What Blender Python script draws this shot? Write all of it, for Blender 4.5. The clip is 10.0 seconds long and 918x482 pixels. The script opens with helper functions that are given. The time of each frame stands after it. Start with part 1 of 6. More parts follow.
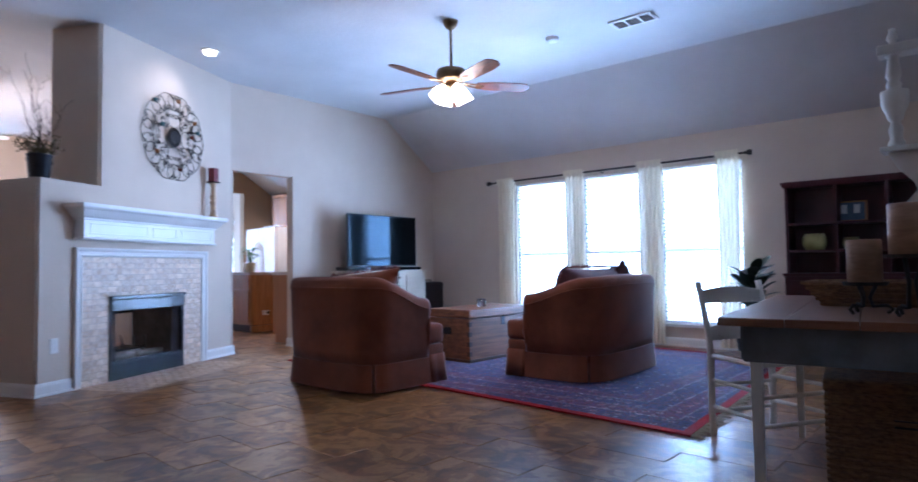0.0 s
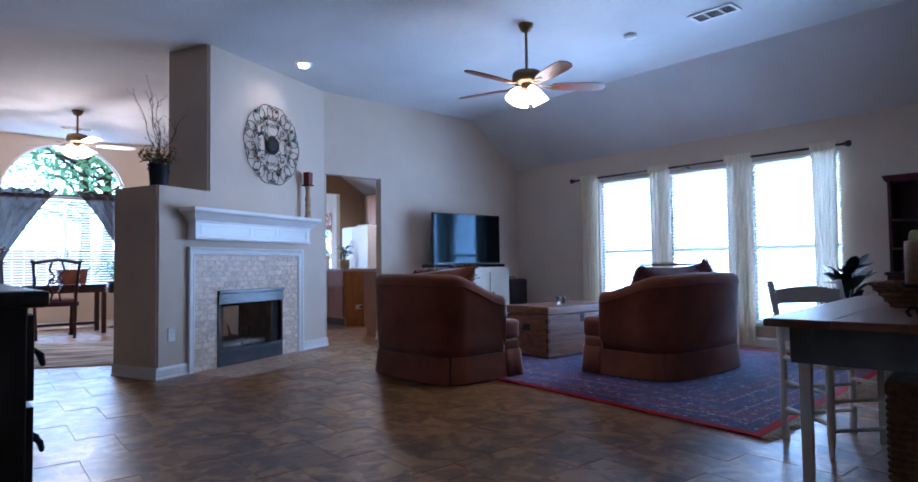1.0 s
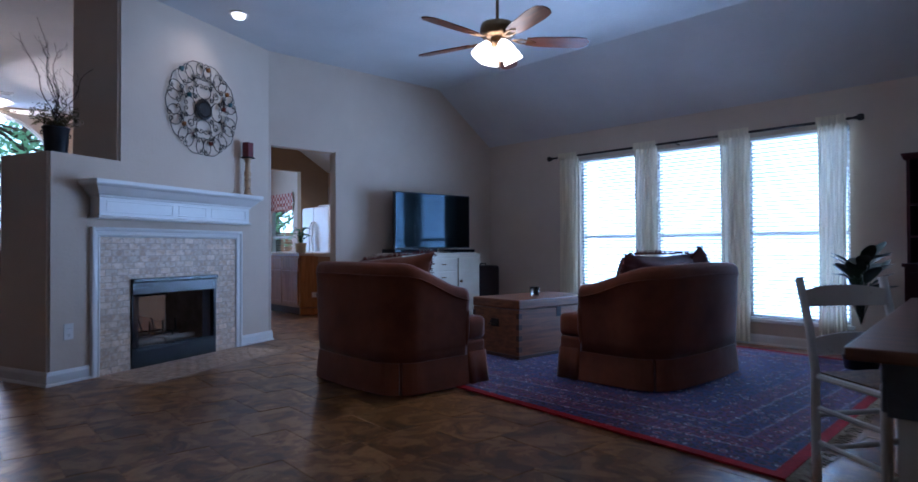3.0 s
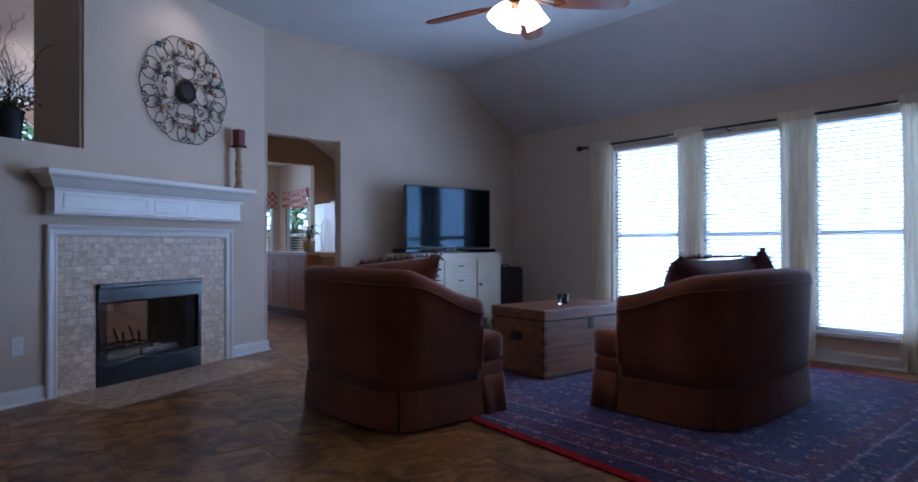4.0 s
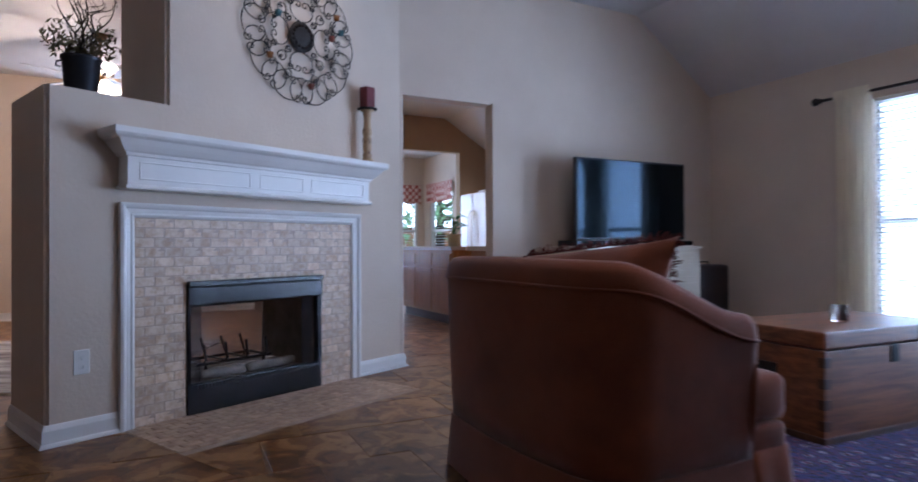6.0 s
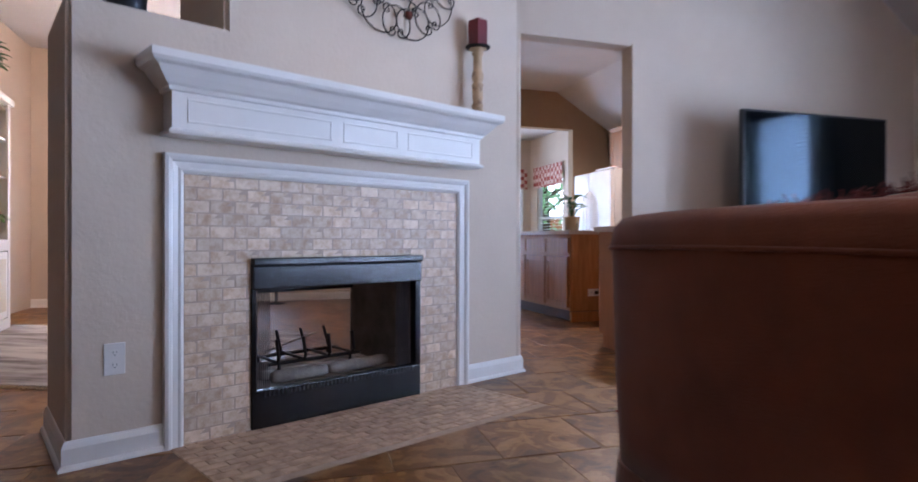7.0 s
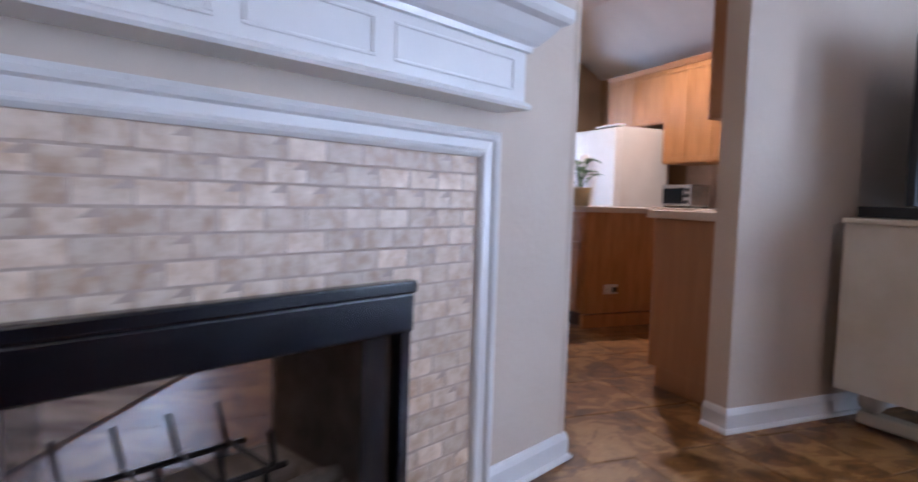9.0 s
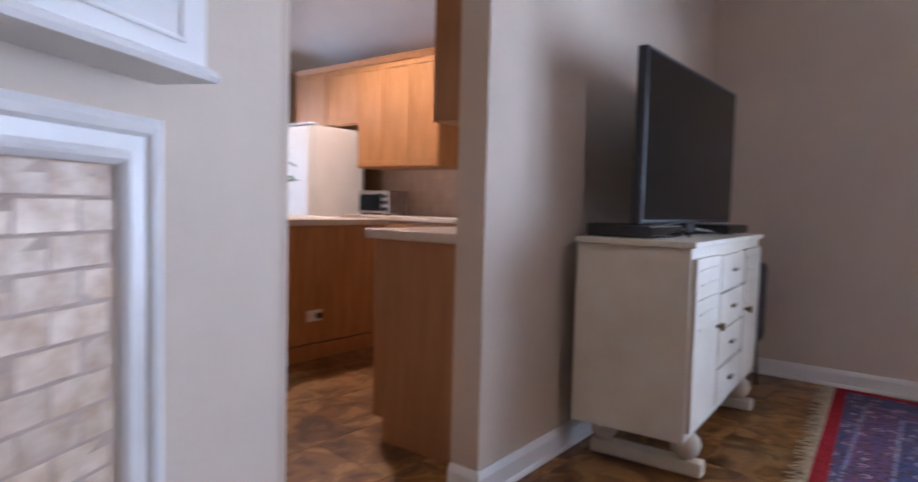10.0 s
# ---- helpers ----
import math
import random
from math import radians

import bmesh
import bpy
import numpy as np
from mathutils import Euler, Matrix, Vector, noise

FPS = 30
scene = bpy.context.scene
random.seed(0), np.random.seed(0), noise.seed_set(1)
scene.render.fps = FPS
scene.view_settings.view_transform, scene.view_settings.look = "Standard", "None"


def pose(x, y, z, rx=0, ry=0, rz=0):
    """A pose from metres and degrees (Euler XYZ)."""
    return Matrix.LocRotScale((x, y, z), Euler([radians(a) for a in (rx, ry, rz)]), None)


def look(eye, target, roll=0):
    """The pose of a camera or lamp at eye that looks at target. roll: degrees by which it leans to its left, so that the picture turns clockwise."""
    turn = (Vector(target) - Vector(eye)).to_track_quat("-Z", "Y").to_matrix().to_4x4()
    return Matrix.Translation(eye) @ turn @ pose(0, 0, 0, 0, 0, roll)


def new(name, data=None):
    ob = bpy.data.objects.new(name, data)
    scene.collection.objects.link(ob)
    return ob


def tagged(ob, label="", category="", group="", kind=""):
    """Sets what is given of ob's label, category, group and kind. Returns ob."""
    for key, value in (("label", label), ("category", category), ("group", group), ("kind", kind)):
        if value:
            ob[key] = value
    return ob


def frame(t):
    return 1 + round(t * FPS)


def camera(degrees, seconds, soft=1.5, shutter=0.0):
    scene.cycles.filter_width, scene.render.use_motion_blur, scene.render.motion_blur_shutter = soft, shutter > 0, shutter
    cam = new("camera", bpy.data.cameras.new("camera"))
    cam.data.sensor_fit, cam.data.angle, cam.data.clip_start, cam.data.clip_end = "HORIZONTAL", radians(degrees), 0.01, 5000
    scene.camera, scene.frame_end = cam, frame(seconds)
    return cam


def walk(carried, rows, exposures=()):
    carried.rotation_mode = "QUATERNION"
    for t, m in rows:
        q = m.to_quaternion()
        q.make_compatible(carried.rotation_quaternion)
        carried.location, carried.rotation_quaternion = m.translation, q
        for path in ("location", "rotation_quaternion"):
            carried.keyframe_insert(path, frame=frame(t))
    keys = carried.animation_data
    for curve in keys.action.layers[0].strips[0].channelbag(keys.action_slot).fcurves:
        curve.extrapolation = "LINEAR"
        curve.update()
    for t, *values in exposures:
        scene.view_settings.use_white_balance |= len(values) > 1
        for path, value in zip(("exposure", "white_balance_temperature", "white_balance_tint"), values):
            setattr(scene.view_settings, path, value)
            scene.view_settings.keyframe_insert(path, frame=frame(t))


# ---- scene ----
cam = camera(73.4, 10.0, soft=1.6, shutter=0.5)
PATH = [
    (0, (0.243, 0.13, 0.929), (-1.043, 1.659, 1.015), -0.8),
    (0.5, (0.381, 0.091, 0.954), (-1.048, 1.488, 1.039), -0.7),
    (1, (0.471, 0.117, 0.943), (-1.034, 1.432, 1.02), -0.7),
    (1.5, (0.478, 0.133, 0.948), (-1.047, 1.425, 0.999), -0.5),
    (2, (0.406, 0.223, 0.959), (-1.116, 1.521, 0.994), -0.4),
    (2.5, (0.182, 0.457, 0.963), (-1.287, 1.814, 0.985), -0.3),
    (2.7, (0.107, 0.583, 0.959), (-1.351, 1.952, 0.982), -0.2),
    (3.8, (-0.46, 1.246, 0.993), (-1.938, 2.593, 1.001), -0.1),
    (4, (-0.529, 1.345, 0.997), (-2.044, 2.651, 1.009), -0.1),
    (4.5, (-0.694, 1.503, 1.019), (-2.255, 2.753, 1.034), -0.1),
    (5, (-0.917, 1.646, 1.007), (-2.535, 2.822, 1.024), -0.1),
    (5.5, (-1.331, 1.809, 0.957), (-3.026, 2.871, 0.974), -0.1),
    (6, (-1.816, 2.006, 0.912), (-3.59, 2.929, 0.927), -0.2),
    (6.2, (-1.981, 2.059, 0.887), (-3.792, 2.908, 0.907), -0.3),
    (7.5, (-3.143, 2.323, 0.783), (-5.068, 2.861, 0.717), 0.6),
    (8, (-3.521, 2.344, 0.81), (-5.457, 2.828, 0.681), 0.8),
    (8.5, (-3.938, 2.432, 0.897), (-5.868, 2.936, 0.75), 1.0),
    (9, (-4.309, 2.548, 0.941), (-6.14, 3.341, 0.799), 1.7),
    (9.5, (-4.697, 2.718, 0.969), (-6.282, 3.932, 0.841), 1.6),
    (10, (-4.957, 2.886, 1.011), (-6.175, 4.469, 0.896), 1.5),
]
LOOKS = [(0, 0.07, 4820, 20.5), (0.5, -0.18, 4770, 18.5), (1, -0.53, 4770, 18.5), (2.5, -1.15, 4620, 18.5), (4, -1.24, 5030, 21), (4.5, -1.33, 5080, 21), (5.5, -0.97, 5280, 23), (6, -0.7, 5400, 24), (7.5, -0.18, 5750, 27), (8.5, -0.22, 5730, 27), (9.5, -0.22, 5760, 27), (10, -0.08, 5950, 27)]
walk(cam, [(t, look(eye, target, roll)) for t, eye, target, roll in PATH], LOOKS)

# ---- exposure, world, sun and large lights ----
world = bpy.data.worlds.new("world")
scene.world = world
world.use_nodes = True
wn = world.node_tree
sky = wn.nodes.new("ShaderNodeTexSky")
sky.sky_type, sky.sun_disc, sky.sun_elevation, sky.sun_rotation = "NISHITA", False, radians(46), radians(119)
wn.nodes["Background"].inputs["Strength"].default_value = 0.12
wn.links.new(sky.outputs[0], wn.nodes["Background"].inputs[0])

sun = new("sun", bpy.data.lights.new("sun", "SUN"))
sun.data.energy, sun.data.angle, sun.data.color = 4.5, radians(0.6), (1, 0.95, 0.88)
sun.matrix_world = look((9, -5, 14), (0, 0, 3))


def area(name, eye, target, sx, sy, watts, color=(1, 1, 1)):
    ob = new(name, bpy.data.lights.new(name, "AREA"))
    ob.data.shape, ob.data.size, ob.data.size_y, ob.data.energy, ob.data.color = "RECTANGLE", sx, sy, watts, color
    ob.matrix_world = look(eye, target)
    return ob


def bulb(name, place, radius, watts, color=(1, 0.78, 0.55)):
    ob = new(name, bpy.data.lights.new(name, "POINT"))
    ob.data.shadow_soft_size, ob.data.energy, ob.data.color = radius, watts, color
    ob.location = place
    return ob


DAY = (0.62, 0.82, 1.0)
WINDOWS = [(-4.60, -3.72), (-3.57, -2.73), (-2.56, -1.66)]
WZ0, WZ1 = 0.24, 2.06
for wx0, wx1 in WINDOWS:
    area("window_daylight", ((wx0 + wx1) / 2, 7.32, 1.14), ((wx0 + wx1) / 2, 6.0, 1.14), wx1 - wx0 + 0.12, 1.95, 145, DAY)
area("dining_daylight", (-11.75, 1.87, 1.25), (-9.0, 1.87, 1.0), 1.9, 1.5, 240, DAY)
area("nook_daylight", (-14.15, 5.0, 1.2), (-11, 5.0, 1.1), 1.4, 1.7, 260, DAY)


# ---- materials ----
def srgb(h):
    c = [int(h[i:i + 2], 16) / 255 for i in (0, 2, 4)]
    return tuple(v / 12.92 if v < 0.04045 else ((v + 0.055) / 1.055) ** 2.4 for v in c) + (1,)


def mat(name, c1, c2=None, rough=0.5, scale=8.0, metal=0.0, bump=0.1, bump_scale=120.0, stretch=(1, 1, 1), rand=0.0, detail=5, spec=0.5, lo=0.35, hi=0.65, sheen=0.0, bdist=0.002, vein=0.0):
    """A surface with two scales of variation: patches between two colours, and fine relief."""
    m = bpy.data.materials.new(name)
    m.use_nodes = True
    nt, b = m.node_tree, m.node_tree.nodes["Principled BSDF"]
    N, L = nt.nodes.new, nt.links.new
    c2 = c2 or tuple(v * 0.8 for v in c1[:3]) + (1,)
    tc, mp = N("ShaderNodeTexCoord"), N("ShaderNodeMapping")
    mp.inputs["Scale"].default_value = stretch
    L(tc.outputs["Object"], mp.inputs[0])
    vec = mp.outputs[0]
    if rand:
        oi, add, mul = N("ShaderNodeObjectInfo"), N("ShaderNodeVectorMath"), N("ShaderNodeMath")
        mul.operation, mul.inputs[1].default_value = "MULTIPLY", 37.0
        L(oi.outputs["Random"], mul.inputs[0]), L(vec, add.inputs[0]), L(mul.outputs[0], add.inputs[1])
        vec = add.outputs[0]
    n1 = N("ShaderNodeTexNoise")
    n1.inputs["Scale"].default_value, n1.inputs["Detail"].default_value, n1.inputs["Roughness"].default_value = scale, detail, 0.6
    n1.inputs["Distortion"].default_value = vein
    L(vec, n1.inputs["Vector"])
    ramp = N("ShaderNodeValToRGB")
    ramp.color_ramp.elements[0].position, ramp.color_ramp.elements[1].position = lo, hi
    ramp.color_ramp.elements[0].color, ramp.color_ramp.elements[1].color = c2, c1
    L(n1.outputs[0], ramp.inputs[0])
    col = ramp.outputs[0]
    if rand:
        hsv, mr = N("ShaderNodeHueSaturation"), N("ShaderNodeMapRange")
        mr.inputs["To Min"].default_value, mr.inputs["To Max"].default_value = 1 - rand, 1 + rand
        L(oi.outputs["Random"], mr.inputs[0]), L(mr.outputs[0], hsv.inputs["Value"]), L(col, hsv.inputs["Color"])
        col = hsv.outputs[0]
    L(col, b.inputs["Base Color"])
    n2, bp = N("ShaderNodeTexNoise"), N("ShaderNodeBump")
    n2.inputs["Scale"].default_value, n2.inputs["Detail"].default_value = bump_scale, 4
    bp.inputs["Strength"].default_value, bp.inputs["Distance"].default_value = bump, bdist
    L(vec, n2.inputs["Vector"]), L(n2.outputs[0], bp.inputs["Height"]), L(bp.outputs[0], b.inputs["Normal"])
    rr = N("ShaderNodeMapRange")
    rr.inputs["To Min"].default_value, rr.inputs["To Max"].default_value = max(rough * 0.85, 0.02), min(rough * 1.15, 1)
    L(n1.outputs[0], rr.inputs[0]), L(rr.outputs[0], b.inputs["Roughness"])
    b.inputs["Metallic"].default_value, b.inputs["Specular IOR Level"].default_value = metal, spec
    if sheen:
        b.inputs["Sheen Weight"].default_value, b.inputs["Sheen Roughness"].default_value = sheen, 0.4
    return m


def glow(name, c, strength):
    m = bpy.data.materials.new(name)
    m.use_nodes = True
    b = m.node_tree.nodes["Principled BSDF"]
    b.inputs["Base Color"].default_value, b.inputs["Emission Color"].default_value = c, c
    b.inputs["Emission Strength"].default_value = strength
    return m


def sheer(name, c, amount, glowing=0.3):
    """Thin cloth: part of the light comes through it."""
    m = mat(name, c, rough=0.9, scale=40, bump=0.2, bump_scale=600, stretch=(1, 1, 0.05), spec=0.1)
    nt = m.node_tree
    b, out = nt.nodes["Principled BSDF"], nt.nodes["Material Output"]
    tr, tp, mx, mx2 = nt.nodes.new("ShaderNodeBsdfTranslucent"), nt.nodes.new("ShaderNodeBsdfTransparent"), nt.nodes.new("ShaderNodeMixShader"), nt.nodes.new("ShaderNodeMixShader")
    tr.inputs[0].default_value = c
    mx.inputs[0].default_value, mx2.inputs[0].default_value = glowing, amount
    nt.links.new(b.outputs[0], mx.inputs[1]), nt.links.new(tr.outputs[0], mx.inputs[2])
    nt.links.new(mx.outputs[0], mx2.inputs[1]), nt.links.new(tp.outputs[0], mx2.inputs[2])
    nt.links.new(mx2.outputs[0], out.inputs[0])
    return m


def glass(name, c=(1, 1, 1, 1), rough=0.0):
    m = bpy.data.materials.new(name)
    m.use_nodes = True
    b = m.node_tree.nodes["Principled BSDF"]
    b.inputs["Base Color"].default_value, b.inputs["Roughness"].default_value = c, rough
    b.inputs["Transmission Weight"].default_value, b.inputs["IOR"].default_value = 1.0, 1.45
    return m


WALL = mat("wall_paint", srgb("d0c0ae"), srgb("c9b8a6"), 0.72, 1.5, bump=0.5, bump_scale=45, spec=0.3, bdist=0.003)
WALL_TAN = mat("tan_wall_paint", srgb("a58a6c"), srgb("9d8264"), 0.75, 1.5, bump=0.4, bump_scale=45, spec=0.3)
CEIL = mat("ceiling_paint", srgb("d6d4d2"), srgb("cccac8"), 0.8, 1.2, bump=0.7, bump_scale=30, spec=0.2, bdist=0.004)
TRIM = mat("white_gloss_paint", srgb("e8e6e2"), srgb("dedbd6"), 0.32, 1.5, bump=0.02, bump_scale=25)
def stops(m, *extra):
    """More colours between the two ends of a material's patches."""
    ramp = next(n for n in m.node_tree.nodes if n.bl_idname == "ShaderNodeValToRGB").color_ramp
    for p, c in extra:
        ramp.elements.new(p).color = c
    return m




def floor_tile():
    """Honed travertine: broad cloudy patches with crisp edges in three browns, pits and grain."""
    m = bpy.data.materials.new("travertine_floor_tile")
    m.use_nodes = True
    nt, b = m.node_tree, m.node_tree.nodes["Principled BSDF"]
    N, L = nt.nodes.new, nt.links.new
    tc, oi, ge = N("ShaderNodeTexCoord"), N("ShaderNodeObjectInfo"), N("ShaderNodeNewGeometry")
    both, mul, add = N("ShaderNodeMath"), N("ShaderNodeMath"), N("ShaderNodeVectorMath")
    mul.operation, mul.inputs[1].default_value = "MULTIPLY", 53.0
    L(oi.outputs["Random"], both.inputs[0]), L(ge.outputs["Random Per Island"], both.inputs[1])
    L(both.outputs[0], mul.inputs[0]), L(tc.outputs["Object"], add.inputs[0]), L(mul.outputs[0], add.inputs[1])
    vec = add.outputs[0]

    def cloud(scale, detail, distort, rough=0.55):
        n = N("ShaderNodeTexNoise")
        for k, v in (("Scale", scale), ("Detail", detail), ("Distortion", distort), ("Roughness", rough)):
            n.inputs[k].default_value = v
        L(vec, n.inputs["Vector"])
        return n.outputs[0]

    def ramp(fac, *els):
        r = N("ShaderNodeValToRGB")
        e = r.color_ramp.elements
        for k, (p, c) in enumerate(els):
            q = e[k] if k < 2 else e.new(p)
            q.position, q.color = p, c
        L(fac, r.inputs[0])
        return r.outputs[0]

    def blend(kind, fac, a, c):
        n = N("ShaderNodeMix")
        n.data_type, n.blend_type = "RGBA", kind
        n.inputs[0].default_value = fac
        L(a, n.inputs[6]), L(c, n.inputs[7])
        return n.outputs[2]

    body = ramp(cloud(5.2, 3.0, 1.1), (0.0, srgb("57371f")), (0.400, srgb("61402a")), (0.425, srgb("7b5538")), (0.520, srgb("87603f")), (0.550, srgb("a07a55")), (1.0, srgb("bd9a74")))
    grain = ramp(cloud(16, 8, 1.4, 0.7), (0.30, (0.66, 0.62, 0.58, 1)), (0.68, (1.20, 1.20, 1.20, 1)))
    col = blend("MULTIPLY", 0.75, body, grain)
    pits = ramp(cloud(70, 2, 0.0), (0.26, (0.45, 0.42, 0.40, 1)), (0.33, (1, 1, 1, 1)))
    col = blend("MULTIPLY", 0.8, col, pits)
    tone, hsv = N("ShaderNodeMapRange"), N("ShaderNodeHueSaturation")
    frac = N("ShaderNodeMath")
    frac.operation = "FRACT"
    L(both.outputs[0], frac.inputs[0]), L(frac.outputs[0], tone.inputs[0])
    tone.inputs["To Min"].default_value, tone.inputs["To Max"].default_value = 0.72, 1.08
    hsv.inputs["Saturation"].default_value = 1.15
    L(tone.outputs[0], hsv.inputs["Value"]), L(col, hsv.inputs["Color"]), L(hsv.outputs[0], b.inputs["Base Color"])
    rr = N("ShaderNodeMapRange")
    rr.inputs["To Min"].default_value, rr.inputs["To Max"].default_value = 0.26, 0.44
    b.inputs["Specular IOR Level"].default_value = 0.38
    L(cloud(9, 6, 0.5), rr.inputs[0]), L(rr.outputs[0], b.inputs["Roughness"])
    bp = N("ShaderNodeBump")
    bp.inputs["Strength"].default_value, bp.inputs["Distance"].default_value = 0.22, 0.003
    L(cloud(22, 6, 0.6), bp.inputs["Height"]), L(bp.outputs[0], b.inputs["Normal"])
    return m


TILE = floor_tile()
GROUT = mat("floor_grout", srgb("87684a"), srgb("70543c"), 0.9, 12, bump=0.3)
BRICK = stops(mat("tumbled_travertine", srgb("d8c3ad"), srgb("a98769"), 0.45, 22, bump=0.5, bump_scale=90, rand=0.17, detail=6, lo=0.24, hi=0.64, vein=0.0, bdist=0.002), (0.40, srgb("bd9f83")), (0.49, srgb("c8af96")))
HEARTHT = mat("hearth_travertine", srgb("c4a68b"), srgb("94755b"), 0.45, 16, bump=0.4, bump_scale=70, rand=0.1, detail=10, lo=0.34, hi=0.60, vein=0.4)
MORTAR = mat("tile_mortar", srgb("b8a392"), srgb("a89280"), 0.95, 20, bump=0.4)
BLACK = mat("black_enamel", srgb("08090d"), srgb("0a0b10"), 0.2, 2, bump=0.01, bump_scale=20)
FIREBRICK = mat("sooty_firebrick", srgb("9c8e82"), srgb("776b60"), 0.9, 6, bump=0.5, bump_scale=40)
IRON = mat("wrought_iron", srgb("15110f"), srgb("241a14"), 0.6, 20, metal=0.2, bump=0.3, bump_scale=150)
VELVET = mat("rust_brown_chenille", srgb("8e543b"), srgb("724230"), 0.95, 3, bump=0.7, bump_scale=220, sheen=0.35, spec=0.05, bdist=0.003)
VELVET_D = mat("dark_plum_chenille", srgb("74504c"), srgb("563c40"), 0.95, 6, bump=0.8, bump_scale=160, sheen=0.3, spec=0.04)
FRINGE = mat("eyelash_fringe", srgb("72342b"), srgb("4a2422"), 0.9, 30, bump=0.5, bump_scale=300, spec=0.1)
PINE = mat("aged_pine", srgb("8a552f"), srgb("5f371c"), 0.42, 5, bump=0.25, bump_scale=60, stretch=(2.2, 0.5, 7), detail=7, vein=0.5)
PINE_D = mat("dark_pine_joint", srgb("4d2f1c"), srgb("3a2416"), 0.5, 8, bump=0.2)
OAK = mat("honey_oak", srgb("b98350"), srgb("9c6939"), 0.4, 5, bump=0.15, bump_scale=80, stretch=(6, 6, 0.6), detail=7)
OAK_END = mat("oak_veneer_panel", srgb("ab7a50"), srgb("9f6d45"), 0.5, 4, bump=0.1, bump_scale=80, stretch=(5, 5, 0.5), detail=6)
FANWOOD = mat("cherry_fan_blade", srgb("7d4626"), srgb("5a2f19"), 0.35, 6, bump=0.1, stretch=(1, 6, 6))
FANWHITE = mat("white_fan_blade", srgb("c9c6c2"), None, 0.4, 6, bump=0.05)
BRASS = mat("antique_brass", srgb("8c7352"), srgb("6d5840"), 0.3, 8, metal=0.9, bump=0.05)
CREAM = mat("cream_chalk_paint", srgb("d8cfbd"), srgb("cbbfa9"), 0.5, 3, bump=0.15, bump_scale=50)
PAINTW = mat("chipped_white_paint", srgb("dcd6cc"), srgb("8d7d6c"), 0.6, 14, bump=0.4, bump_scale=60, lo=0.25, hi=0.36)
GREYP = mat("worn_blue_grey_paint", srgb("767d84"), srgb("5c6166"), 0.6, 7, bump=0.3)
TABLE = mat("worn_farm_table_top", srgb("8f6247"), srgb("66422b"), 0.33, 4, bump=0.15, bump_scale=60, stretch=(0.6, 6, 6), detail=7)
MAROON = mat("oxblood_paint", srgb("4a1720"), srgb("38111a"), 0.5, 5, bump=0.1)
DARKWOOD = mat("mahogany", srgb("3a1a14"), srgb("24100d"), 0.3, 5, bump=0.1, stretch=(1, 1, 5))
EBONY = mat("black_distressed_paint", srgb("18171a"), srgb("262223"), 0.45, 7, bump=0.2)
SCREEN = mat("tv_screen", srgb("07080a"), srgb("08090b"), 0.07, 3, bump=0.0, spec=0.32)
PLASTIC = mat("black_plastic", srgb("101114"), srgb("17181b"), 0.35, 12, bump=0.05)
LEATHER = mat("dark_maroon_leatherette", srgb("2a171a"), srgb("1d1114"), 0.5, 12, bump=0.3)
CHROME = mat("brushed_steel", srgb("b6b6b8"), srgb("9a9a9e"), 0.25, 12, metal=1.0, bump=0.05)
FRIDGE = mat("white_fridge_enamel", srgb("e2e0dd"), srgb("dad7d3"), 0.35, 3, bump=0.15, bump_scale=150)
LAMINATE = mat("pale_laminate", srgb("cfc0b0"), srgb("c2b2a2"), 0.35, 30, bump=0.05)
LEAF = mat("houseplant_leaf", srgb("4f7a35"), srgb("2f5522"), 0.4, 8, bump=0.2, bump_scale=60, rand=0.2)
LEAF_D = mat("dark_rubber_plant_leaf", srgb("2a3d2c"), srgb("1b2a20"), 0.3, 8, bump=0.1)
DRIED = mat("dried_foliage", srgb("5e5a40"), srgb("3e3a2a"), 0.9, 20, bump=0.2)
TWIG = mat("curly_willow_twig", srgb("2f241e"), srgb("1e1713"), 0.8, 20, bump=0.3)
POTD = mat("dark_zinc_bucket", srgb("2c3038"), srgb("22252b"), 0.45, 10, metal=0.4, bump=0.1)
POTC = mat("cream_ceramic", srgb("cdbf9f"), srgb("bcad8b"), 0.3, 10, bump=0.05)
POTTERY = mat("olive_stoneware", srgb("98945f"), srgb("7d7a4a"), 0.4, 8, bump=0.2)
WICKER = mat("woven_seagrass", srgb("94704e"), srgb("614631"), 0.85, 40, bump=1.0, bump_scale=90, stretch=(1, 1, 3), bdist=0.006)
WAX = mat("burgundy_wax", srgb("6e1f25"), srgb("5c181f"), 0.5, 10, bump=0.1)
WAXC = mat("tan_textured_wax", srgb("a88468"), srgb("8a6a52"), 0.6, 12, bump=0.4, bump_scale=60, stretch=(1, 1, 4))
TURNED = mat("antiqued_turned_wood", srgb("b89a76"), srgb("6d4f38"), 0.55, 18, bump=0.3, lo=0.3, hi=0.5)
SCREEN.node_tree.nodes["Principled BSDF"].inputs["Specular Tint"].default_value = (0.45, 0.72, 1.0, 1)
SHEER = sheer("ivory_voile", srgb("eee2c8"), 0.02, 0.12)
DARKSHEER = sheer("brown_gauze", srgb("3a2f31"), 0.04, 0.03)
BLIND = sheer("white_vinyl_slat", srgb("f0f0f0"), 0.05, 0.5)
GLASS = glass("window_glass")
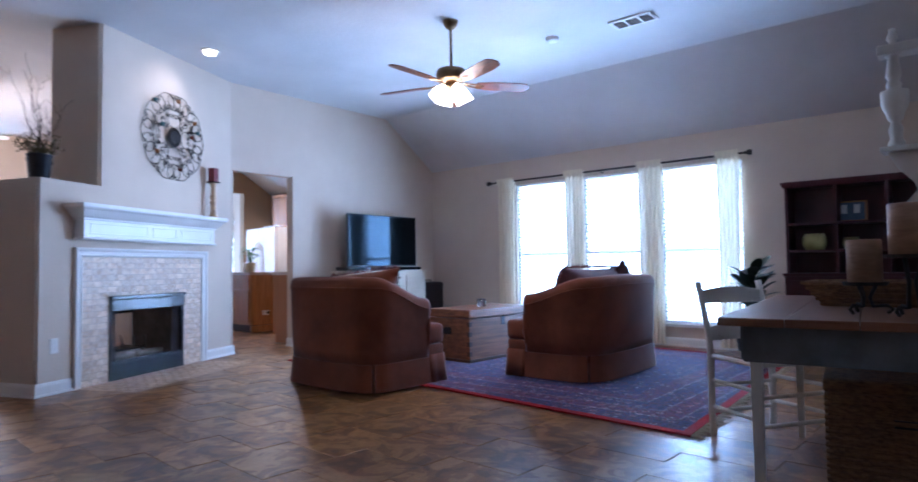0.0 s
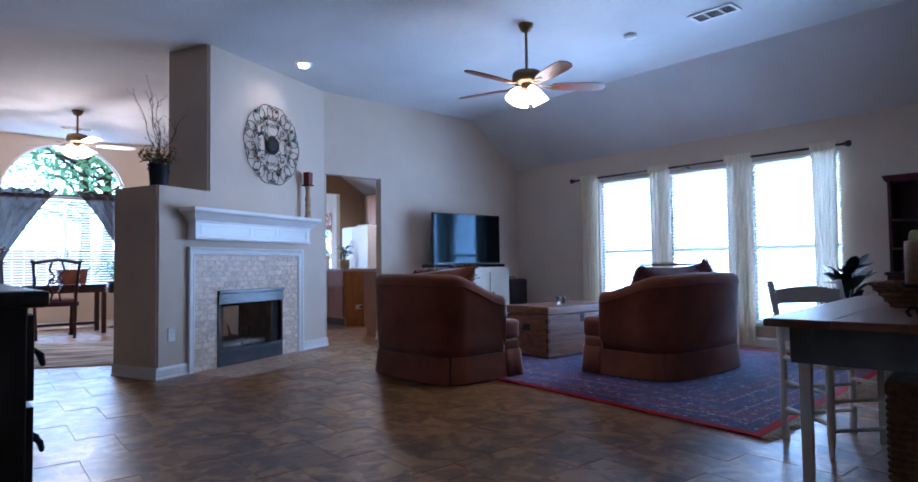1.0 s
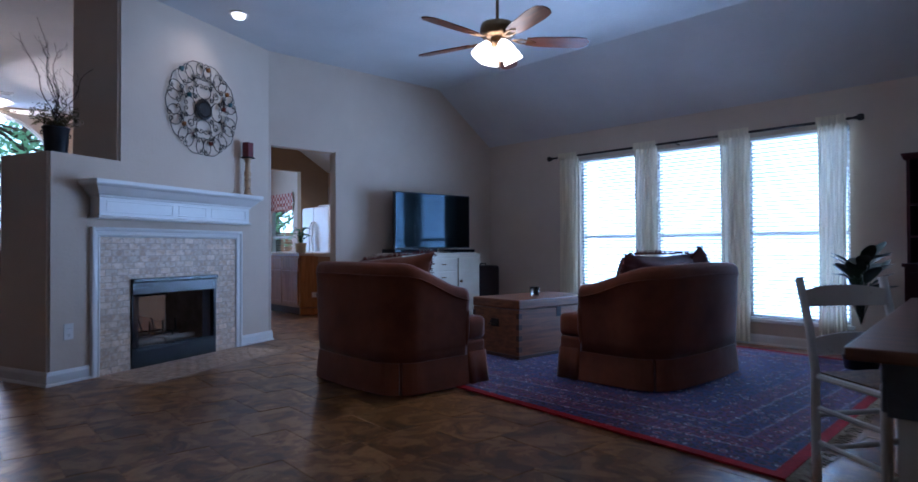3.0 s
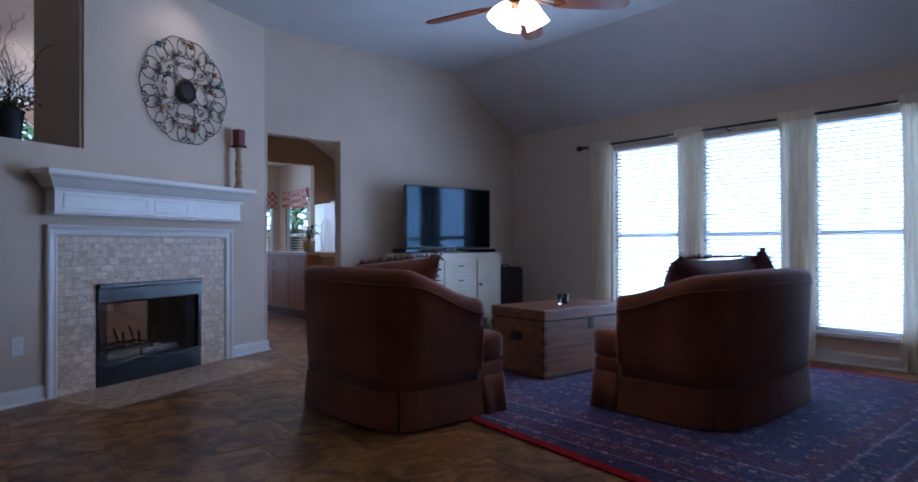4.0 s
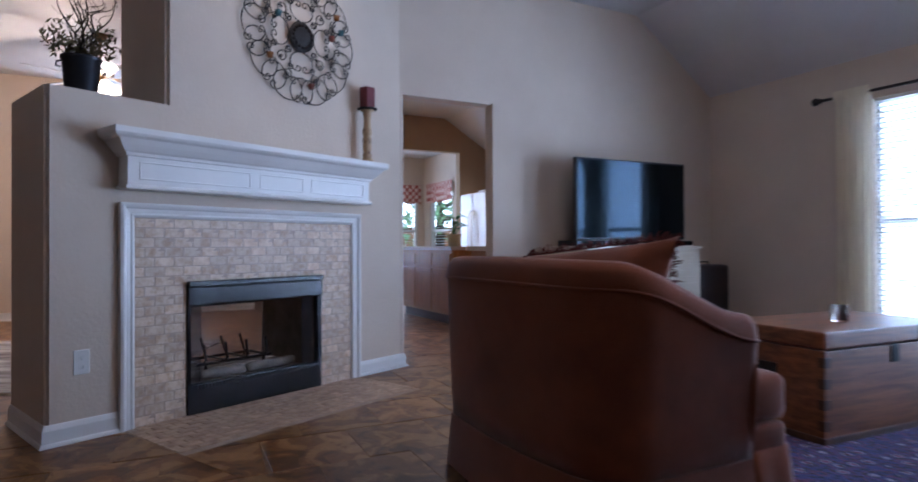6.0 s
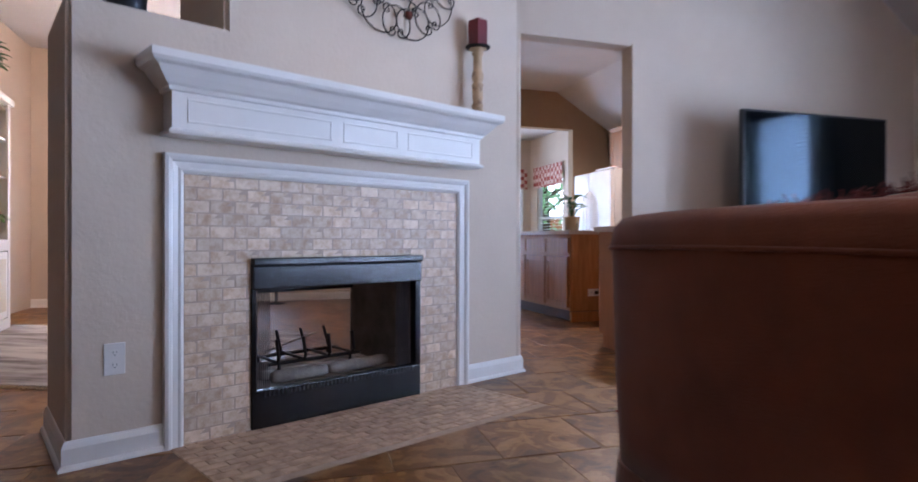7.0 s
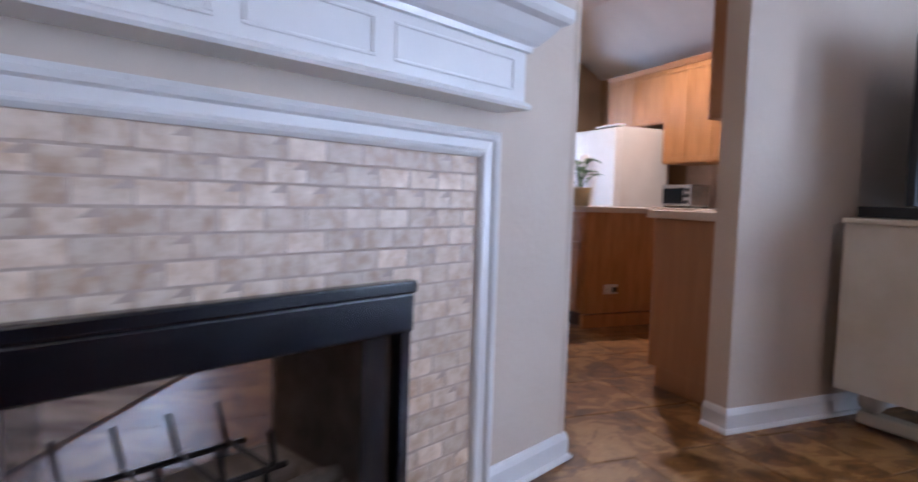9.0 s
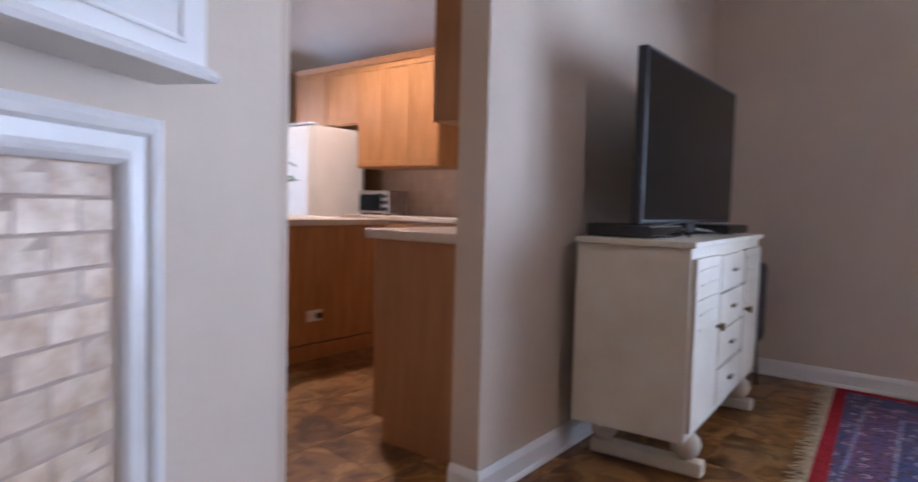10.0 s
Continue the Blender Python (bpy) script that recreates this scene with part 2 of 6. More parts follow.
LAMPGLASS = glow("frosted_lit_glass", (1, 0.82, 0.62, 1), 14.0)
DOWNGLOW = glow("lit_downlight", (1, 0.85, 0.65, 1), 8.0)
GRASS = mat("lawn", srgb("5f7a35"), srgb("41592a"), 0.9, 3, bump=0.6, bump_scale=40)
TREE = sheer("tree_leaf", srgb("a2cc9c"), 0.05, 0.6)
BARK = mat("bark", srgb("5a4a3c"), srgb("3e332a"), 0.9, 8, bump=0.6)
RED_TRIM = mat("rug_red_border", srgb("a82428"), srgb("8a1a20"), 0.95, 30, bump=0.6, bump_scale=400, spec=0.1)
FRINGE_C = mat("cotton_fringe", srgb("c9b99c"), srgb("a3937a"), 0.95, 40, bump=0.4)
TERRA = mat("reddish_brown_planter", srgb("6b3a2a"), srgb("54301f"), 0.5, 8, bump=0.1)
REDBOWL = mat("red_glaze", srgb("8e1f14"), srgb("741810"), 0.2, 8, bump=0.05)


def rug_material():
    """Persian weave: rows of small motifs across the rug in navy, dusty red and cream."""
    m = bpy.data.materials.new("persian_weave")
    m.use_nodes = True
    nt, b = m.node_tree, m.node_tree.nodes["Principled BSDF"]
    N, L = nt.nodes.new, nt.links.new
    tc = N("ShaderNodeTexCoord")
    sep = N("ShaderNodeSeparateXYZ")
    L(tc.outputs["Object"], sep.inputs[0])

    def math_(op, a, b_=None, c=None):
        n = N("ShaderNodeMath")
        n.operation = op
        for i, v in enumerate((a, b_, c)):
            if v is None:
                continue
            if isinstance(v, (int, float)):
                n.inputs[i].default_value = v
            else:
                L(v, n.inputs[i])
        return n.outputs[0]

    x, y = sep.outputs[0], sep.outputs[1]
    ex = math_("SUBTRACT", 2.13, math_("ABSOLUTE", x))
    ey = math_("SUBTRACT", 1.60, math_("ABSOLUTE", y))
    edge = math_("MINIMUM", ex, ey)
    band = N("ShaderNodeValToRGB")
    band.color_ramp.interpolation = "CONSTANT"
    stops = [(0.0, "2b2440"), (0.10, "8f8590"), (0.115, "5e2638"), (0.26, "8f8590"), (0.275, "2c2a4e"), (0.44, "8f8590"), (0.455, "5a2740"), (0.60, "2a2c58")]
    els = band.color_ramp.elements
    els[0].position, els[0].color = stops[0][0], srgb(stops[0][1])
    els[1].position, els[1].color = stops[1][0], srgb(stops[1][1])
    for p, c in stops[2:]:
        e = els.new(p)
        e.color = srgb(c)
    L(edge, band.inputs[0])
    vor, vor2 = N("ShaderNodeTexVoronoi"), N("ShaderNodeTexVoronoi")
    for v, s in ((vor, 12.0), (vor2, 27.0)):
        v.inputs["Scale"].default_value, v.inputs["Randomness"].default_value = s, 0.65
        L(tc.outputs["Object"], v.inputs["Vector"])
    r1 = N("ShaderNodeValToRGB")
    r1.color_ramp.interpolation = "CONSTANT"
    e1 = r1.color_ramp.elements
    e1[0].color, e1[0].position = srgb("6e2a3a"), 0.0
    e1[1].color, e1[1].position = srgb("9a93a0"), 0.20
    for p, c in ((0.27, "23264c"), (0.44, "5a2638"), (0.54, "2b2f60"), (0.7, "1e2146")):
        e = e1.new(p)
        e.color = srgb(c)
    L(vor.outputs["Distance"], r1.inputs[0])
    r2 = N("ShaderNodeValToRGB")
    r2.color_ramp.elements[0].position, r2.color_ramp.elements[1].position = 0.25, 0.4
    L(vor2.outputs["Distance"], r2.inputs[0])
    mx = N("ShaderNodeMix")
    mx.data_type = "RGBA"
    mx.inputs["Factor"].default_value = 0.6
    L(band.outputs[0], mx.inputs[6]), L(r1.outputs[0], mx.inputs[7])
    mx2 = N("ShaderNodeMix")
    mx2.data_type = "RGBA"
    mx2.blend_type = "OVERLAY"
    mx2.inputs["Factor"].default_value = 0.65
    L(mx.outputs[2], mx2.inputs[6]), L(r2.outputs[0], mx2.inputs[7])
    L(mx2.outputs[2], b.inputs["Base Color"])
    b.inputs["Roughness"].default_value, b.inputs["Specular IOR Level"].default_value = 0.95, 0.1
    b.inputs["Sheen Weight"].default_value = 0.15
    n2, bp = N("ShaderNodeTexNoise"), N("ShaderNodeBump")
    n2.inputs["Scale"].default_value, bp.inputs["Strength"].default_value, bp.inputs["Distance"].default_value = 350, 0.5, 0.003
    L(tc.outputs["Object"], n2.inputs["Vector"]), L(n2.outputs[0], bp.inputs["Height"]), L(bp.outputs[0], b.inputs["Normal"])
    return m


def gingham_material():
    m = bpy.data.materials.new("red_gingham")
    m.use_nodes = True
    nt, b = m.node_tree, m.node_tree.nodes["Principled BSDF"]
    N, L = nt.nodes.new, nt.links.new
    tc, chk = N("ShaderNodeTexCoord"), N("ShaderNodeTexChecker")
    mp = N("ShaderNodeMapping")
    mp.inputs["Location"].default_value = (0.013, 0.017, 0.011)
    chk.inputs["Scale"].default_value = 14
    chk.inputs["Color1"].default_value, chk.inputs["Color2"].default_value = srgb("a8574d"), srgb("d9c0b2")
    L(tc.outputs["Object"], mp.inputs[0]), L(mp.outputs[0], chk.inputs[0]), L(chk.outputs[0], b.inputs["Base Color"])
    b.inputs["Roughness"].default_value = 0.9
    return m


RUG, GINGHAM = rug_material(), gingham_material()


# ---- mesh helpers ----
def part(name, bm, material, parent=None, label="", smooth=False):
    me = bpy.data.meshes.new(name)
    if smooth:
        for f in bm.faces:
            f.smooth = True
    bmesh.ops.recalc_face_normals(bm, faces=bm.faces)
    bm.to_mesh(me)
    bm.free()
    me.materials.append(material)
    ob = new(name, me)
    if parent is not None:
        ob.parent = parent
    if label:
        tagged(ob, label)
    return ob


def thing(name, m, label, category, group="", kind=""):
    ob = new(name)
    ob.empty_display_size = 0.1
    ob.matrix_world = m
    return tagged(ob, label, category, group, kind)


def box(x0, x1, y0, y1, z0, z1, bevel=0.0, bm=None, seg=2):
    bm = bm or bmesh.new()
    vs = [bm.verts.new((x, y, z)) for x in (x0, x1) for y in (y0, y1) for z in (z0, z1)]
    fs = [bm.faces.new([vs[i] for i in q]) for q in ((0, 1, 3, 2), (4, 6, 7, 5), (0, 4, 5, 1), (2, 3, 7, 6), (0, 2, 6, 4), (1, 5, 7, 3))]
    if bevel:
        es = list({e for f in fs for e in f.edges})
        bmesh.ops.bevel(bm, geom=es, offset=bevel, segments=seg, affect="EDGES", profile=0.6)
    return bm


def lathe(profile, seg=24, bm=None, at=(0, 0, 0)):
    """Turned form: (radius, height) pairs round the z axis."""
    bm = bm or bmesh.new()
    rings = []
    for r, z in profile:
        if r < 1e-5:
            rings.append([bm.verts.new((at[0], at[1], at[2] + z))])
        else:
            rings.append([bm.verts.new((at[0] + r * math.cos(a), at[1] + r * math.sin(a), at[2] + z)) for a in [2 * math.pi * i / seg for i in range(seg)]])
    for a, b in zip(rings, rings[1:]):
        for i in range(seg):
            j = (i + 1) % seg
            if len(a) == 1 and len(b) == 1:
                continue
            if len(a) == 1:
                bm.faces.new((a[0], b[i], b[j]))
            elif len(b) == 1:
                bm.faces.new((a[i], b[0], a[j]))
            else:
                bm.faces.new((a[i], b[i], b[j], a[j]))
    for ring in (rings[0], rings[-1]):
        if len(ring) > 1:
            bm.faces.new(ring)
    return bm


def tube(pts, r, seg=6, bm=None, r_end=None):
    """A round rod along a line of points; it may taper."""
    bm = bm or bmesh.new()
    pts = [Vector(p) for p in pts]
    rings, up = [], Vector((0.13, 0.21, 1))
    for i, p in enumerate(pts):
        d = (pts[min(i + 1, len(pts) - 1)] - pts[max(i - 1, 0)]).normalized()
        side = d.cross(up)
        if side.length < 0.05:
            side = d.cross(Vector((1, 0.1, 0)))
        side.normalize()
        top = side.cross(d)
        up = top
        rad = r if r_end is None else r + (r_end - r) * i / (len(pts) - 1)
        rings.append([bm.verts.new(p + rad * (math.cos(a) * side + math.sin(a) * top)) for a in [2 * math.pi * k / seg for k in range(seg)]])
    for a, b in zip(rings, rings[1:]):
        for k in range(seg):
            bm.faces.new((a[k], b[k], b[(k + 1) % seg], a[(k + 1) % seg]))
    bm.faces.new(rings[0]), bm.faces.new(rings[-1])
    return bm


def prism(poly, z0, z1, bm=None):
    """An upright block over a polygon in plan."""
    bm = bm or bmesh.new()
    a, b = [bm.verts.new((x, y, z0)) for x, y in poly], [bm.verts.new((x, y, z1)) for x, y in poly]
    n = len(poly)
    bm.faces.new(a), bm.faces.new(b)
    for i in range(n):
        bm.faces.new((a[i], a[(i + 1) % n], b[(i + 1) % n], b[i]))
    return bm


def sweep(profile, path, bm=None):
    """A moulding: (out, z) profile carried along plan points; out is to the right of the way, with mitred corners."""
    bm = bm or bmesh.new()
    rows = []
    P = [Vector(p) for p in path]
    for i, p in enumerate(P):
        d0 = (P[i] - P[i - 1]).normalized() if i else (P[1] - P[0]).normalized()
        d1 = (P[i + 1] - P[i]).normalized() if i < len(P) - 1 else d0
        n0, n1 = Vector((d0.y, -d0.x)), Vector((d1.y, -d1.x))
        n = (n0 + n1).normalized()
        n /= max(n.dot(n0), 0.3)
        rows.append([bm.verts.new((p.x + n.x * o, p.y + n.y * o, z)) for o, z in profile])
    k = len(profile)
    for a, b in zip(rows, rows[1:]):
        for i in range(k):
            j = (i + 1) % k
            bm.faces.new((a[i], b[i], b[j], a[j]))
    bm.faces.new(rows[0]), bm.faces.new(rows[-1])
    return bm


def pillow_bm(w, h, t, n=14):
    """A stuffed cushion lying in the xz plane, plump in the middle, with pulled corners."""
    bm = bmesh.new()
    for s in (-1, 1):
        g = []
        for i in range(n + 1):
            row = []
            for j in range(n + 1):
                u, v = 2 * i / n - 1, 2 * j / n - 1
                pinch = 1 - 0.10 * (1 - u * u) * abs(v) ** 3 - 0.0
                pinch2 = 1 - 0.10 * (1 - v * v) * abs(u) ** 3
                y = s * t / 2 * ((1 - u ** 4) * (1 - v ** 4)) ** 0.55
                row.append(bm.verts.new((u * w / 2 * pinch2, y + 0.01 * noise.noise((u * 2, v * 2, s)), v * h / 2 * pinch)))
            g.append(row)
        for i in range(n):
            for j in range(n):
                bm.faces.new((g[i][j], g[i + 1][j], g[i + 1][j + 1], g[i][j + 1]))
    bmesh.ops.remove_doubles(bm, verts=bm.verts, dist=0.0015)
    return bm


def fringe_bm(w, h, n=420, length=0.022):
    """Loose threads round the seam of a cushion in the xz plane."""
    bm, rnd = bmesh.new(), random.Random(4)
    per = 2 * (w + h)
    for i in range(n):
        s = per * i / n
        if s < w:
            p, o = (-w / 2 + s, -h / 2), (0, -1)
        elif s < w + h:
            p, o = (w / 2, -h / 2 + s - w), (1, 0)
        elif s < 2 * w + h:
            p, o = (w / 2 - (s - w - h), h / 2), (0, 1)
        else:
            p, o = (-w / 2, h / 2 - (s - 2 * w - h)), (-1, 0)
        k = length * rnd.uniform(0.7, 1.3)
        a = Vector((p[0] * 0.97, 0, p[1] * 0.97))
        c = a + Vector((o[0] * k + rnd.uniform(-0.015, 0.015), rnd.uniform(-0.02, 0.02), o[1] * k + rnd.uniform(-0.015, 0.015)))
        tube([a, (a + c) / 2 + Vector((0, rnd.uniform(-0.01, 0.01), 0.004)), c], 0.0032, 4, bm, 0.0015)
    return bm

# ---- large structure ----
CEIL_Z, KINK_Y, WIN_Y, TV_X = 3.06, 6.15, 7.12, -6.15
WEST_X, EAST_X, SOUTH_Y, KIT_Y = -11.15, 2.6, -3.0, 7.5
DOOR_Y0, DOOR_Y1, DOOR_Z = 3.775, 4.575, 2.062


def structure(name, bm, material, label, category="wall", smooth=False):
    return tagged(part(name, bm, material, smooth=smooth), label, category, kind="structure")


floor = structure("floor", box(WEST_X - 3.2, EAST_X + 0.12, SOUTH_Y - 0.12, KIT_Y + 0.9, -0.15, -0.0026), GROUT, "brown travertine tiled floor with narrow grout joints", "floor")

bm = bmesh.new()
xs = [TV_X - 0.12] + [v for w in WINDOWS for v in w] + [EAST_X]
for i in range(0, len(xs), 2):
    box(xs[i], xs[i + 1], WIN_Y, WIN_Y + 0.14, 0, 2.55, bm=bm)
for a, b in WINDOWS:
    box(a, b, WIN_Y, WIN_Y + 0.14, 0, WZ0, bm=bm)
    box(a, b, WIN_Y, WIN_Y + 0.14, WZ1, 2.55, bm=bm)
structure("wall_north", bm, WALL, "beige textured wall with three tall windows")

bm = box(TV_X - 0.12, TV_X, DOOR_Y1, WIN_Y, 0, 3.2)
box(TV_X - 0.12, TV_X, DOOR_Y0, DOOR_Y1, DOOR_Z, 3.2, bm=bm)
box(TV_X - 0.12, TV_X, DOOR_Y0 - 0.12, DOOR_Y0, 0, 3.2, bm=bm)
bmesh.ops.bevel(bm, geom=[e for e in bm.edges if all(abs(v.co.y - DOOR_Y1) < 1e-4 and v.co.z < 2.2 for v in e.verts)], offset=0.015, segments=3, affect="EDGES")
structure("wall_west", bm, WALL, "beige wall with a cased kitchen opening")
structure("wall_east", box(EAST_X, EAST_X + 0.12, SOUTH_Y, WIN_Y + 0.14, 0, 3.2), WALL, "plain beige wall")
structure("wall_south", box(WEST_X - 0.12, EAST_X + 0.12, SOUTH_Y - 0.12, SOUTH_Y, 0, 3.2), WALL, "plain beige wall")
structure("wall_kitchen_south", box(WEST_X, TV_X - 0.50, 3.50, 3.62, 0, 3.2), WALL_TAN, "tan wall between kitchen and dining area")
structure("wall_kitchen_north", box(WEST_X - 0.12, TV_X - 0.12, KIT_Y, KIT_Y + 0.12, 0, 3.2), WALL_TAN, "tan kitchen wall behind the cabinets")

# west wall: arched dining window, and the opening to the breakfast nook
AY, AR, ASILL, ASPRING = 1.86, 0.88, 0.62, 2.10
bm = bmesh.new()
box(WEST_X - 0.14, WEST_X, SOUTH_Y, AY - AR, 0, 3.2, bm=bm)
box(WEST_X - 0.14, WEST_X, AY + AR, 3.50, 0, 3.2, bm=bm)
box(WEST_X - 0.14, WEST_X, AY - AR, AY + AR, 0, ASILL, bm=bm)
K = 28
for i in range(K):
    y0, y1 = -AR * math.cos(math.pi * i / K), -AR * math.cos(math.pi * (i + 1) / K)
    z0, z1 = math.sqrt(max(AR * AR - y0 * y0, 0)) + ASPRING, math.sqrt(max(AR * AR - y1 * y1, 0)) + ASPRING
    prof = [(AY + y0, z0), (AY + y1, z1), (AY + y1, 3.2), (AY + y0, 3.2)]
    a = [bm.verts.new((WEST_X - 0.14, y, z)) for y, z in prof]
    b = [bm.verts.new((WEST_X, y, z)) for y, z in prof]
    bm.faces.new(a), bm.faces.new(b)
    for k in range(4):
        bm.faces.new((a[k], b[k], b[(k + 1) % 4], a[(k + 1) % 4]))
structure("wall_dining_west", bm, WALL, "beige dining wall with a large arched window")
NOOK_Y0, NOOK_Y1, NOOK_Z = 4.3, 6.88, 2.50
bm = box(WEST_X - 0.14, WEST_X, 3.62, NOOK_Y0, 0, 3.2)
box(WEST_X - 0.14, WEST_X, NOOK_Y0, NOOK_Y1, NOOK_Z, 3.2, bm=bm)
box(WEST_X - 0.14, WEST_X, NOOK_Y1, KIT_Y, 0, 3.2, bm=bm)
structure("wall_kitchen_west", bm, WALL_TAN, "tan kitchen wall open to the breakfast nook")

# ceilings
structure("ceiling", box(WEST_X - 0.14, EAST_X + 0.12, SOUTH_Y - 0.12, KINK_Y, CEIL_Z, CEIL_Z + 0.12), CEIL, "white knockdown-textured ceiling", "ceiling")


def slope(name, x0, x1, y0, z0, y1, z1, label):
    bm = bmesh.new()
    prof = [(y0, z0), (y1, z1), (y1, z1 + 0.14), (y0, z0 + 0.14)]
    a, b = [bm.verts.new((x0, y, z)) for y, z in prof], [bm.verts.new((x1, y, z)) for y, z in prof]
    bm.faces.new(a), bm.faces.new(b)
    for k in range(4):
        bm.faces.new((a[k], b[k], b[(k + 1) % 4], a[(k + 1) % 4]))
    return structure(name, bm, CEIL, label, "ceiling")


slope("ceiling_slope", TV_X - 0.06, EAST_X + 0.12, KINK_Y, CEIL_Z, WIN_Y + 0.14, 2.40 - 0.10, "sloped white ceiling above the windows")
structure("ceiling_kitchen", box(WEST_X - 0.14, TV_X - 0.06, KINK_Y, 6.60, CEIL_Z, CEIL_Z + 0.12), CEIL, "white kitchen ceiling", "ceiling")
slope("ceiling_kitchen_slope", WEST_X - 0.14, TV_X - 0.06, 6.60, CEIL_Z, KIT_Y + 0.12, 2.45, "sloped white kitchen ceiling")

# chimney block: local x along the face, y into it
FX = Vector((-0.42, 0.9075, 0)).normalized()
FIRE = Matrix((( FX.x, -FX.y, 0, -5.15), (FX.y, FX.x, 0, 1.596), (0, 0, 1, 0), (0, 0, 0, 1)))
FW, FLEDGE, LEDGE_Z, FL = 2.40, 0.595, 1.66, 0.035
FB0, FB1, FBZ = 0.702, 1.616, 0.725
T0, T1, TZ = 0.352, 1.955, 1.134
bm = bmesh.new()
prism([(FL, 0), (FB0, 0), (FB0, 0.59), (FL + 0.045, 0.59)], 0, LEDGE_Z, bm)
box(FB1, FW + 0.02, 0, 0.59, 0, LEDGE_Z, bm=bm)
box(FB0, FB1, 0, 0.59, FBZ, LEDGE_Z, bm=bm)
box(FB0, FB1, 0, 0.59, 0, 0.02, bm=bm)
bmesh.ops.remove_doubles(bm, verts=bm.verts, dist=1e-4)
box(FLEDGE, FW + 0.02, 0, 0.54, LEDGE_Z, 3.2, bm=bm)
bmesh.ops.bevel(bm, geom=[e for e in bm.edges if (all(abs(v.co.x - FL) < 1e-4 for v in e.verts) or all(abs(v.co.x - FLEDGE) < 1e-4 and v.co.z > 1.6 for v in e.verts))
                          and abs(e.verts[0].co.z - e.verts[1].co.z) > 0.5], offset=0.018, segments=3, affect="EDGES")
chimney = structure("wall_chimney", bm, WALL, "beige chimney wall with a half-height plant ledge")
chimney.matrix_world = FIRE

# baseboards
BASE = [(0, 0), (0.027, 0), (0.026, 0.008), (0.021, 0.016), (0.015, 0.019), (0.015, 0.075), (0.010, 0.09), (0.005, 0.10), (0, 0.10)]


def fire_xy(x, y=0.0):
    v = FIRE @ Vector((x, y, 0))
    return (v.x, v.y)


for pts in ([fire_xy(T0), fire_xy(FL), fire_xy(FL + 0.045, 0.59)][::-1], [fire_xy(FW + 0.015, 0.05), fire_xy(FW + 0.015), fire_xy(T1)][::-1]):
    structure("baseboard", sweep(BASE, pts), TRIM, "white painted baseboard", "baseboard")
structure("baseboard", sweep(BASE, [(TV_X - 0.12, DOOR_Y1), (TV_X, DOOR_Y1), (TV_X, WIN_Y), (EAST_X, WIN_Y)]), TRIM, "white painted baseboard", "baseboard")
structure("baseboard", sweep(BASE, [(WEST_X, SOUTH_Y), (WEST_X, 3.50)]), TRIM, "white painted baseboard", "baseboard")

# ---- outdoors ----
DISTANCE = glow("bright_overcast_distance", (0.72, 0.90, 1.0, 1), 8.0)
structure("backdrop", box(-40.2, -40, -60, 60, -0.2, 30), DISTANCE, "hazy bright sky beyond the garden", "sky")
structure("ground", box(-120, 120, -120, 120, -0.4, -0.2), GRASS, "mown green lawn", "lawn")


# ---- fireplace ----
fireplace = thing("fireplace", FIRE, "see-through black firebox in a tumbled travertine surround with white trim", "fireplace")
TF = 0.075
body = bmesh.new()
u = [(T0 + TF - 0.01, 0), (FB0, 0), (FB0, FBZ), (FB1, FBZ), (FB1, 0), (T1 - TF + 0.01, 0), (T1 - TF + 0.01, TZ - TF + 0.01), (T0 + TF - 0.01, TZ - TF + 0.01)]
fr_, bk_ = [body.verts.new((x, -0.006, z)) for x, z in u], [body.verts.new((x, 0, z)) for x, z in u]
body.faces.new(fr_), body.faces.new(bk_)
for i in range(8):
    body.faces.new((fr_[i], fr_[(i + 1) % 8], bk_[(i + 1) % 8], bk_[i]))
surround = part("surround", body, MORTAR, fireplace, "beige mortar bed")
# picture-frame moulding round the tiles, mitred
prof = [(0, 0), (0, -0.030), (0.012, -0.034), (0.024, -0.030), (0.030, -0.022), (0.052, -0.018), (0.060, -0.022), (0.066, -0.020), (TF, -0.012), (TF, 0)]
bm = bmesh.new()
rows = []
for cx, cz, sx, sz in ((T0, 0, 1, 0), (T0, TZ, 1, -1), (T1, TZ, -1, -1), (T1, 0, -1, 0)):
    rows.append([bm.verts.new((cx + sx * w, d, cz + sz * w)) for w, d in prof])
for a, b in zip(rows, rows[1:]):
    for i in range(len(prof)):
        j = (i + 1) % len(prof)
        bm.faces.new((a[i], b[i], b[j], a[j]))
bm.faces.new(rows[0]), bm.faces.new(rows[-1])
part("trim_moulding", bm, TRIM, fireplace, "white moulded trim")
# firebox
bm = bmesh.new()
box(FB0, FB1, 0.02, 0.575, 0.02, 0.135, bm=bm)
part("firebox_floor", bm, FIREBRICK, fireplace)
for x0, x1 in ((FB0 + 0.001, FB0 + 0.045), (FB1 - 0.045, FB1 - 0.001)):
    part("firebox_wall", box(x0, x1, 0.03, 0.575, 0.135, FBZ - 0.06), FIREBRICK, fireplace)
part("firebox_top", box(FB0, FB1, 0.03, 0.575, FBZ - 0.09, FBZ - 0.002), BLACK, fireplace)
part("hood", box(FB0, FB1, -0.028, 0.03, FBZ - 0.135, FBZ - 0.035, 0.006), BLACK, fireplace, "black enamelled hood")
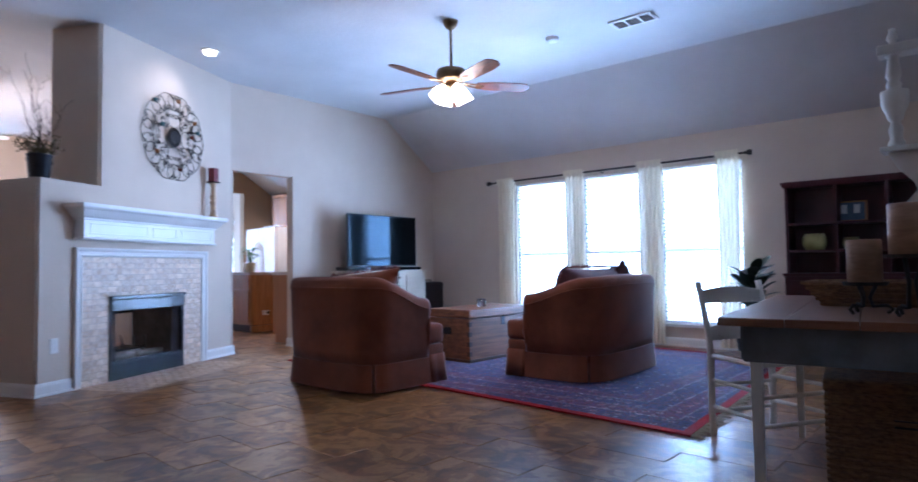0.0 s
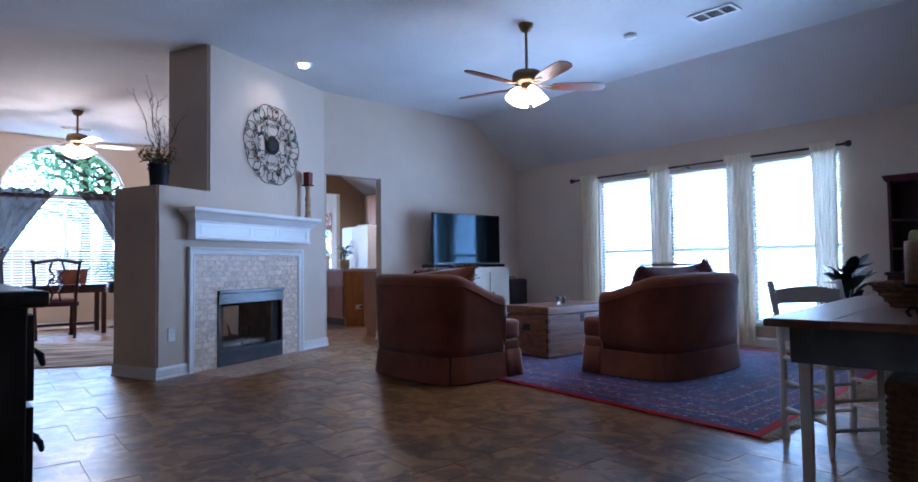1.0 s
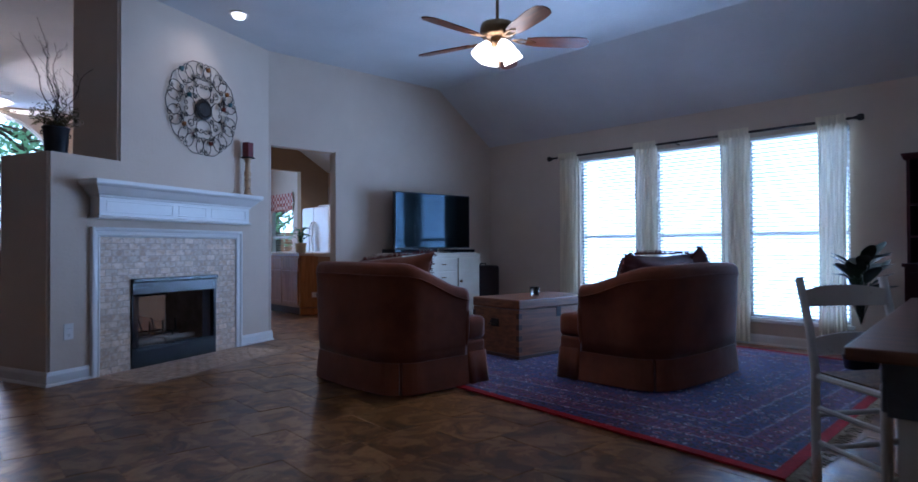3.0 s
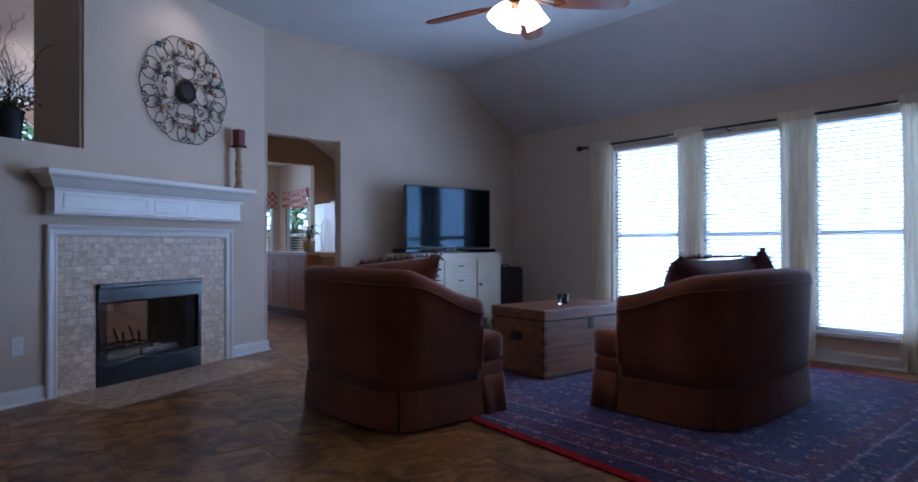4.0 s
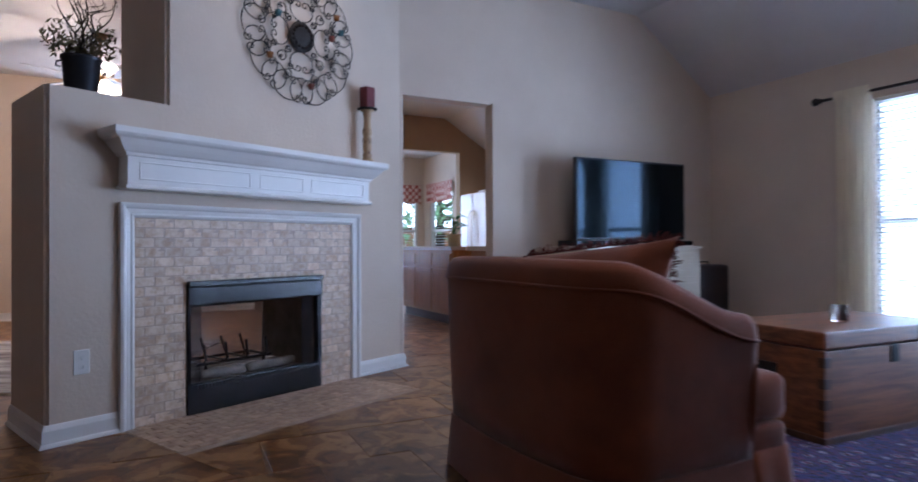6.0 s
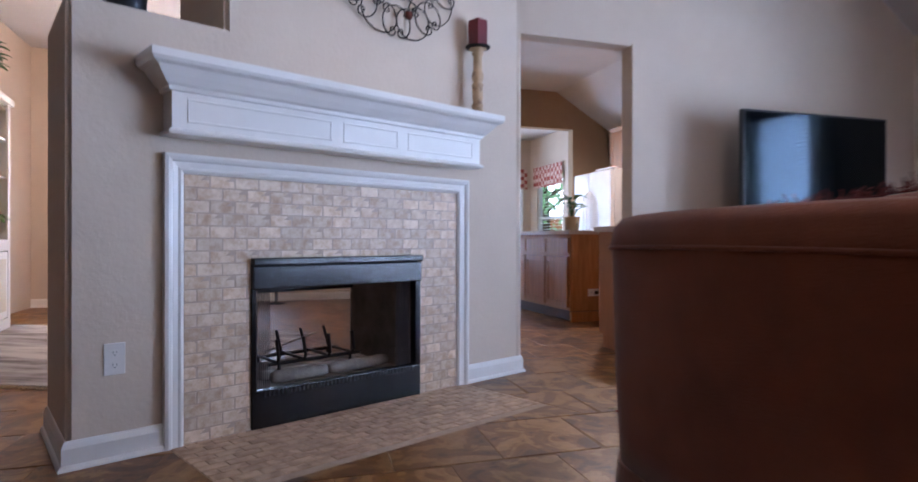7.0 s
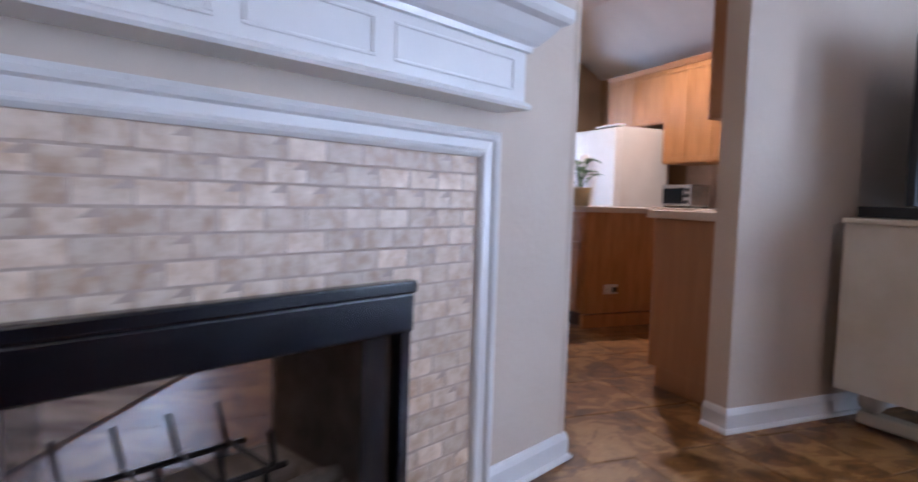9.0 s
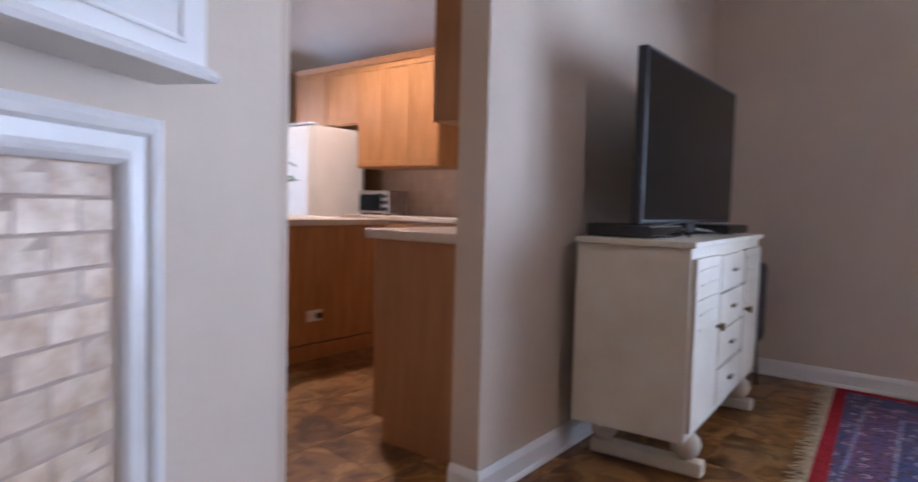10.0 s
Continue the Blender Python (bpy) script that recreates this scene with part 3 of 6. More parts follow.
part("hood_lip", box(FB0, FB1, -0.040, 0.03, FBZ - 0.033, FBZ, 0.006), BLACK, fireplace)
part("lower_panel", box(FB0, FB1, -0.016, 0.03, 0.0, 0.160, 0.004), BLACK, fireplace, "black lower louvre panel")
for i in range(40):
    x = FB0 + 0.06 + i * (FB1 - FB0 - 0.12) / 39
    part("vent_slot", box(x - 0.004, x + 0.004, -0.017, -0.0165, 0.132, 0.152), IRON, fireplace)
for x0, x1 in ((FB0, FB0 + 0.018), (FB1 - 0.030, FB1)):
    part("side_post", box(x0, x1, -0.016, 0.03, 0.160, FBZ - 0.135), BLACK, fireplace)
MESHM = sheer("steel_mesh", srgb("6c6a70"), 0.58)
part("rear_screen", box(FB0 + 0.045, FB1 - 0.045, 0.556, 0.558, 0.135, FBZ - 0.20), MESHM, fireplace, "fine steel mesh rear screen")
part("rear_frame", box(FB0, FB1, 0.545, 0.575, FBZ - 0.20, FBZ - 0.09), BLACK, fireplace)
# gathered mesh screens, drawn to both sides
for x0, x1 in ((FB0 + 0.02, FB0 + 0.10), (FB1 - 0.13, FB1 - 0.035)):
    bm, n = bmesh.new(), 40
    lo = [bm.verts.new((x0 + (x1 - x0) * i / n, 0.02 + 0.008 * math.sin(i * 1.3), 0.140)) for i in range(n + 1)]
    hi = [bm.verts.new((x0 + (x1 - x0) * i / n, 0.02 + 0.008 * math.sin(i * 1.3 + 0.3), FBZ - 0.137)) for i in range(n + 1)]
    for i in range(n):
        bm.faces.new((lo[i], lo[i + 1], hi[i + 1], hi[i]))
    part("mesh_screen", bm, MESHM, fireplace, "gathered steel mesh screen", smooth=True)
# log grate
grate = thing("log_grate", FIRE @ pose(1.159, 0.36, 0.135), "black iron log grate standing in the firebox", "grate")
for y in (-0.11, 0.11):
    part("rail", tube([(-0.26, y, 0.075), (0.26, y, 0.075)], 0.009), IRON, grate)
for x in (-0.22, -0.08, 0.06, 0.20):
    part("prong", tube([(x, 0.16, 0.19), (x + 0.01, 0.12, 0.085), (x + 0.01, -0.11, 0.08), (x + 0.005, -0.14, 0.10), (x - 0.02, -0.16, 0.20)], 0.008), IRON, grate)
for x in (-0.2, 0.2):
    for y in (-0.11, 0.11):
        part("leg", tube([(x, y, 0.075), (x, y, 0.0)], 0.008), IRON, grate)
logs = thing("gas_logs", FIRE @ pose(1.17, 0.36, 0.135), "pale grey ember bed under the grate", "ember tray")
part("tray", box(-0.30, 0.30, -0.10, 0.10, 0, 0.05, 0.012), FIREBRICK, logs)

ash = mat("pale_ceramic_log", srgb("8e8479"), srgb("675d54"), 0.9, 14, bump=0.8, bump_scale=30, bdist=0.006)
for lx, ly, turn, ln in ((1.36, 0.17, 4, 0.36), (1.02, 0.16, -3, 0.28)):
    log = thing("ceramic_log", FIRE @ pose(lx, ly, 0.135, 0, 0, turn), "pale grey ceramic gas log lying in the firebox", "gas log", "gas logs")
    bm, rows = bmesh.new(), []
    for k in range(13):
        u = k / 12 - 0.5
        rows.append([bm.verts.new((u * ln, (0.030 + 0.006 * noise.noise((u * 9 + lx, q, 2))) * math.cos(q * math.pi / 6) * (1 - 0.25 * (2 * u) ** 6), 0.032 + (0.030 + 0.006 * noise.noise((u * 9 + lx, q, 5))) * math.sin(q * math.pi / 6) * (1 - 0.25 * (2 * u) ** 6))) for q in range(12)])
    for a, b in zip(rows, rows[1:]):
        for q in range(12):
            bm.faces.new((a[q], b[q], b[(q + 1) % 12], a[(q + 1) % 12]))
    bm.faces.new(rows[0]), bm.faces.new(rows[-1])
    part("log", bm, ash, log, smooth=True)

# mantel
mantel = thing("mantel_shelf", FIRE, "white painted panelled mantel shelf with crown moulding", "mantel")
M0, M1 = 0.354, 1.966
part("frieze", box(M0, M1, -0.10, -0.001, 1.212, 1.40), TRIM, mantel)
part("bottom_lip", sweep([(0, 1.196), (0.012, 1.196), (0.016, 1.204), (0.012, 1.213), (0, 1.219)], [(M0, -0.001), (M0, -0.10), (M1, -0.10), (M1, -0.001)]), TRIM, mantel)
part("soffit", box(M0, M1, -0.10, -0.001, 1.196, 1.212), TRIM, mantel)
part("crown", sweep([(0, 1.355), (0.012, 1.357), (0.016, 1.372), (0.028, 1.380), (0.050, 1.405), (0.070, 1.432), (0.090, 1.442), (0.098, 1.454), (0.098, 1.482), (0, 1.482)],
                    [(M0, -0.001), (M0, -0.10), (M1, -0.10), (M1, -0.001)]), TRIM, mantel)
part("top", box(M0, M1, -0.10, -0.001, 1.40, 1.481), TRIM, mantel)
for a, b in ((M0 + 0.055, M0 + 0.68), (M0 + 0.74, M0 + 1.05), (M0 + 1.11, M1 - 0.055)):
    bm = bmesh.new()
    z0, z1, y = 1.243, 1.333, -0.10
    for x0, x1, c0, c1 in ((a, b, z0, z0 + 0.008), (a, b, z1 - 0.008, z1), (a, a + 0.008, z0 + 0.008, z1 - 0.008), (b - 0.008, b, z0 + 0.008, z1 - 0.008)):
        box(x0, x1, y - 0.004, y, c0, c1, 0.0018, bm, 1)
    part("panel_bead", bm, TRIM, mantel)


# ---- windows on the north wall ----
win_tag = 1
for a, b in WINDOWS:
    w = thing("window_%d" % win_tag, pose(a, WIN_Y, WZ0), "white single-hung window with white mini-blinds", "window", kind="structure")
    win_tag += 1
    W, H = b - a, WZ1 - WZ0
    for n_, bx in (("jamb", (0, 0.035, 0.05, 0.13, 0, H)), ("jamb", (W - 0.035, W, 0.05, 0.13, 0, H)), ("head", (0.035, W - 0.035, 0.05, 0.13, H - 0.035, H)), ("bottom_rail", (0.035, W - 0.035, 0.05, 0.13, 0, 0.05)), ("meeting_rail", (0.035, W - 0.035, 0.07, 0.12, 0.83, 0.875))):
        part(n_, box(*bx, 0.003), TRIM, w)
    g = part("pane", box(0.035, W - 0.035, 0.105, 0.109, 0.05, H - 0.035), GLASS, w)
    g.visible_shadow = False
    part("window_sill", box(-0.03, W + 0.03, -0.035, 0.05, -0.02, 0.012, 0.004), TRIM, w)
    part("blind_headrail", box(0.006, W - 0.006, 0.012, 0.045, H - 0.03, H - 0.002), TRIM, w)
    sl = box(0.008, W - 0.008, -0.0135, 0.0135, -0.0008, 0.0008)
    first = part("slat", sl, BLIND, w)
    n_sl = 44
    for i in range(n_sl):
        ob = first if i == 0 else new("slat", first.data)
        ob.parent = w
        ob.matrix_local = pose(0, 0.028, 0.03 + i * (H - 0.07) / (n_sl - 1), -28)
    part("bottom_bar", box(0.008, W - 0.008, 0.016, 0.040, 0.013, 0.022), TRIM, w)
    for x in (0.18, W - 0.18):
        part("ladder_cord", tube([(x, 0.028, 0.02), (x, 0.028, H - 0.03)], 0.0015, 4), TRIM, w)


# ---- seating ----
def barrel(name, m, W, D, label, category, mid, corner, front, R=0.17, DF=0.79):
    """Upholstered barrel seat: a shell that sweeps from arm to back to arm, skirt with inverted pleats, and a loose seat cushion.
    Local y runs from the back (0) to the front (D)."""
    t = thing(name, m, label, category)
    path = []

    def add(x, y):
        path.append(Vector((x, y)))
    n = 14
    for i in range(n):
        add(W / 2, D - (D - R) * i / n)
    for i in range(9):
        a = math.pi / 2 * i / 8
        add(W / 2 - R + R * math.cos(a), R - R * math.sin(a))
    for i in range(1, 16):
        add(W / 2 - R - (W - 2 * R) * i / 16, 0.0)
    for i in range(9):
        a = math.pi / 2 * i / 8
        add(-W / 2 + R - R * math.sin(a), R - R * math.cos(a))
    for i in range(1, n + 1):
        add(-W / 2, R + (D - R) * i / n)
    # gentle bow of the back
    path2 = [Vector((p.x, p.y - 0.055 * max(0, 1 - (2 * p.x / W) ** 2) * (1 - p.y / D))) for p in path]
    cum = [0.0]
    for a, b in zip(path2, path2[1:]):
        cum.append(cum[-1] + (b - a).length)
    total = cum[-1]

    def top(s):
        u = abs(2 * s / total - 1)
        uc = (W / 2) / (total / 2)
        if u < uc:
            k = u / uc
            return mid + (corner - mid) * k * k
        k = (u - uc) / (1 - uc)
        return corner + (front - corner) * (k * k * (3 - 2 * k) * 0.75 + 0.25 * k)

    def normals(pts):
        out = []
        for i in range(len(pts)):
            d = (pts[min(i + 1, len(pts) - 1)] - pts[max(i - 1, 0)]).normalized()
            out.append(Vector((d.y, -d.x)) * -1)
        return out
    nor = normals(path2)

    def shell(rows_for, close=True):
        bm = bmesh.new()
        rings = []
        for i, p in enumerate(path2):
            rings.append([bm.verts.new((p.x + nor[i].x * o, p.y + nor[i].y * o, z)) for o, z in rows_for(i)])
        for a, b in zip(rings, rings[1:]):
            for k in range(len(a) - 1):
                bm.faces.new((a[k], b[k], b[k + 1], a[k + 1]))
            if close:
                bm.faces.new((a[-1], b[-1], b[0], a[0]))
        if close:
            bm.faces.new(rings[0]), bm.faces.new(rings[-1])
        return bm

    def ring(i):
        z = top(cum[i])
        wob = 0.006 * noise.noise((path2[i].x * 5, path2[i].y * 5, 1))
        return [(-0.012, 0.20), (-0.004, 0.30), (0.004 + wob, 0.45), (0.012, z - 0.12), (0.018, z - 0.08), (0.010, z - 0.035), (-0.012, z - 0.008), (-0.045, z), (-0.085, z - 0.004),
                (-0.120, z - 0.022), (-0.140, z - 0.06), (-0.145, 0.40), (-0.145, 0.20)]
    part("shell", shell(ring), VELVET, t, smooth=True)
    part("piping", tube([(p.x + nor[i].x * 0.018, p.y + nor[i].y * 0.018, top(cum[i]) - 0.085) for i, p in enumerate(path2)], 0.006, 6), VELVET, t, smooth=True)
    # skirt with a pleat at each rear corner
    c1, c2 = cum[n + 4], cum[n + 9 + 15 + 4]

    def skirt(i):
        s = cum[i]
        fold = 0.0
        flare = 0.002 * math.sin(s * 9)
        return [(0.014 + flare + fold, 0.012), (0.006 + flare * 0.5 + fold, 0.11), (-0.004, 0.215), (-0.016, 0.218), (-0.040, 0.012)]
    bm, rings = bmesh.new(), []
    for i, p in enumerate(path2):
        spots = [(p, 0.0)]
        if i in (n + 4, n + 9 + 15 + 4):
            d = (path2[i + 1] - path2[i - 1]).normalized()
            spots = [(p - d * 0.010, 0.006), (p - d * 0.004, -0.045), (p + d * 0.004, -0.045), (p + d * 0.010, 0.006)]
        for q, fold in spots:
            rings.append([bm.verts.new((q.x + nor[i].x * (o + (fold if 0.0 < z < 0.2 or fold > 0 else fold * 0.15)), q.y + nor[i].y * (o + (fold if 0.0 < z < 0.2 or fold > 0 else fold * 0.15)), z)) for o, z in skirt(i)[:3] + [(-0.050, 0.218), (-0.060, 0.012)]])
    for a, b in zip(rings, rings[1:]):
        for k in range(5):
            bm.faces.new((a[k], b[k], b[(k + 1) % 5], a[(k + 1) % 5]))
    bm.faces.new(rings[0]), bm.faces.new(rings[-1])
    part("skirt", bm, VELVET, t, "rust-brown skirt with inverted pleats", smooth=False)
    part("front_skirt", box(-W / 2 + 0.03, W / 2 - 0.03, DF - 0.02, DF + 0.012, 0.012, 0.225, 0.008), VELVET, t)
    for s in (-1, 1):
        bm = bmesh.new()
        rows = []
        for i in range(9):
            y = D + 0.012 + (DF - D - 0.012) * i / 8
            o = 0.008 * math.sin(i * 1.2)
            rows.append([bm.verts.new((s * (W / 2 + a), y, z)) for a, z in ((0.022 + o, 0.012), (0.004 + o * 0.3, 0.13), (-0.012, 0.23), (-0.05, 0.23), (-0.05, 0.012))])
        for a, b in zip(rows, rows[1:]):
            for k in range(5):
                bm.faces.new((a[k], b[k], b[(k + 1) % 5], a[(k + 1) % 5]))
        bm.faces.new(rows[0]), bm.faces.new(rows[-1])
        part("side_skirt", bm, VELVET, t, smooth=True)
    part("deck", box(-W / 2 + 0.13, W / 2 - 0.13, 0.10, D - 0.01, 0.18, 0.30, 0.02), VELVET, t)
    part("front_rail", box(-W / 2 + 0.015, W / 2 - 0.015, D - 0.03, DF, 0.20, 0.31, 0.025, seg=3), VELVET, t, smooth=True)
    for s in (-1, 1):
        x = s * (W / 2 - 0.065)
        bm = bmesh.new()
        g = bmesh.ops.create_uvsphere(bm, u_segments=18, v_segments=12, radius=1)
        bmesh.ops.scale(bm, vec=(0.082, 0.035, (front - 0.21) / 2 + 0.008), verts=g["verts"])
        bmesh.ops.translate(bm, vec=(x, D - 0.005, 0.20 + (front - 0.21) / 2), verts=g["verts"])
        part("arm_front", bm, VELVET, t, smooth=True)
    cnum = 1 if W < 1.2 else 2
    cw = (W - 0.29) / cnum
    for k in range(cnum):
        x0 = -W / 2 + 0.145 + k * cw
        bm = box(x0 + 0.003, x0 + cw - 0.003, 0.12, D + 0.04, 0.30, 0.46, 0.05, seg=4)
        box(x0 + 0.003 - (0.13 if k == 0 else 0), x0 + cw - 0.003 + (0.13 if k == cnum - 1 else 0), D + 0.005, DF + 0.02, 0.305, 0.475, 0.06, bm, 4)
        part("seat_cushion", bm, VELVET, t, "plump T-shaped seat cushion", smooth=True)
    return t


barrel("barrel_armchair", pose(-3.705, 3.185, 0, 0, 0, 0), 1.10, 0.60, "rust-brown chenille barrel armchair with a pleated skirt", "armchair", 0.872, 0.865, 0.685)
barrel("loveseat", pose(-2.065, 5.09, 0.008, 0, 0, 90), 1.34, 0.60, "rust-brown chenille barrel loveseat with a pleated skirt on the rug", "loveseat", 0.848, 0.825, 0.69, R=0.2)


def cushion(m, w, h, t, material, label, fringe=True):
    c = thing("throw_pillow", m, label, "pillow", "throw pillows")
    part("cover", pillow_bm(w, h, t), material, c, smooth=True)
    if fringe:
        part("fringe", fringe_bm(w, h), FRINGE, c, "shaggy fringe")
    return c


cushion(pose(-3.64, 3.46, 0.700, -20, -5, 4), 0.82, 0.44, 0.20, VELVET, "rust-brown pillow with a red shaggy fringe on the armchair")
cushion(pose(-2.43, 5.05, 0.685, 14, 0, 92), 1.08, 0.48, 0.26, VELVET_D, "long dark plum pillow with a shaggy fringe on the loveseat")
cushion(pose(-2.36, 5.58, 0.71, 10, 42, 88), 0.36, 0.40, 0.15, VELVET_D, "dark plum pillow tilted on its corner on the loveseat")

# ---- rug ----
rug = thing("area_rug", pose(-3.165, 5.265, 0), "navy and dusty red Persian rug with red border and fringe", "rug")
SKEW = Matrix(((0.9963, -0.050, 0, 0), (-0.0855, 0.9985, 0, 0), (0, 0, 1, 0), (0, 0, 0, 1)))


def skewed(bm):
    bmesh.ops.transform(bm, matrix=SKEW, verts=bm.verts)
    return bm


part("weave", skewed(box(-2.06, 2.06, -1.54, 1.54, 0.001, 0.011)), RUG, rug)
bm = bmesh.new()
box(-2.12, 2.12, -1.60, -1.54, 0.001, 0.012, bm=bm), box(-2.12, 2.12, 1.54, 1.60, 0.001, 0.012, bm=bm)
box(-2.12, -2.06, -1.54, 1.54, 0.001, 0.012, bm=bm), box(2.06, 2.12, -1.54, 1.54, 0.001, 0.012, bm=bm)
part("border", skewed(bm), RED_TRIM, rug, "bright red border")
rnd = random.Random(7)
for sx in (-1, 1):
    bm = bmesh.new()
    for i in range(210):
        y = -1.59 + 3.18 * i / 209
        a = Vector((sx * 2.12, y, 0.006))
        b = a + Vector((sx * rnd.uniform(0.05, 0.09), rnd.uniform(-0.03, 0.03), 0.0))
        tube([a, (a + b) / 2 + Vector((0, rnd.uniform(-0.01, 0.01), 0.006)), b], 0.005, 4, bm, 0.002)
    part("fringe", skewed(bm), FRINGE_C, rug, "cream cotton fringe")

# ---- trunk ----
trunk = thing("storage_chest", pose(-3.80, 4.745, 0.011, 0, 0, -3), "aged pine storage chest with iron end handles on the rug", "chest")
TW, TL, TH = 0.58, 1.02, 0.505
part("body", box(-TW / 2, TW / 2, 0, TL, 0.02, TH - 0.085, 0.004), PINE, trunk)
part("lid", box(-TW / 2 - 0.004, TW / 2 + 0.004, -0.004, TL + 0.004, TH - 0.080, TH, 0.010), PINE, trunk)
part("base_moulding", box(-TW / 2 - 0.008, TW / 2 + 0.008, -0.008, TL + 0.008, 0, 0.03, 0.006), PINE_D, trunk)
for sx in (-1, 1):
    for yy in (0, TL):
        for k in range(4):
            z = 0.06 + 0.095 * k
            sy = 1 if yy == 0 else -1
            x_in = sx * (TW / 2 - 0.03)
            bm = box(min(x_in, sx * (TW / 2 + 0.0035)), max(x_in, sx * (TW / 2 + 0.0035)), min(yy - 0.0035 * sy, yy + 0.035 * sy), max(yy - 0.0035 * sy, yy + 0.035 * sy), z, z + 0.045)
            part("dovetail", bm, PINE_D, trunk, "dark dovetail joint")
for yy, sy in ((0, -1), (TL, 1)):
    part("handle_plate", box(-0.05, 0.05, min(yy, yy + sy * 0.008), max(yy, yy + sy * 0.008), 0.26, 0.33, 0.003), IRON, trunk)
    part("handle", tube([(-0.04, yy + sy * 0.01, 0.315), (-0.045, yy + sy * 0.035, 0.28), (0.045, yy + sy * 0.035, 0.28), (0.04, yy + sy * 0.01, 0.315)], 0.006), IRON, trunk)
part("lock_plate", box(TW / 2, TW / 2 + 0.005, TL / 2 - 0.03, TL / 2 + 0.03, TH - 0.17, TH - 0.08, 0.002), IRON, trunk)
cup = thing("votive_cup", pose(-3.72, 5.19, 0.011 + TH), "small glass votive cup on the pine chest", "votive")
part("glass_cup", lathe([(0.035, 0), (0.04, 0.005), (0.045, 0.085), (0.041, 0.085), (0.036, 0.012), (0, 0.012)], 20), glass("votive_glass", (0.95, 0.8, 0.75, 1), 0.05), cup, smooth=True)
part("candle", lathe([(0, 0.013), (0.034, 0.013), (0.036, 0.045), (0, 0.045)], 16), WAX, cup)

# ---- television and its cabinet ----
SY0, SY1, SX0, SX1 = 5.125, 6.44, -6.075, -5.635
cab = thing("tv_cabinet", pose(-5.66, 5.15, 0, 0, 0, 2.4) @ pose(5.66, -5.15, 0), "cream painted sideboard with drawers and ball feet on runners", "cabinet")
part("body", box(SX0, SX1, SY0, SY1, 0.165, 0.880, 0.004), CREAM, cab)
part("top", box(SX0 - 0.005, SX1 + 0.02, SY0 - 0.015, SY1 + 0.015, 0.880, 0.903, 0.005), CREAM, cab)
SW = SY1 - SY0
for y0, y1 in ((SY0 + 0.02, SY0 + 0.40), (SY1 - 0.40, SY1 - 0.02)):
    d = part("door", box(SX1, SX1 + 0.018, y0, y1, 0.20, 0.84, 0.003), CREAM, cab)
    for k in range(5):
        z = 0.80 - 0.055 * k
        part("fret", box(SX1 + 0.018, SX1 + 0.024, y0 + 0.05 + 0.02 * (k % 2), y1 - 0.05 - 0.02 * (k % 2), z - 0.008, z, 0.002), CREAM, d)
    part("knob", lathe([(0.008, 0), (0.008, 0.012), (0.018, 0.018), (0.016, 0.03), (0, 0.033)], 12), BRASS, d).matrix_local = pose(SX1 + 0.018, (y1 - 0.03) if y0 < 5.5 else (y0 + 0.03), 0.55, 0, 90, 0)
for k in range(4):
    z0 = 0.205 + k * 0.16
    d = part("drawer", box(SX1, SX1 + 0.018, SY0 + 0.42, SY1 - 0.42, z0, z0 + 0.148, 0.004), CREAM, cab)
    part("pull", box(SX1 + 0.018, SX1 + 0.032, (SY0 + SY1) / 2 - 0.035, (SY0 + SY1) / 2 + 0.035, z0 + 0.07, z0 + 0.085, 0.004), BRASS, d)
for y in (SY0 + 0.16, SY1 - 0.16):
    part("runner", box(SX0 + 0.03, SX1 + 0.04, y - 0.035, y + 0.035, 0.0, 0.06, 0.015), CREAM, cab)
    for x in (SX0 + 0.08, SX1 - 0.03):
        part("ball_foot", lathe([(0, 0.058), (0.03, 0.062), (0.05, 0.085), (0.057, 0.112), (0.05, 0.14), (0.03, 0.162), (0, 0.166)], 18, at=(x, y, 0)), CREAM, cab, smooth=True)

tv = thing("television", pose(-5.850, 5.795, 0.903, 0, 0, -1.0), "large flat black television on the cream sideboard", "television")
part("bezel", box(-0.03, 0.012, -0.606, 0.606, 0.055, 0.738, 0.006), PLASTIC, tv)
part("screen", box(0.0122, 0.0145, -0.591, 0.591, 0.072, 0.724), SCREEN, tv, "glossy dark screen")
part("back_housing", box(-0.07, -0.03, -0.40, 0.40, 0.12, 0.55, 0.02), PLASTIC, tv)
part("neck", box(-0.025, 0.005, -0.06, 0.06, 0.01, 0.06), PLASTIC, tv)
for s in (-1, 1):
    part("foot", tube([(0, s * 0.05, 0.03), (0.06, s * 0.22, 0.008), (0.10, s * 0.30, 0.006)], 0.008), CHROME, tv)
    part("foot", tube([(0, s * 0.05, 0.03), (-0.05, s * 0.22, 0.008), (-0.08, s * 0.30, 0.006)], 0.008), CHROME, tv)
for nm, y0, y1, x0, x1, h, lab in (("cable_box", 5.16, 5.52, -6.06, -5.80, 0.05, "black set-top box on the sideboard"), ("disc_player", 6.02, 6.40, -6.00, -5.74, 0.045, "black disc player on the sideboard")):
    t = thing(nm, pose((x0 + x1) / 2, (y0 + y1) / 2, 0.903), lab, "electronics")
    w, d = (y1 - y0) / 2, (x1 - x0) / 2
    part("case", box(-d, d, -w, w, 0.004, h, 0.003), PLASTIC, t)
    part("front_panel", box(d, d + 0.004, -w, w, 0.010, h - 0.006), SCREEN, t)
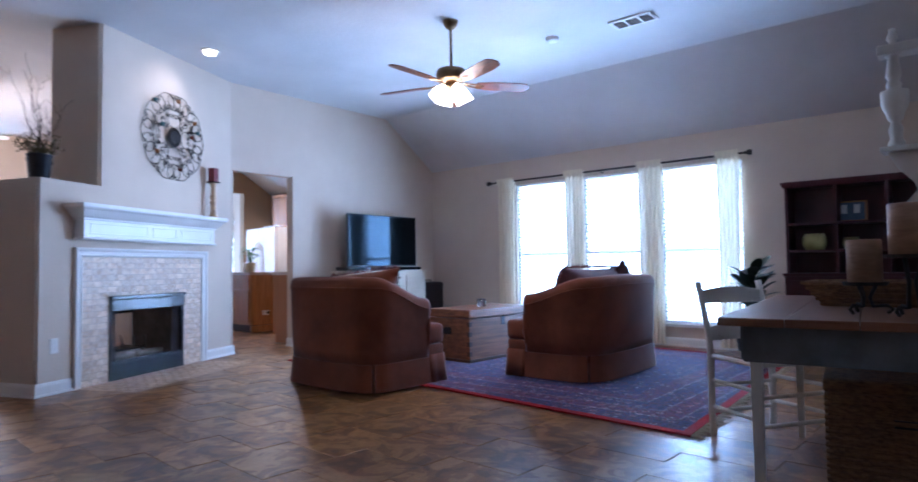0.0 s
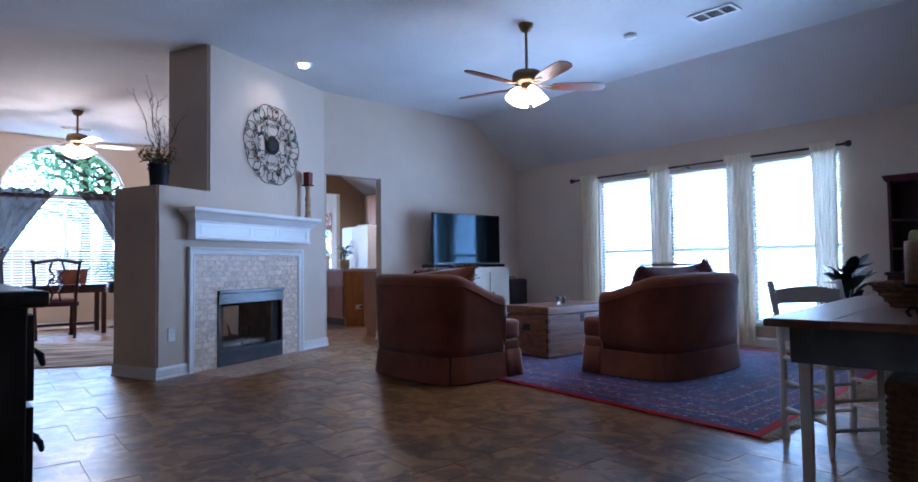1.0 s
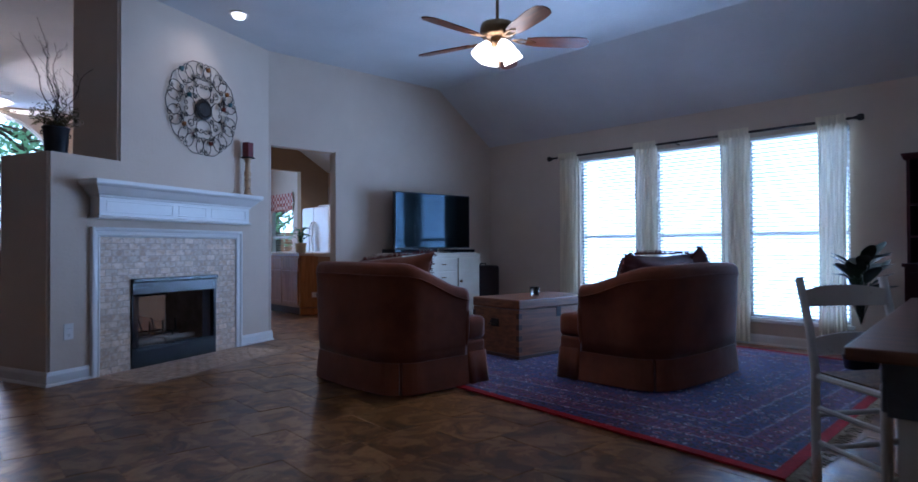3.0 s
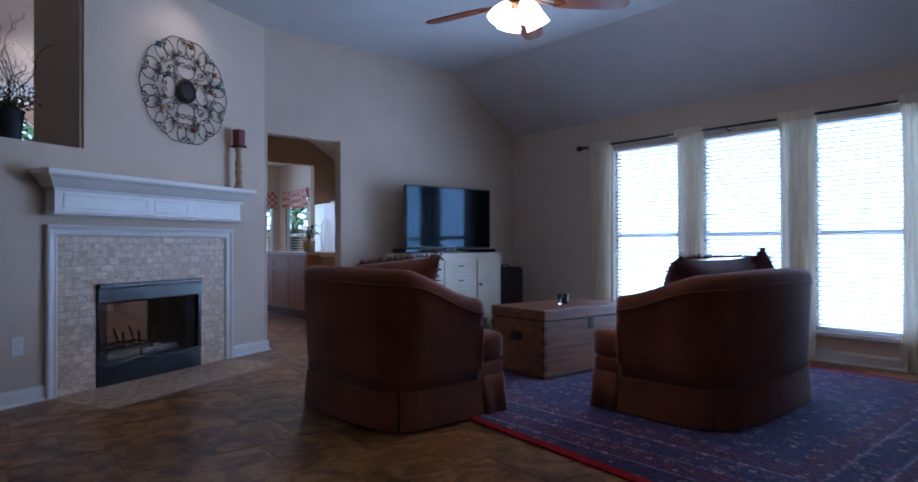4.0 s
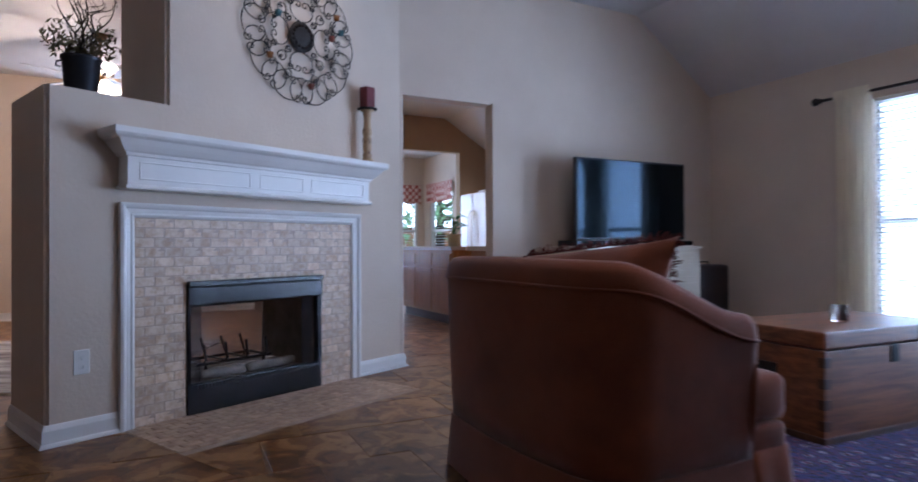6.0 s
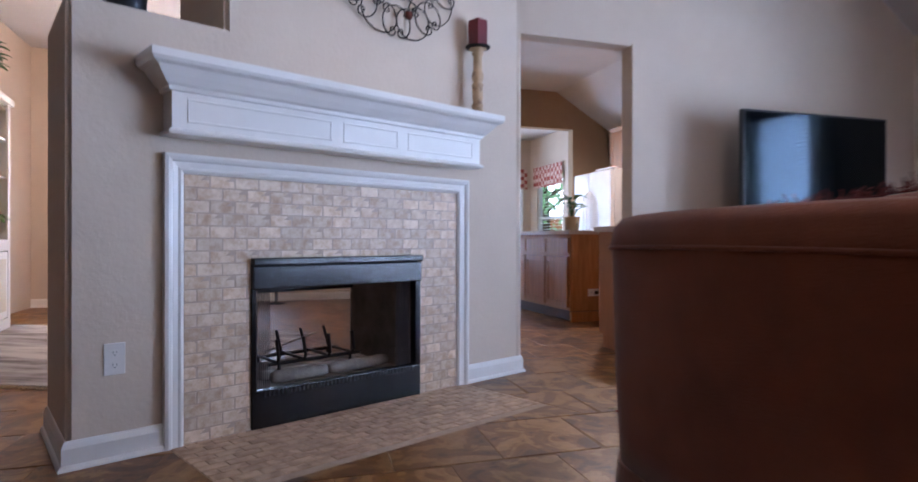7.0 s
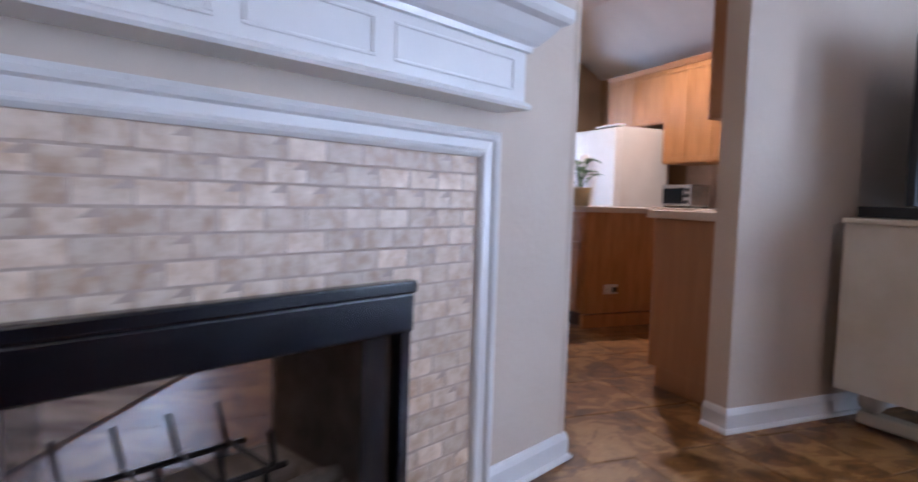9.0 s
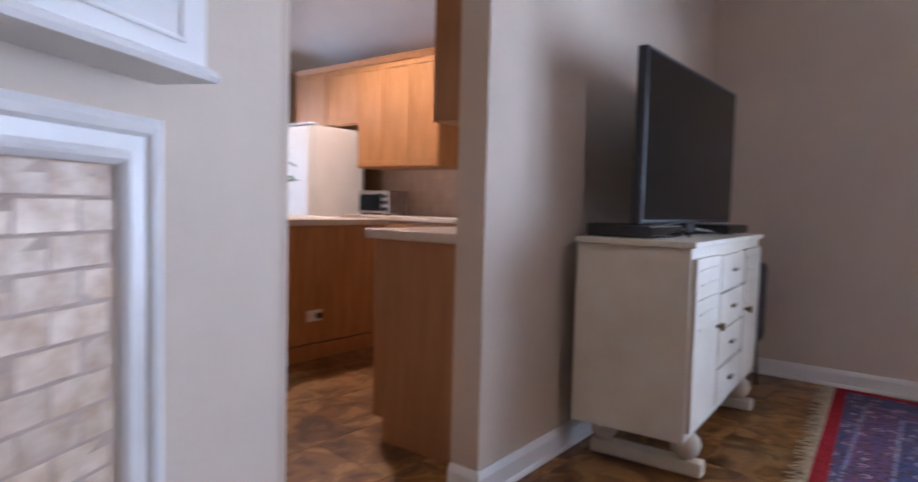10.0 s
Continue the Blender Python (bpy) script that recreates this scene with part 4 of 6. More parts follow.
bag = thing("instrument_case", pose(-5.84, 6.66, 0, 0, 0, 0), "dark maroon case with rounded corners on a low stand", "case")
part("shell", box(-0.13, 0.13, -0.20, 0.20, 0.26, 0.73, 0.055, seg=4), LEATHER, bag, smooth=True)
for x in (-0.09, 0.09):
    for y in (-0.14, 0.14):
        part("leg", tube([(x, y, 0.27), (x * 1.15, y * 1.15, 0.0)], 0.010), PLASTIC, bag)
part("handle", tube([(0, -0.06, 0.725), (0, -0.05, 0.755), (0, 0.05, 0.755), (0, 0.06, 0.725)], 0.008), PLASTIC, bag)


# ---- curtains ----
def rod(x0, x1, y, z):
    t = thing("curtain_rod", pose(x0, y, z), "black iron curtain rod with round finials", "curtain rod")
    L = x1 - x0
    part("bar", tube([(0, 0, 0), (L, 0, 0)], 0.012, 10), IRON, t)
    for x, s in ((0, -1), (L, 1)):
        fin = lathe([(0.012, 0), (0.02, 0.006), (0.012, 0.014), (0.026, 0.028), (0.033, 0.048), (0.026, 0.07), (0, 0.078)], 14)
        part("finial", fin, IRON, t, smooth=True).matrix_local = pose(x, 0, 0, 0, 90 * s, 0)
    for x in (0.12, L / 2, L - 0.12):
        part("bracket", tube([(x, 0.0, -0.012), (x, 0.04, -0.02), (x, WIN_Y - y, -0.02)], 0.007), IRON, t)
    return t


rod(-4.95, -1.60, 7.03, 2.100)


def panel(x0, x1, y, z0, z1, material, label, name="sheer_curtain", folds=5.0, amp=0.018, gather=1.0):
    t = thing(name, pose((x0 + x1) / 2, y, z0), label, "curtain", "window curtains")
    bm, n, k = bmesh.new(), 60, 16
    w, h = x1 - x0, z1 - z0
    g = []
    for j in range(k + 1):
        v = j / k
        row = []
        for i in range(n + 1):
            u = i / n
            f = math.sin(u * folds * 2 * math.pi + 0.6 * math.sin(u * 9)) + 0.4 * math.sin(u * folds * 5.1 + 1.3 * v)
            wd = w * (1 - (1 - gather) * math.sin(math.pi * v) * 0.5)
            row.append(bm.verts.new(((u - 0.5) * wd + 0.01 * math.sin(v * 3 + u * 4), amp * f * (0.55 + 0.45 * (1 - v)), v * h)))
        g.append(row)
    for j in range(k):
        for i in range(n):
            bm.faces.new((g[j][i], g[j][i + 1], g[j + 1][i + 1], g[j + 1][i]))
    part("cloth", bm, material, t, smooth=True)
    bm, rows = bmesh.new(), []
    for j in range(3):
        rows.append([bm.verts.new(((i / n - 0.5) * w * 1.02, -0.020 + 0.006 * math.sin(i * 1.1 + j) - 0.004 * j, h - 0.055 + 0.04 * j + 0.006 * math.sin(i * 1.7))) for i in range(n + 1)])
    for a, b in zip(rows, rows[1:]):
        for i in range(n):
            bm.faces.new((a[i], a[i + 1], b[i + 1], b[i]))
    part("rod_pocket", bm, material, t, "gathered rod pocket", smooth=True)
    return t


for a, b in ((-4.84, -4.56), (-3.78, -3.50), (-2.80, -2.50), (-1.90, -1.66)):
    panel(a, b, 7.025, 0.03, 2.120, SHEER, "sheer ivory voile curtain hanging in folds from the rod")


# ---- ceiling fans ----
def fan(place, drop, blade_mat, turn, lit, label):
    t = thing("ceiling_fan", pose(*place), label, "ceiling fan", "ceiling fans")
    part("canopy", lathe([(0.068, 0), (0.066, -0.02), (0.045, -0.06), (0.02, -0.075), (0.0, -0.075)], 24), BRASS, t, smooth=True)
    part("downrod", tube([(0, 0, -0.07), (0, 0, -drop + 0.06)], 0.012, 10), BRASS, t)
    part("motor", lathe([(0.0, -drop + 0.07), (0.06, -drop + 0.068), (0.12, -drop + 0.05), (0.13, -drop + 0.02), (0.13, -drop - 0.03), (0.11, -drop - 0.05), (0.05, -drop - 0.06), (0, -drop - 0.06)], 32), BRASS, t, smooth=True)
    for k in range(5):
        a = turn + 72 * k
        bm = bmesh.new()
        prof = [(0.20, -0.045), (0.30, -0.062), (0.52, -0.070), (0.60, -0.060), (0.63, -0.03), (0.635, 0.0), (0.63, 0.03), (0.60, 0.060), (0.52, 0.070), (0.30, 0.062), (0.20, 0.045)]
        prism(prof, -0.004, 0.004, bm)
        b = part("blade", bm, blade_mat, t)
        b.matrix_local = pose(0, 0, -drop - 0.075, 0, 0, a) @ Matrix.Diagonal((1.10, 1.06, 1, 1)) @ pose(0, 0, 0, -12, 0, 0)
        iron = tube([(0.10, 0, 0.012), (0.15, 0.02, 0.0), (0.22, 0.025, -0.006), (0.26, 0.0, -0.006), (0.22, -0.025, -0.006), (0.15, -0.02, 0.0), (0.10, 0, 0.012)], 0.006, 6)
        part("blade_iron", iron, BRASS, b)
    part("light_hub", lathe([(0.05, -drop - 0.05), (0.055, -drop - 0.09), (0.045, -drop - 0.12), (0.0, -drop - 0.125)], 20), BRASS, t, smooth=True)
    for k in range(4):
        a = turn + 20 + 90 * k
        sh = lathe([(0.022, 0.0), (0.035, -0.02), (0.055, -0.06), (0.068, -0.11), (0.064, -0.112), (0.050, -0.06), (0.0, -0.012)], 18)
        s = part("shade", sh, LAMPGLASS, t, "frosted tulip glass shade, lit", smooth=True)
        s.matrix_local = pose(0, 0, 0, 0, 0, a) @ pose(0.080, 0, -drop - 0.10, 0, -28, 0) @ Matrix.Scale(1.14, 4)
        part("arm", tube([(0.04, 0, -drop - 0.10), (0.07, 0, -drop - 0.085), (0.09, 0, -drop - 0.085)], 0.008), BRASS, t).matrix_local = pose(0, 0, 0, 0, 0, a)
    part("pull_chain", tube([(0.02, 0, -drop - 0.12), (0.02, 0, -drop - 0.30)], 0.0015, 4), BRASS, t)
    bulb("fan_lamp", (place[0], place[1], place[2] - drop - 0.40), 0.16, lit)
    return t


fan((-3.17, 4.115, CEIL_Z), 0.480, FANWOOD, 52, 16, "antique brass ceiling fan with cherry blades and lit tulip lamps")
fan((-9.0, 1.66, CEIL_Z), 0.38, FANWHITE, 10, 135, "brass ceiling fan with pale blades and lit tulip lamps")

dl = thing("downlight", pose(-5.36, 3.09, CEIL_Z), "round recessed eyeball downlight, lit", "downlight")
part("ring", lathe([(0.085, 0), (0.085, -0.008), (0.065, -0.012), (0.060, 0)], 24), TRIM, dl, smooth=True)
part("eyeball", lathe([(0.058, 0), (0.055, -0.03), (0.045, -0.042), (0.0, -0.044)], 20), DOWNGLOW, dl, smooth=True)
spot = new("downlight_beam", bpy.data.lights.new("downlight_beam", "SPOT"))
spot.data.energy, spot.data.spot_size, spot.data.spot_blend, spot.data.color, spot.data.shadow_soft_size = 18, radians(110), 1.0, (1, 0.82, 0.62), 0.05
spot.matrix_world = look((-5.36, 3.09, CEIL_Z - 0.06), tuple(FIRE @ Vector((1.3, 0, 2.35))))


def ceiling_vent(m, w, d, n, label):
    t = thing("ceiling_vent", m, label, "vent", "ceiling vents")
    part("backing", box(-w / 2 + 0.01, w / 2 - 0.01, -d / 2 + 0.01, d / 2 - 0.01, -0.004, 0.0), PLASTIC, t)
    bm = bmesh.new()
    for b in ((-w / 2, w / 2, -d / 2, -d / 2 + 0.025), (-w / 2, w / 2, d / 2 - 0.025, d / 2), (-w / 2, -w / 2 + 0.025, -d / 2 + 0.025, d / 2 - 0.025), (w / 2 - 0.025, w / 2, -d / 2 + 0.025, d / 2 - 0.025), (-w / 6 - 0.008, -w / 6 + 0.008, -d / 2 + 0.025, d / 2 - 0.025), (w / 6 - 0.008, w / 6 + 0.008, -d / 2 + 0.025, d / 2 - 0.025)):
        box(*b, -0.014, -0.004, bm=bm)
    part("frame", bm, TRIM, t)
    for i in range(n):
        y = -d / 2 + 0.03 + (d - 0.06) * i / (n - 1)
        part("slat", box(-w / 2 + 0.025, w / 2 - 0.025, -0.006, 0.006, -0.001, 0.001), CEIL, t).matrix_local = pose(0, y, -0.009, 40)
    return t


ceiling_vent(pose(-1.97, 5.16, CEIL_Z, 0, 0, 0), 0.38, 0.20, 9, "white louvred air vent in the ceiling")
ceiling_vent(pose(-10.2, 1.85, CEIL_Z, 0, 0, 90), 0.42, 0.18, 8, "white louvred air vent in the dining ceiling")
det = thing("smoke_detector", pose(-2.72, 5.05, CEIL_Z), "small white smoke detector", "smoke detector")
part("case", lathe([(0.06, 0), (0.058, -0.025), (0.045, -0.035), (0, -0.036)], 24), TRIM, det, smooth=True)


# ---- things on and by the chimney ----
def spiral(cx, cz, r, a0, turns, hand=1, n=22, y=0.0):
    """A C-scroll that winds in from radius r."""
    pts = []
    for i in range(n + 1):
        u = i / n
        a = a0 + hand * u * turns * 2 * math.pi
        k = r * (1 - 0.78 * u)
        pts.append((cx + k * math.cos(a), y, cz + k * math.sin(a)))
    return pts


med = thing("wall_medallion", FIRE @ pose(1.455, -0.02, 2.242), "round scrolled wrought-iron wall medallion with small coloured cups", "wall decor")
part("hub", lathe([(0.0, 0.022), (0.05, 0.02), (0.088, 0.012), (0.098, 0.004), (0.095, 0), (0, 0)], 28), IRON, med, "embossed dark iron disc").matrix_local = pose(0, 0, 0, 90)
bm = bmesh.new()
for i in range(16):
    bmesh.ops.create_uvsphere(bm, u_segments=8, v_segments=5, radius=0.012, matrix=pose(0.07 * math.cos(i * math.pi / 8), -0.016, 0.07 * math.sin(i * math.pi / 8)))
part("hub_beads", bm, IRON, med)


def smooth_line(pts, k=6):
    """Catmull-Rom through the points."""
    P = [Vector(p) for p in pts]
    P = [2 * P[0] - P[1]] + P + [2 * P[-1] - P[-2]]
    out = []
    for i in range(1, len(P) - 2):
        for j in range(k):
            u = j / k
            out.append(0.5 * (2 * P[i] + (P[i + 1] - P[i - 1]) * u + (2 * P[i - 1] - 5 * P[i] + 4 * P[i + 1] - P[i + 2]) * u * u + (3 * P[i] - P[i - 1] - 3 * P[i + 1] + P[i + 2]) * u ** 3))
    return out + [P[-2]]


HEART = [(0.0, 0.0), (0.10, 0.30), (0.38, 0.50), (0.72, 0.50), (0.95, 0.32), (0.97, 0.12), (0.82, 0.05), (0.72, 0.15), (0.77, 0.24), (0.85, 0.20)]
SSCROLL = [(0.10, 0.0), (0.02, 0.10), (-0.10, 0.05), (-0.10, -0.10), (0.08, -0.16), (0.30, 0.0), (0.55, 0.22), (0.82, 0.20), (0.88, 0.02), (0.74, -0.06), (0.66, 0.06)]


def motif(shape, ang, r0, along, across, sides=(1, -1), tilt=0.0):
    """Bent iron rods laid out from radius r0 at an angle; a negative length points them inward."""
    ca, sa = math.cos(ang), math.sin(ang)
    for s_ in sides:
        pts = []
        for u, v in shape:
            rr, tt = r0 + along * u, across * v * s_ + tilt * u
            pts.append((rr * ca - tt * sa, 0.0, rr * sa + tt * ca))
        part("scroll", tube(smooth_line(pts), 0.0038, 6), IRON, med, smooth=True)


for k in range(8):
    a = k * math.pi / 4
    if k % 2 == 0:
        motif(HEART, a, 0.095, 0.130, 0.165)
    else:
        motif(SSCROLL, a, 0.135, 0.115, 0.12)
    motif(SSCROLL, a + math.pi / 8, 0.215, 0.085, 0.11)
for k in range(10):
    a = k * math.pi / 5
    motif(HEART, a, 0.432, -0.165, 0.205)
    motif(HEART, a + math.pi / 10, 0.262, 0.160, 0.165)
CUPS = [mat("amber_glass", srgb("8a5a30"), None, 0.2), mat("teal_glass", srgb("466a70"), None, 0.2), mat("red_glass", srgb("6e3a30"), None, 0.2)]
for i, (x, z, c) in enumerate(((0.02, 0.34, 0), (0.26, 0.17, 0), (-0.20, 0.07, 1), (0.22, 0.02, 2), (-0.29, 0.28, 1), (-0.26, -0.20, 0), (0.05, -0.33, 2), (0.30, 0.08, 1))):
    part("votive_cup", lathe([(0.012, 0), (0.018, 0.004), (0.021, 0.034), (0.018, 0.034), (0, 0.01)], 12, at=(x, -0.035, z)), CUPS[c], med, smooth=True)

cs = thing("candlestick", FIRE @ pose(1.965, -0.085, 1.482), "turned antiqued wooden candlestick with a burgundy pillar candle on the mantel", "candlestick")
part("stick", lathe([(0.05, 0), (0.052, 0.012), (0.036, 0.03), (0.028, 0.045), (0.034, 0.06), (0.024, 0.075), (0.030, 0.10), (0.030, 0.16), (0.034, 0.17), (0.024, 0.19), (0.032, 0.20), (0.034, 0.23), (0.026, 0.25), (0.024, 0.33), (0.034, 0.345), (0.024, 0.355), (0.05, 0.37), (0.0, 0.37)], 20), TURNED, cs, smooth=True)
part("drip_pan", lathe([(0.0, 0.37), (0.04, 0.37), (0.068, 0.376), (0.070, 0.384), (0.05, 0.380), (0, 0.380)], 24), IRON, cs, smooth=True)
part("candle", box(-0.038, 0.038, -0.038, 0.038, 0.380, 0.530, 0.005), WAX, cs, "square burgundy pillar candle")

# bucket with curly willow on the ledge
pot = thing("willow_arrangement", FIRE @ pose(0.30, 0.30, LEDGE_Z), "dark zinc bucket of curly willow and dried foliage", "plant arrangement")
part("bucket", lathe([(0.0, 0.0), (0.068, 0.0), (0.072, 0.01), (0.090, 0.215), (0.096, 0.22), (0.096, 0.232), (0.086, 0.232), (0.068, 0.02), (0, 0.02)], 26), POTD, pot, smooth=True)
part("filler", lathe([(0, 0.205), (0.084, 0.205), (0.05, 0.235), (0, 0.245)], 14), DRIED, pot)
for s in (-1, 1):
    part("lug", tube([(s * 0.09, 0, 0.20), (s * 0.115, 0, 0.19), (s * 0.118, 0, 0.17), (s * 0.10, 0, 0.165)], 0.005), POTD, pot)
rnd = random.Random(12)
for k in range(9):
    a, lean = rnd.uniform(0, 6.28), rnd.uniform(0.10, 0.34)
    hgt, ph = rnd.uniform(0.35, 0.82), rnd.uniform(0, 6)
    pts = []
    for i in range(26):
        u = i / 25
        wob = 0.055 * u ** 0.5
        pts.append((lean * u ** 1.3 * math.cos(a) + wob * math.sin(11 * u + ph), lean * u ** 1.3 * math.sin(a) * 0.6 + wob * math.cos(9 * u + ph), 0.20 + hgt * u))
    bm = tube(pts, 0.0048, 5, None, 0.0014)
    for q in range(3):
        i0 = rnd.randrange(8, 22)
        a2, p0 = rnd.uniform(0, 6.28), Vector(pts[i0])
        sub = [p0 + Vector((0.10 * u * math.cos(a2) + 0.02 * math.sin(9 * u + q), 0.07 * u * math.sin(a2) + 0.015 * math.cos(8 * u), 0.13 * u)) for u in [j / 9 for j in range(10)]]
        tube(sub, 0.0022, 4, bm, 0.001)
    part("twig", bm, TWIG, pot, smooth=True)
bm = bmesh.new()
for k in range(420):
    a, e, r = rnd.uniform(0, 6.28), rnd.uniform(0.1, 1.3), rnd.uniform(0.03, 0.19)
    p = Vector((r * math.cos(a) * math.cos(e * 0.5), r * math.sin(a) * math.cos(e * 0.5) * 0.8, 0.235 + r * math.sin(e) * 0.95))
    d = Vector((rnd.uniform(-1, 1), rnd.uniform(-1, 1), rnd.uniform(-0.3, 1))).normalized() * 0.022
    s = d.cross(Vector((0.3, 0.5, 1))).normalized() * 0.006
    bm.faces.new([bm.verts.new(q) for q in (p - d, p + s, p + d, p - s)])
part("dried_leaves", bm, DRIED, pot, "olive dried foliage")


def outlet(m, label, on="wall"):
    t = thing("power_outlet", m, label, "outlet", "power outlets")
    part("plate", box(-0.036, 0.036, -0.006, 0, -0.058, 0.058, 0.003), TRIM, t)
    for z in (-0.022, 0.022):
        s = part("socket", lathe([(0.0, 0.0), (0.016, 0.0), (0.0165, 0.002), (0, 0.0022)], 16), TRIM, t)
        s.matrix_local = pose(0, -0.006, z, 90)
        for x, h in ((-0.006, 0.008), (0.006, 0.006)):
            part("slot", box(x - 0.001, x + 0.001, -0.0084, -0.0081, z - h / 2 + 0.002, z + h / 2 + 0.002), PLASTIC, t)
        part("slot", box(-0.0018, 0.0018, -0.0084, -0.0081, z - 0.010, z - 0.006), PLASTIC, t)
    return t


outlet(FIRE @ pose(0.187, 0, 0.368), "white double power outlet on the chimney wall")


# ---- dining table by the windows, with what stands on and round it ----
TAB = pose(-0.435, 2.275, 0, 0, 0, 6.5)
table = thing("farm_table", TAB, "farmhouse table with worn brown plank top and white legs", "table")
for k in range(5):
    part("top_plank", box(0.202 * k, 0.202 * k + 0.200, 0, 1.65, 0.722, 0.750, 0.004), TABLE, table)
for nm, b in (("apron", (0.07, 0.94, 0.055, 0.080, 0.60, 0.722)), ("apron", (0.07, 0.94, 1.57, 1.595, 0.60, 0.722)), ("apron", (0.055, 0.080, 0.10, 1.55, 0.60, 0.722)), ("apron", (0.93, 0.955, 0.10, 1.55, 0.60, 0.722))):
    part(nm, box(*b, 0.003), GREYP, table, "blue-grey painted apron")
for x in (0.105, 0.92):
    for y in (0.09, 1.56):
        bm = bmesh.new()
        c = [None, None]
        for z, r in ((0.0, 0.014), (0.60, 0.018)):
            c[0 if z == 0 else 1] = [bm.verts.new((x + a * r, y + b * r, z)) for a, b in ((-1, -1), (1, -1), (1, 1), (-1, 1))]
        bm.faces.new(c[0]), bm.faces.new(c[1])
        for k in range(4):
            bm.faces.new((c[0][k], c[0][(k + 1) % 4], c[1][(k + 1) % 4], c[1][k]))
        part("leg", bm, PAINTW, table, "white painted tapered leg")
        part("corner_block", box(x - 0.036, x + 0.036, y - 0.036, y + 0.036, 0.60, 0.722, 0.003), GREYP, table)


def ladderback(m, material, label, seat_mat):
    """Ladder-back chair: local y from the back posts to the front legs."""
    t = thing("ladderback_chair", m, label, "chair", "chairs round the table")
    for s in (-1, 1):
        part("back_post", tube([(s * 0.20, 0.0, 0.0), (s * 0.205, 0.0, 0.10), (s * 0.205, 0.0, 0.45), (s * 0.205, -0.03, 0.62), (s * 0.208, -0.085, 0.83)], 0.0175, 10), material, t, smooth=True)
        part("front_leg", lathe([(0.009, 0), (0.012, 0.01), (0.019, 0.12), (0.019, 0.46), (0.016, 0.475), (0, 0.478)], 12, at=(s * 0.225, 0.36, 0)), material, t, smooth=True)
        for z in (0.16, 0.30):
            part("side_stretcher", tube([(s * 0.20, 0, z), (s * 0.225, 0.36, z)], 0.011, 8), material, t)
        part("seat_rail", tube([(s * 0.20, 0, 0.43), (s * 0.225, 0.36, 0.43)], 0.014, 8), material, t)
    for y, w in ((0, 0.20), (0.36, 0.225)):
        for z in (0.13, 0.27):
            part("stretcher", tube([(-w, y, z), (w, y, z)], 0.011, 8), material, t)
        part("seat_rail", tube([(-w, y, 0.43), (w, y, 0.43)], 0.015, 8), material, t)
    bm = prism([(-0.19, 0.01), (0.19, 0.01), (0.215, 0.35), (-0.215, 0.35)], 0.425, 0.447)
    part("seat", bm, seat_mat, t, "woven seat")
    for z, y in ((0.545, -0.014), (0.745, -0.055)):
        bm = bmesh.new()
        g = []
        for i in range(13):
            u = i / 6 - 1
            bow, crest = -0.018 * (1 - u * u), 0.020 * (1 - u * u)
            g.append([bm.verts.new((u * 0.20, y + bow + dy, z + dz + (crest if dz > 0 else 0))) for dy, dz in ((-0.006, -0.035), (-0.014, 0.035), (-0.002, 0.035), (0.006, -0.035))])
        for a, b in zip(g, g[1:]):
            for k in range(4):
                bm.faces.new((a[k], b[k], b[(k + 1) % 4], a[(k + 1) % 4]))
        bm.faces.new(g[0]), bm.faces.new(g[-1])
        part("slat", bm, material, t)
    return t


def facing(x, y, dx, dy):
    return pose(x, y, 0, 0, 0, math.degrees(math.atan2(-dx, dy)))


ladderback(facing(-0.78, 3.77, 0.84, -0.54), PAINTW, "chipped white ladder-back chair with a woven seat", WICKER)
ladderback(facing(0.12, 4.62, -0.05, -1.0), DARKWOOD, "dark reddish wooden ladder-back chair behind the table", WICKER)

tray = thing("wicker_tray", TAB @ pose(0.48, 0.86, 0.75, 0, 0, -4), "shallow brown wicker basket on the table", "basket")
bm = bmesh.new()
lo, hi = [(-0.20, -0.13), (0.20, -0.13), (0.20, 0.13), (-0.20, 0.13)], [(-0.27, -0.19), (0.27, -0.19), (0.27, 0.19), (-0.27, 0.19)]
rings = [[bm.verts.new((x, y, z)) for x, y in q] for q, z in ((lo, 0.0), (hi, 0.10), ([(x * 0.95, y * 0.94) for x, y in hi], 0.10), ([(x * 0.94, y * 0.92) for x, y in lo], 0.012))]
for a, b in zip(rings, rings[1:]):
    for k in range(4):
        bm.faces.new((a[k], a[(k + 1) % 4], b[(k + 1) % 4], b[k]))
bm.faces.new(rings[0]), bm.faces.new(rings[-1])
part("weave", bm, WICKER, tray)
for k in range(5):
    z, f = 0.008 + 0.022 * k, (0.008 + 0.022 * k) / 0.10
    q = [(l[0] + (h_[0] - l[0]) * f, l[1] + (h_[1] - l[1]) * f, z) for l, h_ in zip(lo, hi)]
    part("band", tube(q + [q[0]], 0.007, 6), WICKER, tray)


